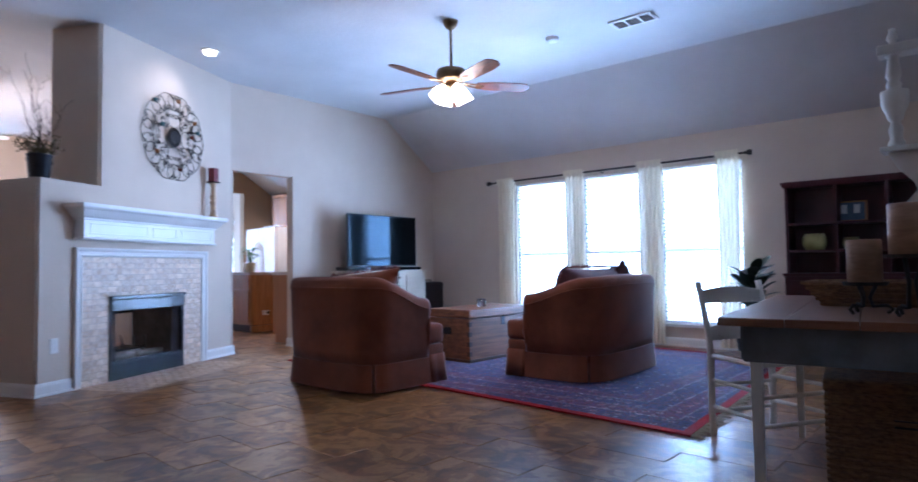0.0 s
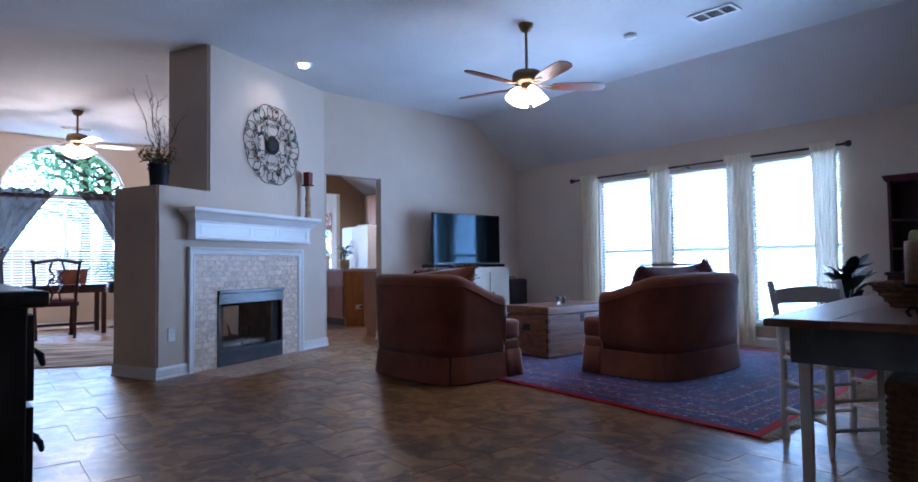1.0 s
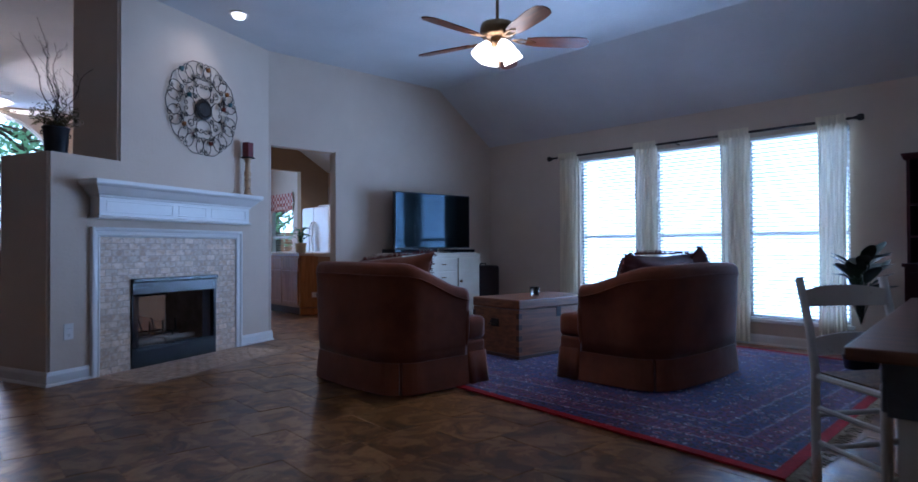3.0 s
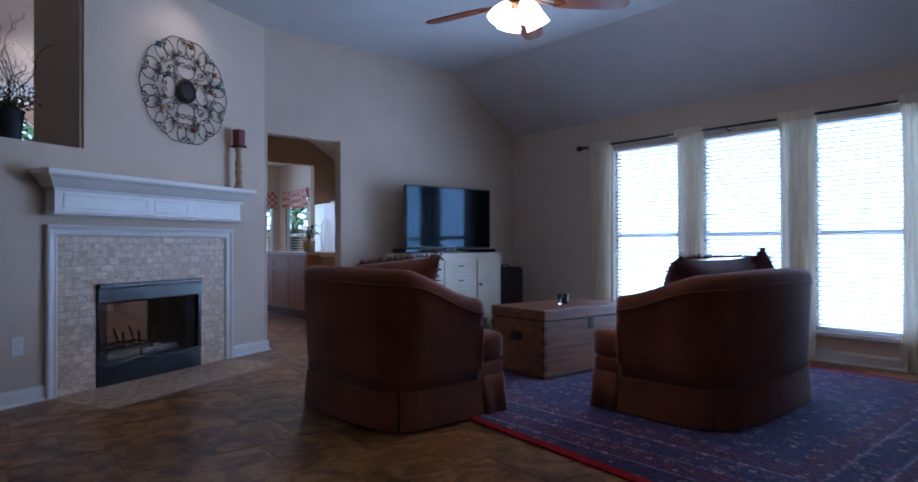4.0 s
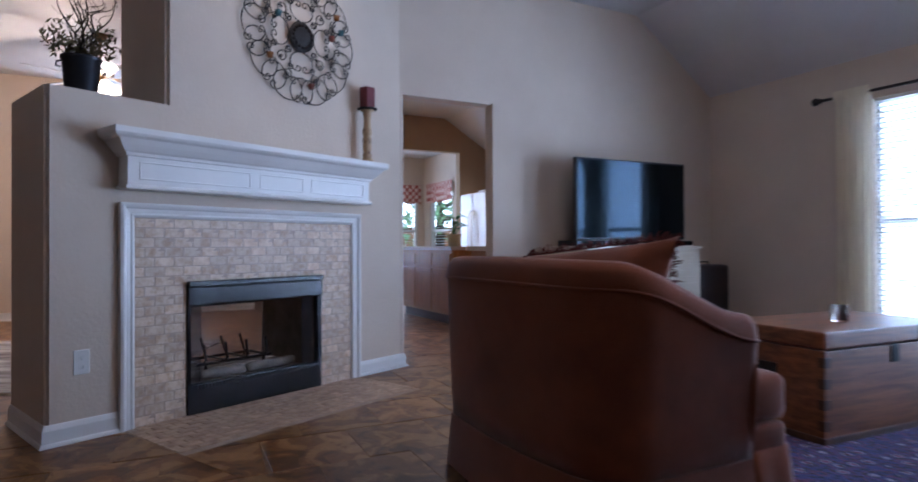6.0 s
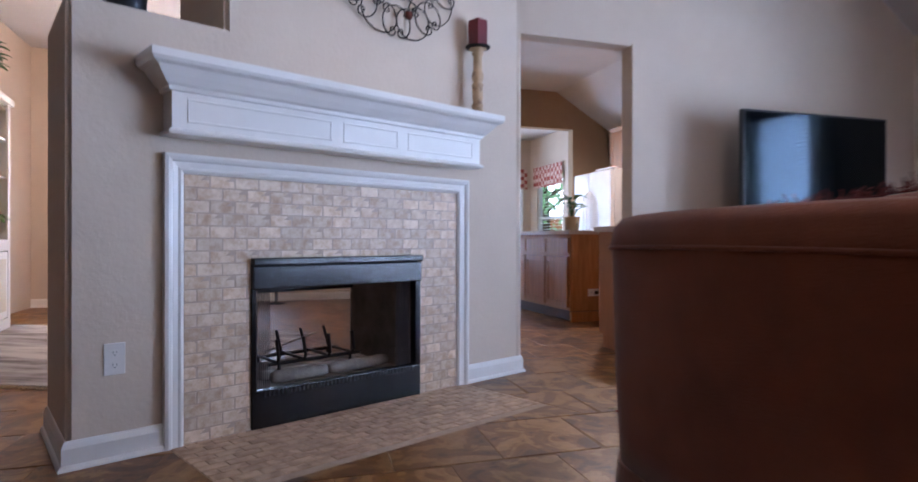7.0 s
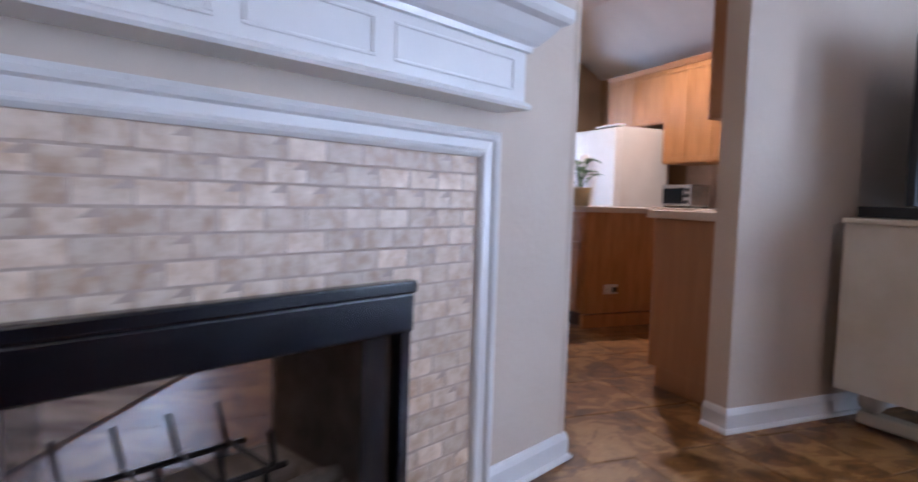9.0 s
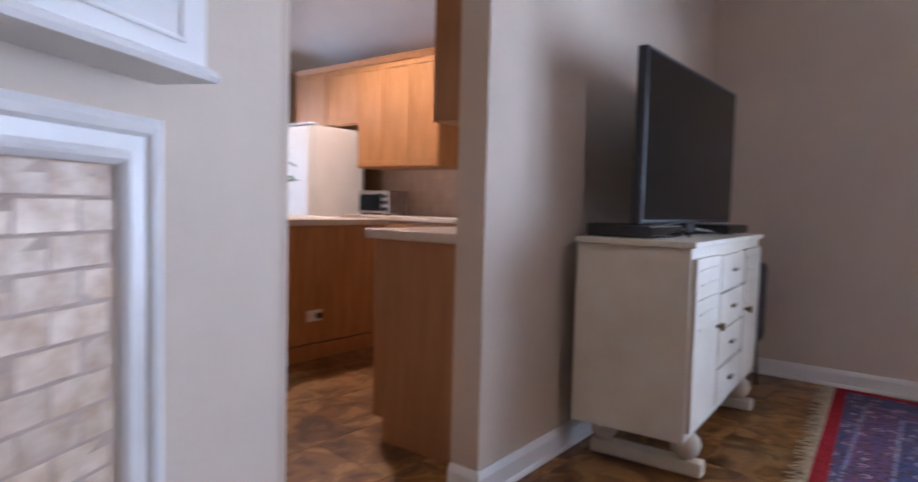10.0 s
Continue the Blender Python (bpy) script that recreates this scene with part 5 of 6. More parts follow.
def pillar_holder(m, h, wax_h, r, label):
    t = thing("candle_holder", m, label, "candle holder", "iron candle holders")
    for k in range(3):
        a = k * 2.094
        ca, sa = math.cos(a), math.sin(a)
        pts = [(0.06 * ca, 0.06 * sa, 0.008), (0.075 * ca, 0.075 * sa, 0.022), (0.06 * ca, 0.06 * sa, 0.035), (0.02 * ca, 0.02 * sa, 0.03), (0.012 * ca, 0.012 * sa, h * 0.6), (0.03 * ca, 0.03 * sa, h)]
        part("leg", tube(pts, 0.006, 6), IRON, t, smooth=True)
    part("pan", lathe([(0, h), (r + 0.012, h), (r + 0.016, h + 0.012), (r + 0.008, h + 0.006), (0, h + 0.006)], 20), IRON, t)
    part("candle", lathe([(0, h + 0.006), (r, h + 0.006), (r, h + wax_h), (r - 0.004, h + wax_h + 0.004), (0, h + wax_h)], 24), WAXC, t, "square-looking tan pillar candle", smooth=True)
    return t


pillar_holder(pose(-0.05, 2.60, 0.75), 0.10, 0.15, 0.052, "wrought-iron holder with a short tan pillar candle")
pillar_holder(pose(0.08, 2.55, 0.75), 0.19, 0.17, 0.058, "tall wrought-iron holder with a tan pillar candle")

hamper = thing("wicker_hamper", pose(-0.20, 2.74, 0, 0, 0, 8), "lidded brown seagrass hamper with a cut-out handle", "hamper")
part("body", box(0, 0.50, 0, 0.42, 0.0, 0.455, 0.015), WICKER, hamper)
part("lid", box(-0.012, 0.512, -0.012, 0.432, 0.455, 0.505, 0.014), WICKER, hamper)
# no hole is cut; a thin black slab paints the shade inside the handle
part("handle_hole", prism([(0.20, -0.0035), (0.30, -0.0035), (0.30, 0.0), (0.20, 0.0)], 0.34, 0.375), PLASTIC, hamper, "black slab for the shade inside the handle cut-out")
for k in range(18):
    z = 0.02 + k * 0.0245
    part("wicker_band", tube([(-0.004, 0.42, z), (-0.004, -0.004, z), (0.504, -0.004, z), (0.504, 0.42, z)], 0.0085, 5), WICKER, hamper)

chand = thing("wooden_chandelier", pose(0.02, 3.04, 0), "white turned-wood chandelier hanging above the table", "chandelier")
for x in (0.0, 0.85):
    part("post", lathe([(0, 1.37), (0.028, 1.37), (0.028, 1.39), (0.020, 1.405), (0.025, 1.44), (0.015, 1.47), (0.026, 1.48), (0.030, 1.50), (0.044, 1.53), (0.047, 1.59), (0.022, 1.60), (0.026, 1.615), (0.018, 1.635), (0.027, 1.65), (0.018, 1.72), (0.028, 1.73), (0, 1.73)], 18, at=(x, 0, 0)), PAINTW, chand, smooth=True)
    part("finial", lathe([(0.024, 1.77), (0.010, 1.78), (0.020, 1.80), (0.010, 1.825), (0.012, 1.835), (0.0, 1.84)], 14, at=(x, 0, 0)), PAINTW, chand, smooth=True)
    s = 1 if x == 0 else -1
    poly = [(x - s * 0.03, 1.35), (x + s * 0.0, 1.29), (x + s * 0.05, 1.23), (x + s * 0.06, 1.20), (x + s * 0.03, 1.16), (x - s * 0.01, 1.13), (x - s * 0.005, 1.11), (x + s * 0.20, 1.11), (x + s * 0.20, 1.35)]
    bm = bmesh.new()
    a, b = [bm.verts.new((px_, -0.02, pz)) for px_, pz in poly], [bm.verts.new((px_, 0.02, pz)) for px_, pz in poly]
    bm.faces.new(a), bm.faces.new(b)
    for k in range(len(poly)):
        bm.faces.new((a[k], a[(k + 1) % len(poly)], b[(k + 1) % len(poly)], b[k]))
    part("scroll_bracket", bm, PAINTW, chand)
part("shelf", box(-0.05, 0.90, -0.06, 0.06, 1.35, 1.37, 0.005), PAINTW, chand)
part("top_rail", box(-0.05, 0.90, -0.045, 0.045, 1.73, 1.77, 0.008), PAINTW, chand)
for x in (0.2, 0.65):
    part("chain", tube([(x, 0, 1.77), (0.425, 0, 2.5), (0.425, 0, CEIL_Z)], 0.006, 6), IRON, chand)

hutch = thing("hutch", pose(-1.18, 6.68, 0), "oxblood painted hutch with open shelves against the wall", "hutch")
HW = 1.25
part("base_cabinet", box(0, HW, 0.0, 0.42, 0.0, 0.80, 0.004), MAROON, hutch)
part("counter", box(-0.015, HW + 0.015, -0.02, 0.42, 0.80, 0.83, 0.004), MAROON, hutch)
for x in (0.012, HW - 0.012, HW * 0.34, HW * 0.66):
    part("upright", box(x - 0.012, x + 0.012, 0.10, 0.40, 0.83, 1.66, 0.002), MAROON, hutch)
part("back", box(0, HW, 0.40, 0.418, 0.83, 1.66), MAROON, hutch)
for z in (1.05, 1.31):
    part("shelf", box(0.024, HW - 0.024, 0.10, 0.40, z - 0.02, z, 0.002), MAROON, hutch)
part("cornice", sweep([(0, 1.655), (0.01, 1.655), (0.025, 1.69), (0.03, 1.71), (0, 1.71)], [(0, 0.418), (0, 0.09), (HW, 0.09), (HW, 0.418)]), MAROON, hutch)
part("crown_top", box(0, HW, 0.09, 0.418, 1.66, 1.709), MAROON, hutch)
for x0, x1 in ((0.02, HW / 2 - 0.01), (HW / 2 + 0.01, HW - 0.02)):
    d = part("door", box(x0, x1, -0.016, 0.0, 0.10, 0.76, 0.003), MAROON, hutch)
    part("knob", lathe([(0.006, 0), (0.006, 0.01), (0.014, 0.016), (0, 0.024)], 10), BRASS, d).matrix_local = pose(x1 - 0.04 if x0 < 0.3 else x0 + 0.04, -0.016, 0.5, 90)
for x, r in ((0.22, 0.105), (0.52, 0.075)):
    p = thing("stoneware_crock", pose(-1.18 + x, 6.92, 1.05), "olive green stoneware crock on the hutch shelf", "crock", "crocks on the hutch")
    part("body", lathe([(0, 0), (r * 0.75, 0), (r, r * 0.5), (r * 0.98, r * 1.1), (r * 0.8, r * 1.5), (r * 0.72, r * 1.5), (r * 0.7, r * 1.35), (0, r * 1.3)], 24), POTTERY, p, smooth=True)
pic = thing("framed_picture", pose(-1.18 + 0.52, 6.98, 1.31, -8), "small framed picture of two pale shapes on blue", "picture")
part("frame", box(-0.13, 0.13, -0.01, 0.01, 0, 0.20, 0.004), OAK, pic)
part("print", box(-0.115, 0.115, -0.012, -0.0102, 0.015, 0.185), mat("faded_blue_print", srgb("4a5f7a"), srgb("5f6f80"), 0.4, 12), pic)
for x in (-0.055, 0.05):
    part("pale_shape", box(x - 0.025, x + 0.025, -0.0135, -0.0122, 0.08, 0.165), TRIM, pic)


def blade_leaf(bm, base, tip, width, droop=0.3, n=7):
    """One leaf, folded along its midrib and drooping to its tip."""
    base, tip = Vector(base), Vector(tip)
    d = tip - base
    side = d.cross(Vector((0, 0, 1)))
    side = side.normalized() if side.length > 1e-4 else Vector((1, 0, 0))
    rows = []
    for i in range(n + 1):
        u = i / n
        p = base + d * u + Vector((0, 0, -droop * d.length * u * u + 0.3 * droop * d.length * u))
        w = width * math.sin(math.pi * min(u * 0.9 + 0.06, 1)) ** 0.8
        rows.append([bm.verts.new(p - side * w + Vector((0, 0, 0.25 * w))), bm.verts.new(p), bm.verts.new(p + side * w + Vector((0, 0, 0.25 * w)))])
    for a, b in zip(rows, rows[1:]):
        bm.faces.new((a[0], b[0], b[1], a[1])), bm.faces.new((a[1], b[1], b[2], a[2]))
    return bm


def leafy(name, m, label, pot_prof, pot_mat, leaf_mat, count, reach, height, width, z0, seed, upright=0.6, droop=0.5):
    t = thing(name, m, label, "plant")
    rnd = random.Random(seed)
    part("pot", lathe(pot_prof, 24), pot_mat, t, smooth=True)
    for k in range(count):
        a = k * 2.4 + rnd.uniform(-0.3, 0.3)
        u = rnd.uniform(0.35, 1.0)
        mid = Vector((0.35 * reach * u * math.cos(a), 0.35 * reach * u * math.sin(a), z0 + height * upright * rnd.uniform(0.3, 1.0)))
        tip = mid + Vector((reach * 0.65 * math.cos(a), reach * 0.65 * math.sin(a), height * rnd.uniform(0.1, 0.4)))
        part("stem", tube([(0, 0, z0 - 0.02), tuple(mid * 0.6 + Vector((0, 0, z0 * 0.4))), tuple(mid)], 0.004, 5), leaf_mat, t)
        part("leaf", blade_leaf(bmesh.new(), mid, tip, width * rnd.uniform(0.8, 1.2), droop), leaf_mat, t, smooth=True)
    return t


leafy("rubber_plant", pose(-1.40, 6.35, 0), "dark-leaved rubber plant in a pot by the window", [(0, 0), (0.11, 0), (0.15, 0.26), (0.16, 0.28), (0.14, 0.28), (0.12, 0.25), (0, 0.25)], POTD, LEAF_D, 30, 0.26, 0.48, 0.048, 0.38, 3, 1.0, 0.15)

# ---- dresser ----
dresser = thing("dresser", pose(-2.21, -0.155, 0), "black distressed dresser with dark drop pulls", "dresser")
part("carcass", box(0.02, 1.13, 0.0, 0.44, 0.06, 0.865, 0.004), EBONY, dresser)
part("top", box(0, 1.16, -0.01, 0.475, 0.865, 0.90, 0.010), EBONY, dresser)
part("plinth", box(0.01, 1.14, 0.0, 0.45, 0.0, 0.06, 0.006), EBONY, dresser)
for k in range(4):
    z0 = 0.09 + k * 0.193
    for x0, x1 in ((0.04, 0.565), (0.585, 1.11)):
        d = part("drawer", box(x0, x1, 0.44, 0.455, z0, z0 + 0.18, 0.003), EBONY, dresser)
        for x in (x0 + 0.12, x1 - 0.12):
            part("drop_pull", tube([(x - 0.03, 0.458, z0 + 0.10), (x - 0.03, 0.478, z0 + 0.085), (x, 0.485, z0 + 0.06), (x + 0.03, 0.478, z0 + 0.085), (x + 0.03, 0.458, z0 + 0.10)], 0.006, 6), IRON, d)
bowl = thing("red_bowl", pose(-1.55, 0.04, 0.90), "glossy red pointed bowl on the dresser", "bowl")
bm = bmesh.new()
lathe([(0, 0.0), (0.07, 0.0), (0.13, 0.05), (0.20, 0.10), (0.19, 0.10), (0.12, 0.055), (0, 0.012)], 28, bm)
bmesh.ops.scale(bm, vec=(0.6, 1.25, 1), verts=bm.verts)
part("bowl", bm, REDBOWL, bowl, smooth=True)

# ---- dining area ----
structure("wall_dining_south", box(WEST_X, -7.9, -0.37, -0.25, 0, CEIL_Z), WALL, "plain beige wall behind the bookcase")
AX = WEST_X
arch = thing("window_4", pose(AX, AY, ASILL), "white arched window with mini-blinds below the arch", "window", kind="structure")
aw, ah = AR, ASPRING - ASILL
for nm, b in (("jamb", (-0.11, -0.04, -aw, -aw + 0.04, 0, ah)), ("jamb", (-0.11, -0.04, aw - 0.04, aw, 0, ah)), ("transom", (-0.11, -0.04, -aw + 0.04, aw - 0.04, ah - 0.03, ah + 0.03)), ("bottom_rail", (-0.11, -0.04, -aw + 0.04, aw - 0.04, 0, 0.05)), ("mullion", (-0.10, -0.05, -0.025, 0.025, 0.05, ah - 0.03))):
    part(nm, box(*b, 0.003), TRIM, arch)
pts = [(-0.075, -(aw - 0.015) * math.cos(math.pi * i / 24), ah + (aw - 0.015) * math.sin(math.pi * i / 24)) for i in range(25)]
part("arch_frame", tube(pts, 0.022, 6), TRIM, arch)
first = None
for i in range(34):
    if first is None:
        first = part("slat", box(-0.013, 0.013, -aw + 0.045, aw - 0.045, -0.0008, 0.0008), BLIND, arch)
    ob = first if i == 0 else new("slat", first.data)
    ob.parent = arch
    ob.matrix_local = pose(-0.022, 0, 0.05 + i * (ah - 0.10) / 33, 0, 52, 0)
rod2 = thing("curtain_rod", pose(AX + 0.14, AY, ASPRING + 0.02), "dark iron curtain rod over the arched window", "curtain rod")
part("bar", tube([(0, -1.05, 0), (0, 1.05, 0)], 0.011, 8), IRON, rod2)
for y in (-0.98, 0.98):
    part("bracket", tube([(0, y, -0.01), (-0.14, y, -0.01)], 0.007), IRON, rod2)
for s in (-1, 1):
    t = thing("dark_curtain", pose(AX + 0.14, AY, 0), "brown gauze curtain swept aside and tied back", "curtain", "dining curtains")
    bm, n, k = bmesh.new(), 44, 22
    g = []
    for j in range(k + 1):
        v = j / k
        z = ASPRING + 0.10 - v * 1.9
        inner = 0.10 + 0.72 * min(v / 0.58, 1) ** 0.8 if v < 0.58 else 0.82 - 0.10 * (v - 0.58)
        outer = 1.02
        g.append([bm.verts.new((0.022 * math.sin(u * 34 + v) * (0.6 + v), s * (inner + (outer - inner) * u), z + (0.02 * math.sin(u * 30) if j == 0 else 0))) for u in [i / n for i in range(n + 1)]])
    for j in range(k):
        for i in range(n):
            bm.faces.new((g[j][i], g[j][i + 1], g[j + 1][i + 1], g[j + 1][i]))
    part("cloth", bm, DARKSHEER, t, smooth=True)
    part("tie_back", tube([(0.03, s * 0.80, 1.05), (0.05, s * 0.92, 1.07), (0.02, s * 1.03, 1.10)], 0.012), DARKSHEER, t)

desk = thing("writing_table", pose(-10.15, 1.75, 0), "dark mahogany table under the arched window", "table")
part("top", box(-0.28, 0.28, -0.62, 0.48, 0.70, 0.725, 0.005), DARKWOOD, desk)
part("apron", box(-0.25, 0.25, -0.58, 0.44, 0.60, 0.70), DARKWOOD, desk)
for x in (-0.24, 0.24):
    for y in (-0.56, 0.42):
        part("leg", box(x - 0.03, x + 0.03, y - 0.03, y + 0.03, 0, 0.60, 0.004), DARKWOOD, desk)
part("stretcher", box(-0.02, 0.02, -0.53, 0.39, 0.12, 0.16), DARKWOOD, desk)
planter = thing("planter_box", pose(-10.15, 1.80, 0.725), "reddish-brown rectangular planter box on the table", "planter")
bm = bmesh.new()
rings = [[bm.verts.new((x * f, y * f, z)) for x, y in ((-0.09, -0.19), (0.09, -0.19), (0.09, 0.19), (-0.09, 0.19))] for f, z in ((0.86, 0), (1.0, 0.21), (0.9, 0.21), (0.8, 0.17))]
for a, b in zip(rings, rings[1:]):
    for k in range(4):
        bm.faces.new((a[k], a[(k + 1) % 4], b[(k + 1) % 4], b[k]))
bm.faces.new(rings[0]), bm.faces.new(rings[-1])
part("box", bm, TERRA, planter)
part("rim", box(-0.096, 0.096, -0.196, 0.196, 0.195, 0.212, 0.004), TERRA, planter)

chp = thing("carved_chair", pose(-9.45, 1.50, 0, 0, 0, 90) @ Matrix.Scale(1.1, 4), "mahogany armchair with a carved pierced splat and mauve seat", "chair")
for s in (-1, 1):
    part("back_post", tube([(s * 0.20, -0.04, 0), (s * 0.215, 0.0, 0.45), (s * 0.225, -0.04, 0.75), (s * 0.245, -0.08, 0.95)], 0.018, 8), DARKWOOD, chp)
    part("front_leg", tube([(s * 0.24, 0.44, 0.03), (s * 0.235, 0.42, 0.15), (s * 0.25, 0.45, 0.35), (s * 0.24, 0.42, 0.44)], 0.024, 8), DARKWOOD, chp)
    part("claw_foot", lathe([(0, 0), (0.03, 0.005), (0.036, 0.025), (0.02, 0.05), (0, 0.055)], 10, at=(s * 0.24, 0.45, 0)), DARKWOOD, chp, smooth=True)
    part("arm", tube([(s * 0.22, -0.02, 0.66), (s * 0.28, 0.15, 0.66), (s * 0.29, 0.32, 0.65), (s * 0.27, 0.36, 0.62)], 0.016, 8), DARKWOOD, chp)
    part("arm_support", tube([(s * 0.28, 0.30, 0.65), (s * 0.25, 0.26, 0.55), (s * 0.26, 0.30, 0.44)], 0.014, 8), DARKWOOD, chp)
part("crest_rail", tube([(-0.27, -0.09, 0.965), (-0.22, -0.085, 0.945), (-0.10, -0.09, 0.965), (0, -0.09, 0.985), (0.10, -0.09, 0.965), (0.22, -0.085, 0.945), (0.27, -0.09, 0.965)], 0.022, 8), DARKWOOD, chp)
for s in (-1, 1):
    part("splat_scroll", tube([(s * 0.05, 0.0, 0.47), (s * 0.03, -0.02, 0.58), (s * 0.085, -0.04, 0.68), (s * 0.02, -0.055, 0.77), (s * 0.08, -0.07, 0.86), (s * 0.05, -0.085, 0.95)], 0.013, 6), DARKWOOD, chp)
    part("splat_loop", tube(spiral(s * 0.045, 0.72, 0.045, 0, 1.2, s, 18, -0.05), 0.009, 6), DARKWOOD, chp)
part("seat_frame", box(-0.25, 0.25, -0.01, 0.45, 0.40, 0.455, 0.008), DARKWOOD, chp)
part("seat_pad", box(-0.225, 0.225, 0.02, 0.43, 0.45, 0.49, 0.02, seg=3), mat("mauve_damask", srgb("7d4a52"), srgb("6a3c46"), 0.9, 20, bump=0.3), chp, "mauve padded seat", smooth=True)

RUG2 = mat("grey_cream_rug", srgb("c3bdb6"), srgb("6e6460"), 0.95, 2.2, bump=0.6, bump_scale=300, stretch=(2.2, 0.5, 1), spec=0.1, detail=6, lo=0.4, hi=0.6)
rug2 = thing("dining_rug", pose(-7.75, 1.15, 0, 0, 0, -27), "cream and grey-brown patterned rug with a fringed edge", "rug")
part("weave", box(-1.05, 1.05, -1.7, 1.25, 0.001, 0.012), RUG2, rug2)
for x, s in ((-1.05, -1), (1.05, 1)):
    bm = bmesh.new()
    for i in range(120):
        y = -1.69 + 2.93 * i / 119
        tube([(x, y, 0.006), (x + s * 0.05, y + rnd.uniform(-0.015, 0.015), 0.006)], 0.005, 4, bm)
    part("fringe", bm, FRINGE_C, rug2)
leafy("spider_plant", pose(-10.75, 2.50, 0), "bright green arching houseplant on a stand by the window", [(0, 0.0), (0.12, 0.0), (0.02, 0.03), (0.02, 0.55), (0.10, 0.56), (0.13, 0.75), (0.11, 0.75), (0, 0.72)], POTD, LEAF, 22, 0.50, 0.42, 0.022, 0.74, 8, 0.9, 0.6)

book = thing("bookcase", pose(-9.27, 0.13, 0, 0, 0, 5), "tall whitewashed bookcase with tan back and panelled doors", "bookcase")
BW = 1.2
part("back", box(0.03, BW - 0.03, -0.34, -0.32, 0.10, 2.0), WALL_TAN, book)
for x in (0.0, BW - 0.035):
    part("side", box(x, x + 0.035, -0.34, 0, 0, 2.0, 0.003), TRIM, book)
for z in (0.09, 0.78, 1.36, 1.70, 1.985):
    part("shelf", box(0.035, BW - 0.035, -0.32, -0.005, z - 0.02, z, 0.002), TRIM, book)
part("stile", box(0.0, 0.07, 0, 0.018, 0.0, 2.0, 0.002), TRIM, book)
part("cornice", box(-0.03, BW + 0.03, -0.35, 0.045, 2.0, 2.06, 0.012), TRIM, book)
part("mid_rail", box(0.07, BW, 0, 0.018, 0.70, 0.80, 0.002), TRIM, book)
part("plinth", box(0.07, BW, 0, 0.018, 0, 0.10, 0.002), TRIM, book)
for x0, x1 in ((0.08, 0.62), (0.64, BW - 0.02)):
    d = part("door", box(x0, x1, 0.0, 0.016, 0.11, 0.69, 0.002), TRIM, book)
    part("panel", box(x0 + 0.06, x1 - 0.06, 0.016, 0.020, 0.17, 0.63, 0.003), CREAM, d)
leafy("ivy_plant", book.matrix_world @ pose(0.28, -0.16, 2.06), "bushy green ivy on top of the bookcase", [(0, 0), (0.07, 0), (0.09, 0.12), (0.08, 0.12), (0, 0.10)], POTC, LEAF, 40, 0.26, 0.32, 0.045, 0.12, 21, 0.9, 0.5)
leafy("trailing_plant", book.matrix_world @ pose(0.25, -0.14, 1.115 - 0.315), "small trailing houseplant on the bookcase shelf", [(0, 0), (0.06, 0), (0.075, 0.12), (0.065, 0.12), (0, 0.10)], POTC, LEAF, 16, 0.22, 0.2, 0.03, 0.12, 22, 0.7, 0.9)


# ---- kitchen ----
def cabinet_door(parent, m, w, h, knob=None):
    """Frame-and-panel door in the local xz plane, its face to -y."""
    d = part("door", box(0, w, -0.018, 0, 0, h, 0.003), OAK, parent)
    d.matrix_local = m
    bm = bmesh.new()
    f = 0.055
    for b in ((0, w, 0, f), (0, w, h - f, h), (0, f, f, h - f), (w - f, w, f, h - f)):
        box(b[0] + 0.001, b[1] - 0.001, -0.027, -0.018, b[2] + 0.001, b[3] - 0.001, 0.003, bm, 1)
    part("door_frame", bm, OAK, d)
    return d


pen = thing("peninsula_cabinet", pose(-6.83, 4.74, 0), "honey oak base cabinet run with a veneered end panel", "cabinet")
part("carcass", box(0.02, 0.555, 0.02, 2.75, 0.10, 0.865), OAK, pen)
part("end_panel", box(0, 0.555, 0, 0.02, 0.10, 0.865, 0.002), OAK_END, pen, "flat oak veneer end panel")
part("end_panel_foot", box(0.06, 0.555, 0.0, 0.02, 0.0, 0.10), OAK_END, pen)
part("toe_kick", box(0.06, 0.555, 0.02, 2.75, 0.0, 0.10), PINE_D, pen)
for k in range(4):
    cabinet_door(pen, pose(0.02, 0.62 + 0.6 * k, 0.12, 0, 0, -90), 0.56, 0.56)
pct = thing("peninsula_counter", pose(-6.83, 4.74, 0.865), "pale laminate counter with a thick edge", "worktop")
part("slab", box(-0.03, 0.555, -0.035, 2.75, 0, 0.04, 0.006), LAMINATE, pct)
up = thing("upper_cabinet", pose(-6.63, 4.86, 1.355), "honey oak wall cabinet above the peninsula", "cabinet", "kitchen wall cabinets")
part("carcass", box(0, 0.355, 0, 2.0, 0, 1.05, 0.003), OAK_END, up)
for k in range(3):
    cabinet_door(up, pose(0, 0.64 + 0.65 * k, 0.02, 0, 0, -90), 0.6, 1.0)
ISX0, ISX1, ISY0, ISY1 = -9.60, -8.06, 5.17, 6.04
isl = thing("kitchen_island", pose(ISX0, ISY0, 0), "honey oak kitchen island with drawers and panelled doors", "island")
IW, ID = ISX1 - ISX0, ISY1 - ISY0
part("carcass", box(0, IW, 0, ID, 0.11, 0.86, 0.003), OAK, isl)
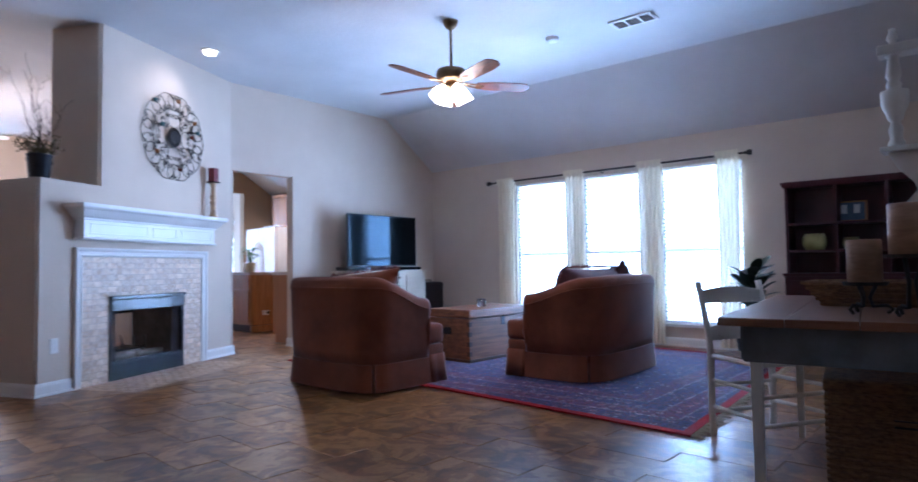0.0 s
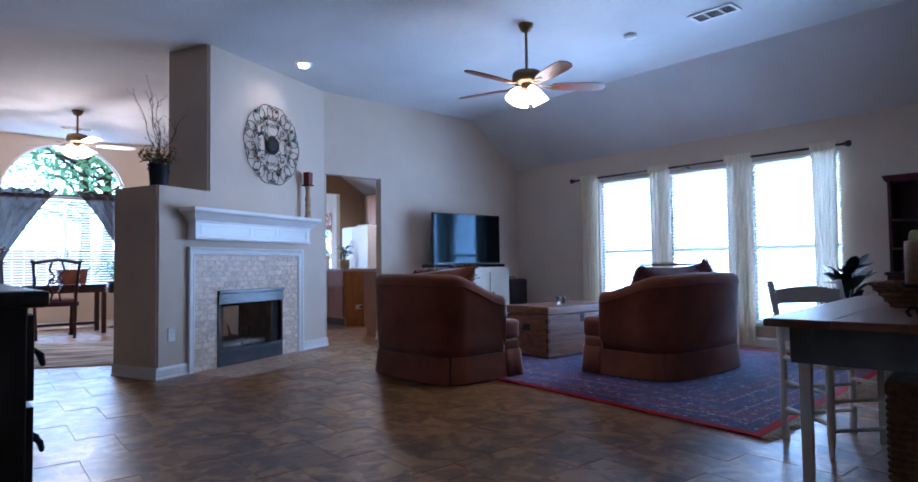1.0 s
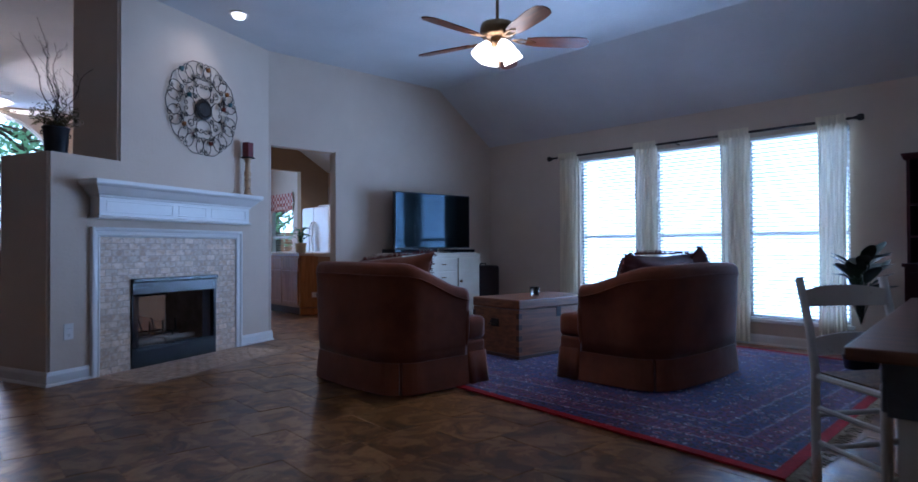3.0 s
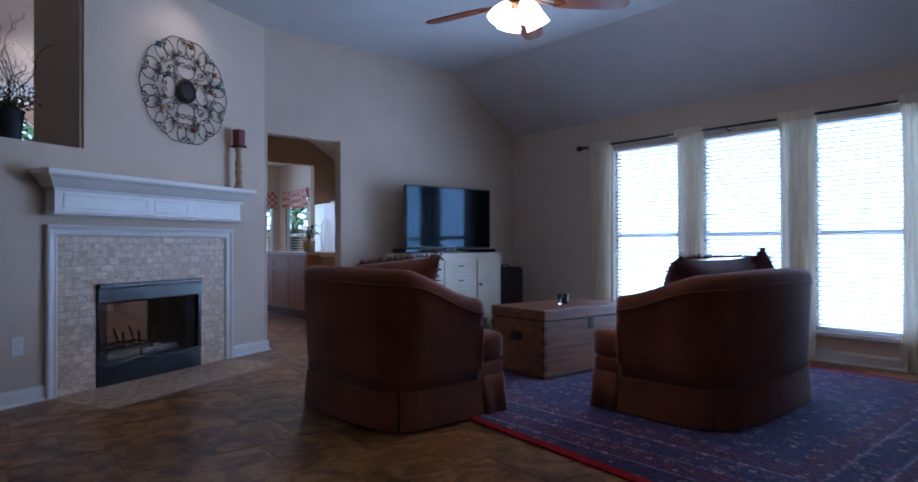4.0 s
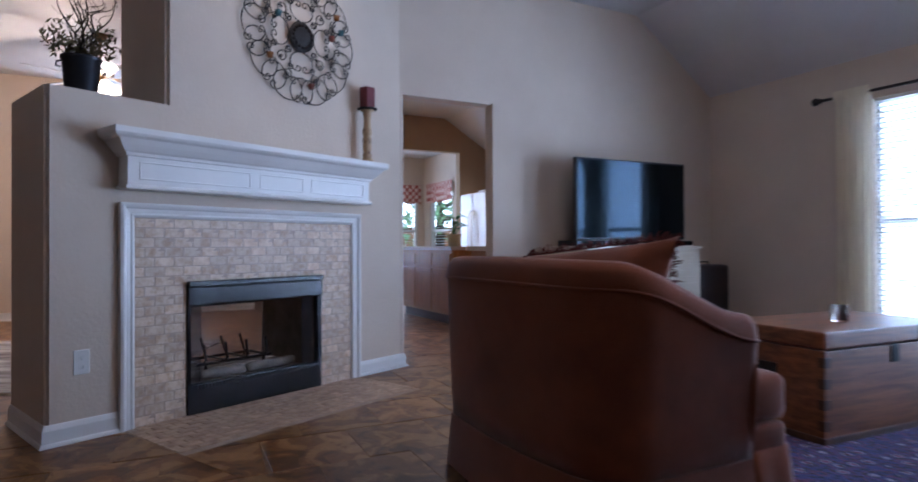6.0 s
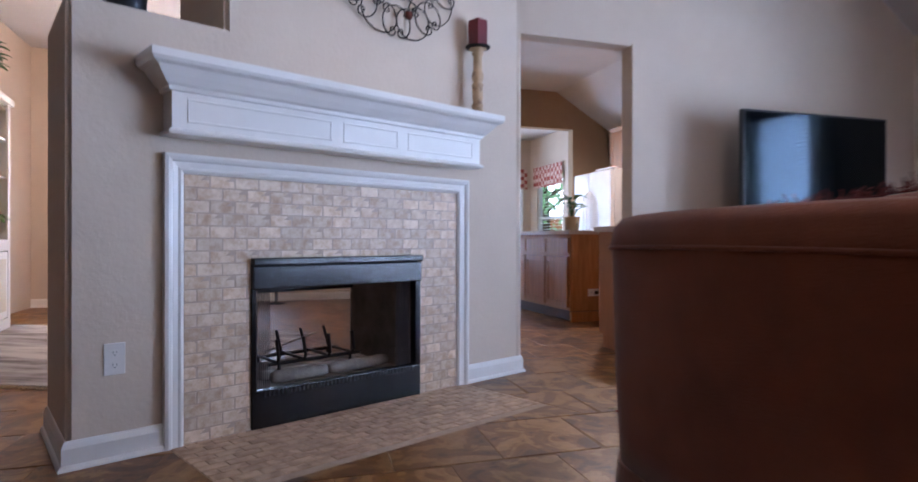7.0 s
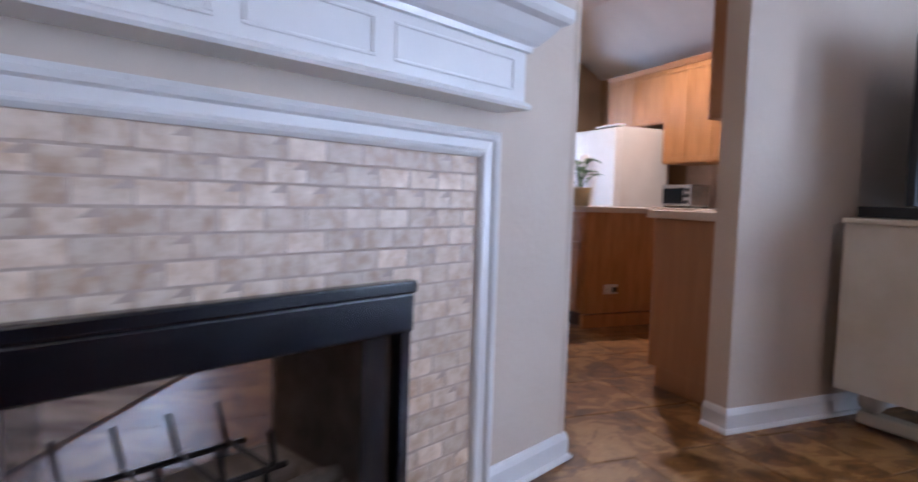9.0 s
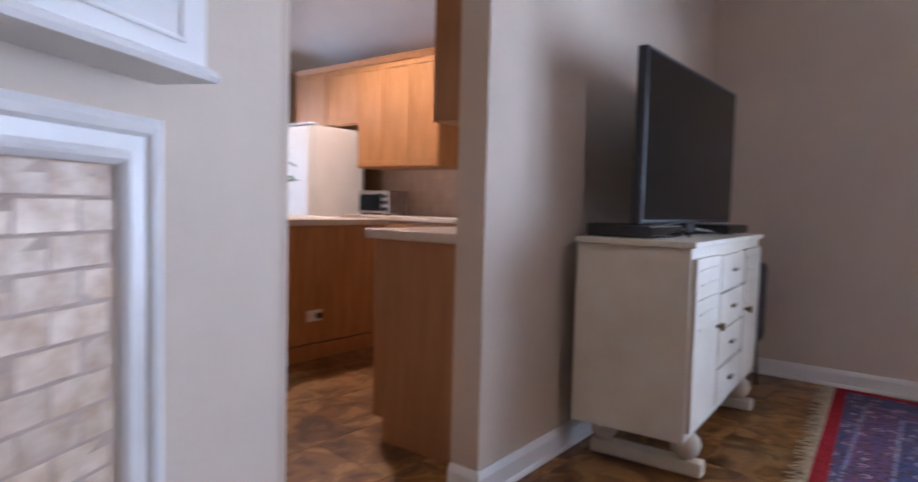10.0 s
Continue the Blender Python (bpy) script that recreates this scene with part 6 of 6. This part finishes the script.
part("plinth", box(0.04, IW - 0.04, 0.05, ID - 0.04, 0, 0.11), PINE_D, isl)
part("end_panel", box(IW, IW + 0.012, 0.01, ID - 0.01, 0.11, 0.86, 0.002), OAK, isl)
part("end_plinth", box(IW - 0.04, IW + 0.002, 0.01, ID - 0.01, 0, 0.10, 0.004), OAK, isl)
for k in range(3):
    x0 = 0.04 + k * 0.50
    part("drawer", box(x0, x0 + 0.47, -0.018, 0, 0.68, 0.82, 0.004), OAK, isl)
    cabinet_door(isl, pose(x0, 0, 0.14), 0.47, 0.50)
ict = thing("island_counter", pose(ISX0, ISY0, 0.86), "pale laminate island counter", "worktop")
part("slab", box(-0.03, IW + 0.03, -0.03, ID + 0.03, 0, 0.04, 0.006), LAMINATE, ict)
o2 = outlet(Matrix(((0, -1, 0, ISX1 + 0.012), (0, 0, 1, 5.41), (-1, 0, 0, 0.288), (0, 0, 0, 1))), "white power outlet with a dark plug in the island")
plug = part("plug", box(-0.018, 0.018, -0.035, -0.009, 0.006, 0.041, 0.006), PLASTIC, o2, "dark plug")
leafy("island_plant", pose(-8.52, 5.43, 0.90), "green leafy houseplant in a cream ribbed pot", [(0, 0), (0.072, 0), (0.088, 0.14), (0.095, 0.15), (0.080, 0.15), (0, 0.13)], POTC, LEAF, 22, 0.19, 0.24, 0.032, 0.14, 5, 0.9, 0.5)

fr = thing("refrigerator", pose(-10.50, 6.55, 0), "white side-by-side refrigerator with curved handles", "refrigerator")
part("body", box(0, 0.95, 0.06, 0.70, 0.02, 1.725, 0.008), FRIDGE, fr)
for x0, x1 in ((0.004, 0.40), (0.408, 0.946)):
    d = part("door", box(x0, x1, 0.0, 0.056, 0.06, 1.71, 0.012), FRIDGE, fr)
    hx = x1 - 0.04 if x0 < 0.2 else x0 + 0.04
    part("handle", tube([(hx, 0.0, 0.75), (hx, -0.05, 0.85), (hx, -0.06, 1.1), (hx, -0.05, 1.35), (hx, 0.0, 1.45)], 0.014, 8), FRIDGE, d, smooth=True)
part("hinge_cover", box(0.55, 0.95, 0.01, 0.10, 1.725, 1.745, 0.006), FRIDGE, fr)
part("base_grille", box(0.02, 0.93, 0.03, 0.10, 0.0, 0.06), PLASTIC, fr)

run = thing("wall_base_cabinets", pose(-9.50, 6.92, 0), "honey oak base cabinets along the kitchen wall", "cabinet")
part("carcass", box(0, 2.1, 0, 0.57, 0.10, 0.86), OAK, run)
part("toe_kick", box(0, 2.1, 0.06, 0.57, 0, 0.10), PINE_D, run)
for k in range(4):
    cabinet_door(run, pose(0.02 + 0.5 * k, 0, 0.13), 0.46, 0.52)
    part("drawer", box(0.02 + 0.5 * k, 0.48 + 0.5 * k, -0.018, 0, 0.68, 0.83, 0.004), OAK, run)
wct = thing("wall_counter", pose(-9.50, 6.92, 0.86), "pale laminate counter along the kitchen wall", "worktop")
part("slab", box(0, 2.1, -0.03, 0.575, 0, 0.04, 0.006), LAMINATE, wct)
SPLASH = mat("pale_glazed_tile", srgb("dccdc2"), srgb("d0bfb2"), 0.25, 6, bump=0.05, rand=0.04)
splash = structure("backsplash", box(-9.53, TV_X - 0.12, KIT_Y - 0.012, KIT_Y, 0.90, 1.38), LAMINATE, "pale tiled backsplash", "backsplash")
for row in range(4):
    for k in range(12):
        ob = part("tile", box(-9.52 + 0.12 * k, -9.405 + 0.12 * k, KIT_Y - 0.018, KIT_Y - 0.012, 0.905 + 0.118 * row, 1.018 + 0.118 * row, 0.002, seg=1), SPLASH, splash)
wc1 = thing("upper_cabinet", pose(-10.50, 7.16, 1.79), "short honey oak wall cabinet above the refrigerator", "cabinet", "kitchen wall cabinets")
part("carcass", box(0, 1.0, 0, 0.335, 0, 0.56, 0.003), OAK, wc1)
for k in range(2):
    cabinet_door(wc1, pose(0.01 + 0.49 * k, 0, 0.01), 0.47, 0.55)
part("crown", sweep([(0, 0.56), (0.01, 0.56), (0.05, 0.61), (0, 0.61)], [(0, 0), (1.0, 0)]), OAK, wc1)
wc2 = thing("upper_cabinet", pose(-9.49, 7.12, 1.352), "tall honey oak wall cabinets above the counter", "cabinet", "kitchen wall cabinets")
part("carcass", box(0, 1.045, 0, 0.375, 0, 0.99, 0.003), OAK, wc2)
for k in range(3):
    cabinet_door(wc2, pose(0.01 + 0.345 * k, 0, 0.01), 0.335, 0.97)
part("crown", sweep([(0, 0.99), (0.01, 0.99), (0.05, 1.04), (0, 1.04)], [(0, 0), (1.045, 0)]), OAK, wc2)
oven = thing("toaster_oven", pose(-9.20, 7.05, 0.90), "silver toaster oven with a dark glass door and black knobs", "toaster oven")
part("case", box(-0.20, 0.20, 0, 0.26, 0.015, 0.235, 0.012), CHROME, oven)
part("door", box(-0.185, 0.095, -0.008, 0, 0.04, 0.20, 0.004), SCREEN, oven, "dark glass door")
part("door_handle", tube([(-0.16, -0.03, 0.20), (0.07, -0.03, 0.20)], 0.008), CHROME, oven)
for z in (0.06, 0.12, 0.18):
    part("knob", lathe([(0.02, 0), (0.02, 0.01), (0.014, 0.02), (0, 0.02)], 12), PLASTIC, oven).matrix_local = pose(0.145, -0.001, z, 90)
for x in (-0.17, 0.17):
    for y in (0.03, 0.23):
        part("foot", lathe([(0.012, 0), (0.012, 0.016)], 8, at=(x, y, 0)), PLASTIC, oven)
kd = thing("downlight", pose(-8.87, 6.10, CEIL_Z), "round recessed kitchen downlight, lit", "downlight")
part("ring", lathe([(0.085, 0), (0.085, -0.008), (0.065, -0.012), (0.060, 0)], 24), TRIM, kd, smooth=True)
part("lens", lathe([(0.058, 0), (0.05, -0.01), (0, -0.012)], 20), DOWNGLOW, kd, smooth=True)
kspot = new("kitchen_beam", bpy.data.lights.new("kitchen_beam", "SPOT"))
kspot.data.energy, kspot.data.spot_size, kspot.data.spot_blend, kspot.data.color, kspot.data.shadow_soft_size = 290, radians(150), 0.6, (1, 0.86, 0.68), 0.06
kspot.matrix_world = look((-8.87, 6.10, CEIL_Z - 0.03), (-8.87, 6.0, 0))

# breakfast nook
NX, NY = -13.9, 7.45
bm = bmesh.new()
box(NX - 0.12, NX, 3.62, 4.30, 0, 2.9, bm=bm), box(NX - 0.12, NX, 5.70, 6.30, 0, 2.9, bm=bm), box(NX - 0.12, NX, 7.30, NY + 0.12, 0, 2.9, bm=bm)
for a, b in ((4.30, 5.70), (6.30, 7.30)):
    box(NX - 0.12, NX, a, b, 0, 0.35, bm=bm), box(NX - 0.12, NX, a, b, 2.10, 2.9, bm=bm)
structure("wall_nook_west", bm, WALL, "pale breakfast nook wall with windows")
bm = bmesh.new()
box(NX, -13.60, NY, NY + 0.12, 0, 2.9, bm=bm), box(-12.55, WEST_X - 0.14, NY, NY + 0.12, 0, 2.9, bm=bm)
box(-13.60, -12.55, NY, NY + 0.12, 0, 0.35, bm=bm), box(-13.60, -12.55, NY, NY + 0.12, 2.10, 2.9, bm=bm)
structure("wall_nook_north", bm, WALL, "pale breakfast nook wall with a window")
structure("wall_nook_south", box(NX - 0.12, WEST_X - 0.14, 3.50, 3.62, 0, 2.9), WALL, "pale breakfast nook wall")
structure("ceiling_nook", box(NX - 0.12, WEST_X - 0.14, 3.5, NY + 0.12, 2.78, 2.9), CEIL, "white breakfast nook ceiling", "ceiling")


def nook_window(name, m, w):
    t = thing(name, m, "white window with blinds and a red gingham valance", "window", kind="structure")
    for nm, b in (("jamb", (0, 0.04, 0.03, 0.10, 0, 1.75)), ("jamb", (w - 0.04, w, 0.03, 0.10, 0, 1.75)), ("head", (0.04, w - 0.04, 0.03, 0.10, 1.71, 1.75)), ("bottom_rail", (0.04, w - 0.04, 0.03, 0.10, 0, 0.05)), ("meeting_rail", (0.04, w - 0.04, 0.05, 0.09, 0.85, 0.90))):
        part(nm, box(*b), TRIM, t)
    f = None
    for i in range(30):
        if f is None:
            f = part("slat", box(0.01, w - 0.01, -0.02, 0.02, -0.001, 0.001), BLIND, t)
        ob = f if i == 0 else new("slat", f.data)
        ob.parent = t
        ob.matrix_local = pose(0, 0.015, 0.04 + i * 0.056, 12)
    bm, n = bmesh.new(), 50
    rows = [[bm.verts.new((-0.06 + (w + 0.12) * i / n, -0.05 + 0.016 * math.sin(i * 0.9) * (1.2 - j * 0.25), 1.45 + 0.10 * j + (0.012 * math.sin(i * 0.45) if j == 0 else 0))) for i in range(n + 1)] for j in range(5)]
    for a, b in zip(rows, rows[1:]):
        for i in range(n):
            bm.faces.new((a[i], a[i + 1], b[i + 1], b[i]))
    part("valance", bm, GINGHAM, t, "red and cream gingham valance", smooth=True)
    return t


nook_window("window_5", pose(NX, 6.30, 0.35, 0, 0, 90), 1.0)
nook_window("window_6", pose(-13.60, NY, 0.35), 1.05)
nt_ = thing("breakfast_table", pose(-12.6, 5.75, 0), "honey oak breakfast table with turned legs", "table")
part("top", box(-0.5, 0.5, -0.6, 0.6, 0.71, 0.74, 0.006), OAK, nt_)
part("apron", box(-0.43, 0.43, -0.53, 0.53, 0.62, 0.71), OAK, nt_)
for x in (-0.43, 0.43):
    for y in (-0.53, 0.53):
        part("leg", lathe([(0.02, 0), (0.03, 0.1), (0.024, 0.3), (0.036, 0.35), (0.03, 0.5), (0.035, 0.62)], 12, at=(x, y, 0)), OAK, nt_, smooth=True)

# ---- trees beyond the windows ----
def tree(m, h, crown_r, seed, label, low=0.16):
    t = thing("tree", m, label, "tree", "trees in the garden")
    rnd = random.Random(seed)
    part("trunk", tube([(0, 0, -0.25), (0.06, 0.03, h * 0.25), (-0.05, 0.06, h * 0.5), (0.04, 0, h * 0.78)], 0.17, 9, None, 0.05), BARK, t, smooth=True)
    bm = bmesh.new()
    leaves = bmesh.new()
    for k in range(22):
        a, z = k * 2.4 + rnd.uniform(-0.4, 0.4), h * rnd.uniform(low, 0.75)
        l = crown_r * rnd.uniform(0.5, 1.0)
        p0 = Vector((0, 0, z))
        p1 = p0 + Vector((l * math.cos(a), l * math.sin(a), l * rnd.uniform(0.1, 0.7)))
        tube([p0, (p0 + p1) / 2 + Vector((0, 0, 0.1)), p1], 0.045, 5, bm, 0.01)
        for q in range(48):
            c = p0.lerp(p1, rnd.uniform(0.35, 1.1)) + Vector((rnd.gauss(0, 0.38), rnd.gauss(0, 0.38), rnd.gauss(0, 0.3)))
            d = Vector((rnd.uniform(-1, 1), rnd.uniform(-1, 1), rnd.uniform(-1, 0.4))).normalized() * rnd.uniform(0.07, 0.13)
            s = d.cross(Vector((rnd.uniform(-1, 1), rnd.uniform(-1, 1), 1))).normalized() * 0.05
            leaves.faces.new([leaves.verts.new(v) for v in (c - d, c + s, c + d, c - s)])
    part("branchwork", bm, BARK, t)
    part("crown", leaves, TREE, t, "loose green foliage")


for i, (x, y, h, r) in enumerate(((-17.0, 0.4, 6.0, 2.4), (-19.0, 4.0, 7.0, 2.8), (-17.5, 3.2, 5.0, 2.0), (-20.0, -3.0, 7.0, 2.8), (-17.5, 7.6, 4.6, 2.2), (-18.5, 10.0, 5.0, 2.2), (-17.0, 12.0, 5.0, 2.2), (-15.5, 10.5, 4.0, 1.6))):
    tree(pose(x, y, 0), h, r, 40 + i, "leafy green garden tree seen through the window", 0.40 if i < 4 else 0.14)
fence = thing("garden_fence", pose(-22.5, -8, -0.2), "weathered wooden garden fence", "fence")
for k in range(70):
    part("board", box(-0.012, 0.012, 0.30 * k, 0.30 * k + 0.285, 0, 1.8), OAK_END, fence)
for z in (0.4, 1.4):
    part("rail", box(0.012, 0.05, 0, 21, z, z + 0.09), OAK_END, fence)

# ---- bricks of the surround and the hearth ----
rnd = random.Random(5)
PITCH, ROWH, BT = 0.1028, 0.0505, 0.0042


def brick_mesh(w, h, seed, material=None):
    """A tumbled tile: soft uneven edges; its face to -y."""
    r = random.Random(seed)
    bm = bmesh.new()
    j = lambda a: a + r.uniform(-0.0008, 0.0008)
    back = [bm.verts.new(v) for v in ((0, 0, 0), (w, 0, 0), (w, 0, h), (0, 0, h))]
    mid = [bm.verts.new((j(x), -BT * 0.6, j(z))) for x, z in ((0, 0), (w, 0), (w, h), (0, h))]
    e = 0.002
    face = [bm.verts.new((j(x), -BT + r.uniform(-0.0006, 0.0006), j(z))) for x, z in ((e, e), (w - e, e), (w - e, h - e), (e, h - e))]
    for a, b in ((back, mid), (mid, face)):
        for k in range(4):
            bm.faces.new((a[k], a[(k + 1) % 4], b[(k + 1) % 4], b[k]))
    bm.faces.new(face)
    bmesh.ops.recalc_face_normals(bm, faces=bm.faces)
    me = bpy.data.meshes.new("brick")
    bm.to_mesh(me)
    bm.free()
    me.materials.append(material or BRICK)
    return me


cache = {}


def lay(parent, x0, x1, z, h, m=None):
    w = x1 - x0 - 0.003
    if w < 0.012:
        return
    key = (round(w, 3), round(h, 3), rnd.randrange(4))
    if key not in cache:
        cache[key] = brick_mesh(w, h - 0.003, hash(key) % 999)
    ob = new("brick", cache[key])
    ob.parent = parent
    ob.matrix_local = (m or Matrix()) @ pose(x0 + 0.0015, -0.0022, z + 0.0015)


X0, X1, ZT = T0 + TF, T1 - TF, TZ - TF
nrow = int(round(ZT / ROWH))
rh = ZT / nrow
for r_ in range(nrow):
    z = r_ * rh
    spans = [(X0, X1)] if z + rh * 0.5 > FBZ else [(X0, FB0), (FB1, X1)]
    h = rh
    for a, b in spans:
        x = X0 - (PITCH / 2 if r_ % 2 else 0.0)
        while x < b:
            lay(surround, max(x, a), min(x + PITCH, b), z, h)
            x += PITCH

hearth = structure("hearth", prism([fire_xy(T0 + 0.02, -0.6), fire_xy(T1 - 0.01, -0.6), fire_xy(T1 - 0.01, -0.017), fire_xy(T0 + 0.02, -0.017)], -0.004, -0.0022), MORTAR, "small travertine brick tiles set flush in the floor", "hearth")
for r_ in range(11):
    y = r_ * 0.0530
    x = T0 + 0.02 - (PITCH / 2 if r_ % 2 else 0)
    while x < T1 - 0.01:
        a, b = max(x, T0 + 0.02), min(x + PITCH, T1 - 0.01)
        w = b - a - 0.004
        if w > 0.02:
            key = ("h", round(w, 3), rnd.randrange(4))
            if key not in cache:
                cache[key] = brick_mesh(w, 0.049, hash(key[1:]) % 997, HEARTHT)
            ob = new("brick", cache[key])
            ob.parent = hearth
            ob.matrix_local = FIRE @ pose(a + 0.002, -0.6 + y + 0.0510, -0.0036) @ pose(0, 0, 0, -90)
        x += PITCH


# ---- floor tiles ----
TX, TY = 0.432, 0.409
RU, RV = Vector((math.cos(radians(-5.0)), math.sin(radians(-5.0)), 0)), Vector((math.cos(radians(89.5)), math.sin(radians(89.5)), 0))
FM = Matrix(((RU.x, RV.x, 0, -0.925), (RU.y, RV.y, 0, 3.19), (0, 0, 1, 0), (0, 0, 0, 1)))
HI = FIRE.inverted()
HEARTH = (T0 + 0.018, T1 - 0.008, -0.602, 0.10)


def tile_shape(bm, poly, m=None, top=0.0):
    """One tile on a plan outline, its top edge eased."""
    m = m or Matrix()
    cx, cy = sum(p[0] for p in poly) / len(poly), sum(p[1] for p in poly) / len(poly)

    def ring(z, e):
        out = []
        for x, y in poly:
            d = math.hypot(x - cx, y - cy) or 1.0
            out.append(bm.verts.new(m @ Vector((x - (x - cx) / d * e, y - (y - cy) / d * e, z))))
        return out
    rings = [ring(-0.010, 0), ring(top - 0.0008, 0), ring(top, 0.0025)]
    n = len(poly)
    for p, q in zip(rings, rings[1:]):
        for k in range(n):
            bm.faces.new((p[k], p[(k + 1) % n], q[(k + 1) % n], q[k]))
    bm.faces.new(rings[-1])


def cut(poly, axis, limit, keep_low):
    """The part of a plan outline on one side of a line."""
    out = []
    for k in range(len(poly)):
        a, b = poly[k - 1], poly[k]
        ina, inb = (a[axis] <= limit) == keep_low, (b[axis] <= limit) == keep_low
        if ina != inb:
            u = (limit - a[axis]) / (b[axis] - a[axis])
            out.append((a[0] + (b[0] - a[0]) * u, a[1] + (b[1] - a[1]) * u))
        if inb:
            out.append(b)
    return out


def tile_mesh(poly):
    bm = bmesh.new()
    tile_shape(bm, poly)
    me = bpy.data.meshes.new("tile")
    bm.to_mesh(me)
    bm.free()
    me.materials.append(TILE)
    return me


WHOLE = [(0.0, 0.0), (TX - 0.003, 0.0), (TX - 0.003, TY - 0.003), (0.0, TY - 0.003)]
tile_me = tile_mesh(WHOLE)
far = bmesh.new()
count = 0
for i in range(-36, 12):
    for j in range(-24, 24):
        y = j * TY + (TY / 2 if i % 2 else 0)
        c = FM @ Vector((i * TX + TX / 2, y + TY / 2, 0))
        if not (WEST_X - 2.9 < c.x < EAST_X + 0.1 and SOUTH_Y - 0.1 < c.y < KIT_Y + 0.1):
            continue
        m = FM @ pose(i * TX + 0.0015, y + 0.0015, rnd.uniform(-0.0008, 0.0) - 0.0005)
        loc = [tuple((HI @ (m @ Vector((a, b, 0)))).xy) for a, b in WHOLE]
        x0, x1, y0, y1 = HEARTH
        if max(p[0] for p in loc) > x0 and min(p[0] for p in loc) < x1 and max(p[1] for p in loc) > y0 and min(p[1] for p in loc) < y1:
            # tiles that meet the hearth are sawn along its edges
            mid = cut(cut(loc, 0, x0, False), 0, x1, True)
            for piece in (cut(loc, 0, x0, True), cut(loc, 0, x1, False), cut(mid, 1, y0, True)):
                if len(piece) > 2 and max(p[0] for p in piece) - min(p[0] for p in piece) > 0.01 and max(p[1] for p in piece) - min(p[1] for p in piece) > 0.01:
                    ob = new("tile", tile_mesh(piece))
                    ob.parent = floor
                    ob.matrix_local = FIRE @ pose(0, 0, -0.0006)
            continue
        near = -6.6 < c.x < -0.1 and 0.2 < c.y < 4.9
        if near and count < 270:
            ob = new("tile", tile_me)
            ob.parent = floor
            ob.matrix_local = m
            count += 1
        else:
            tile_shape(far, WHOLE, m)
rest = part("far_tiles", far, TILE, floor)
tagged(rest, kind="stuff")
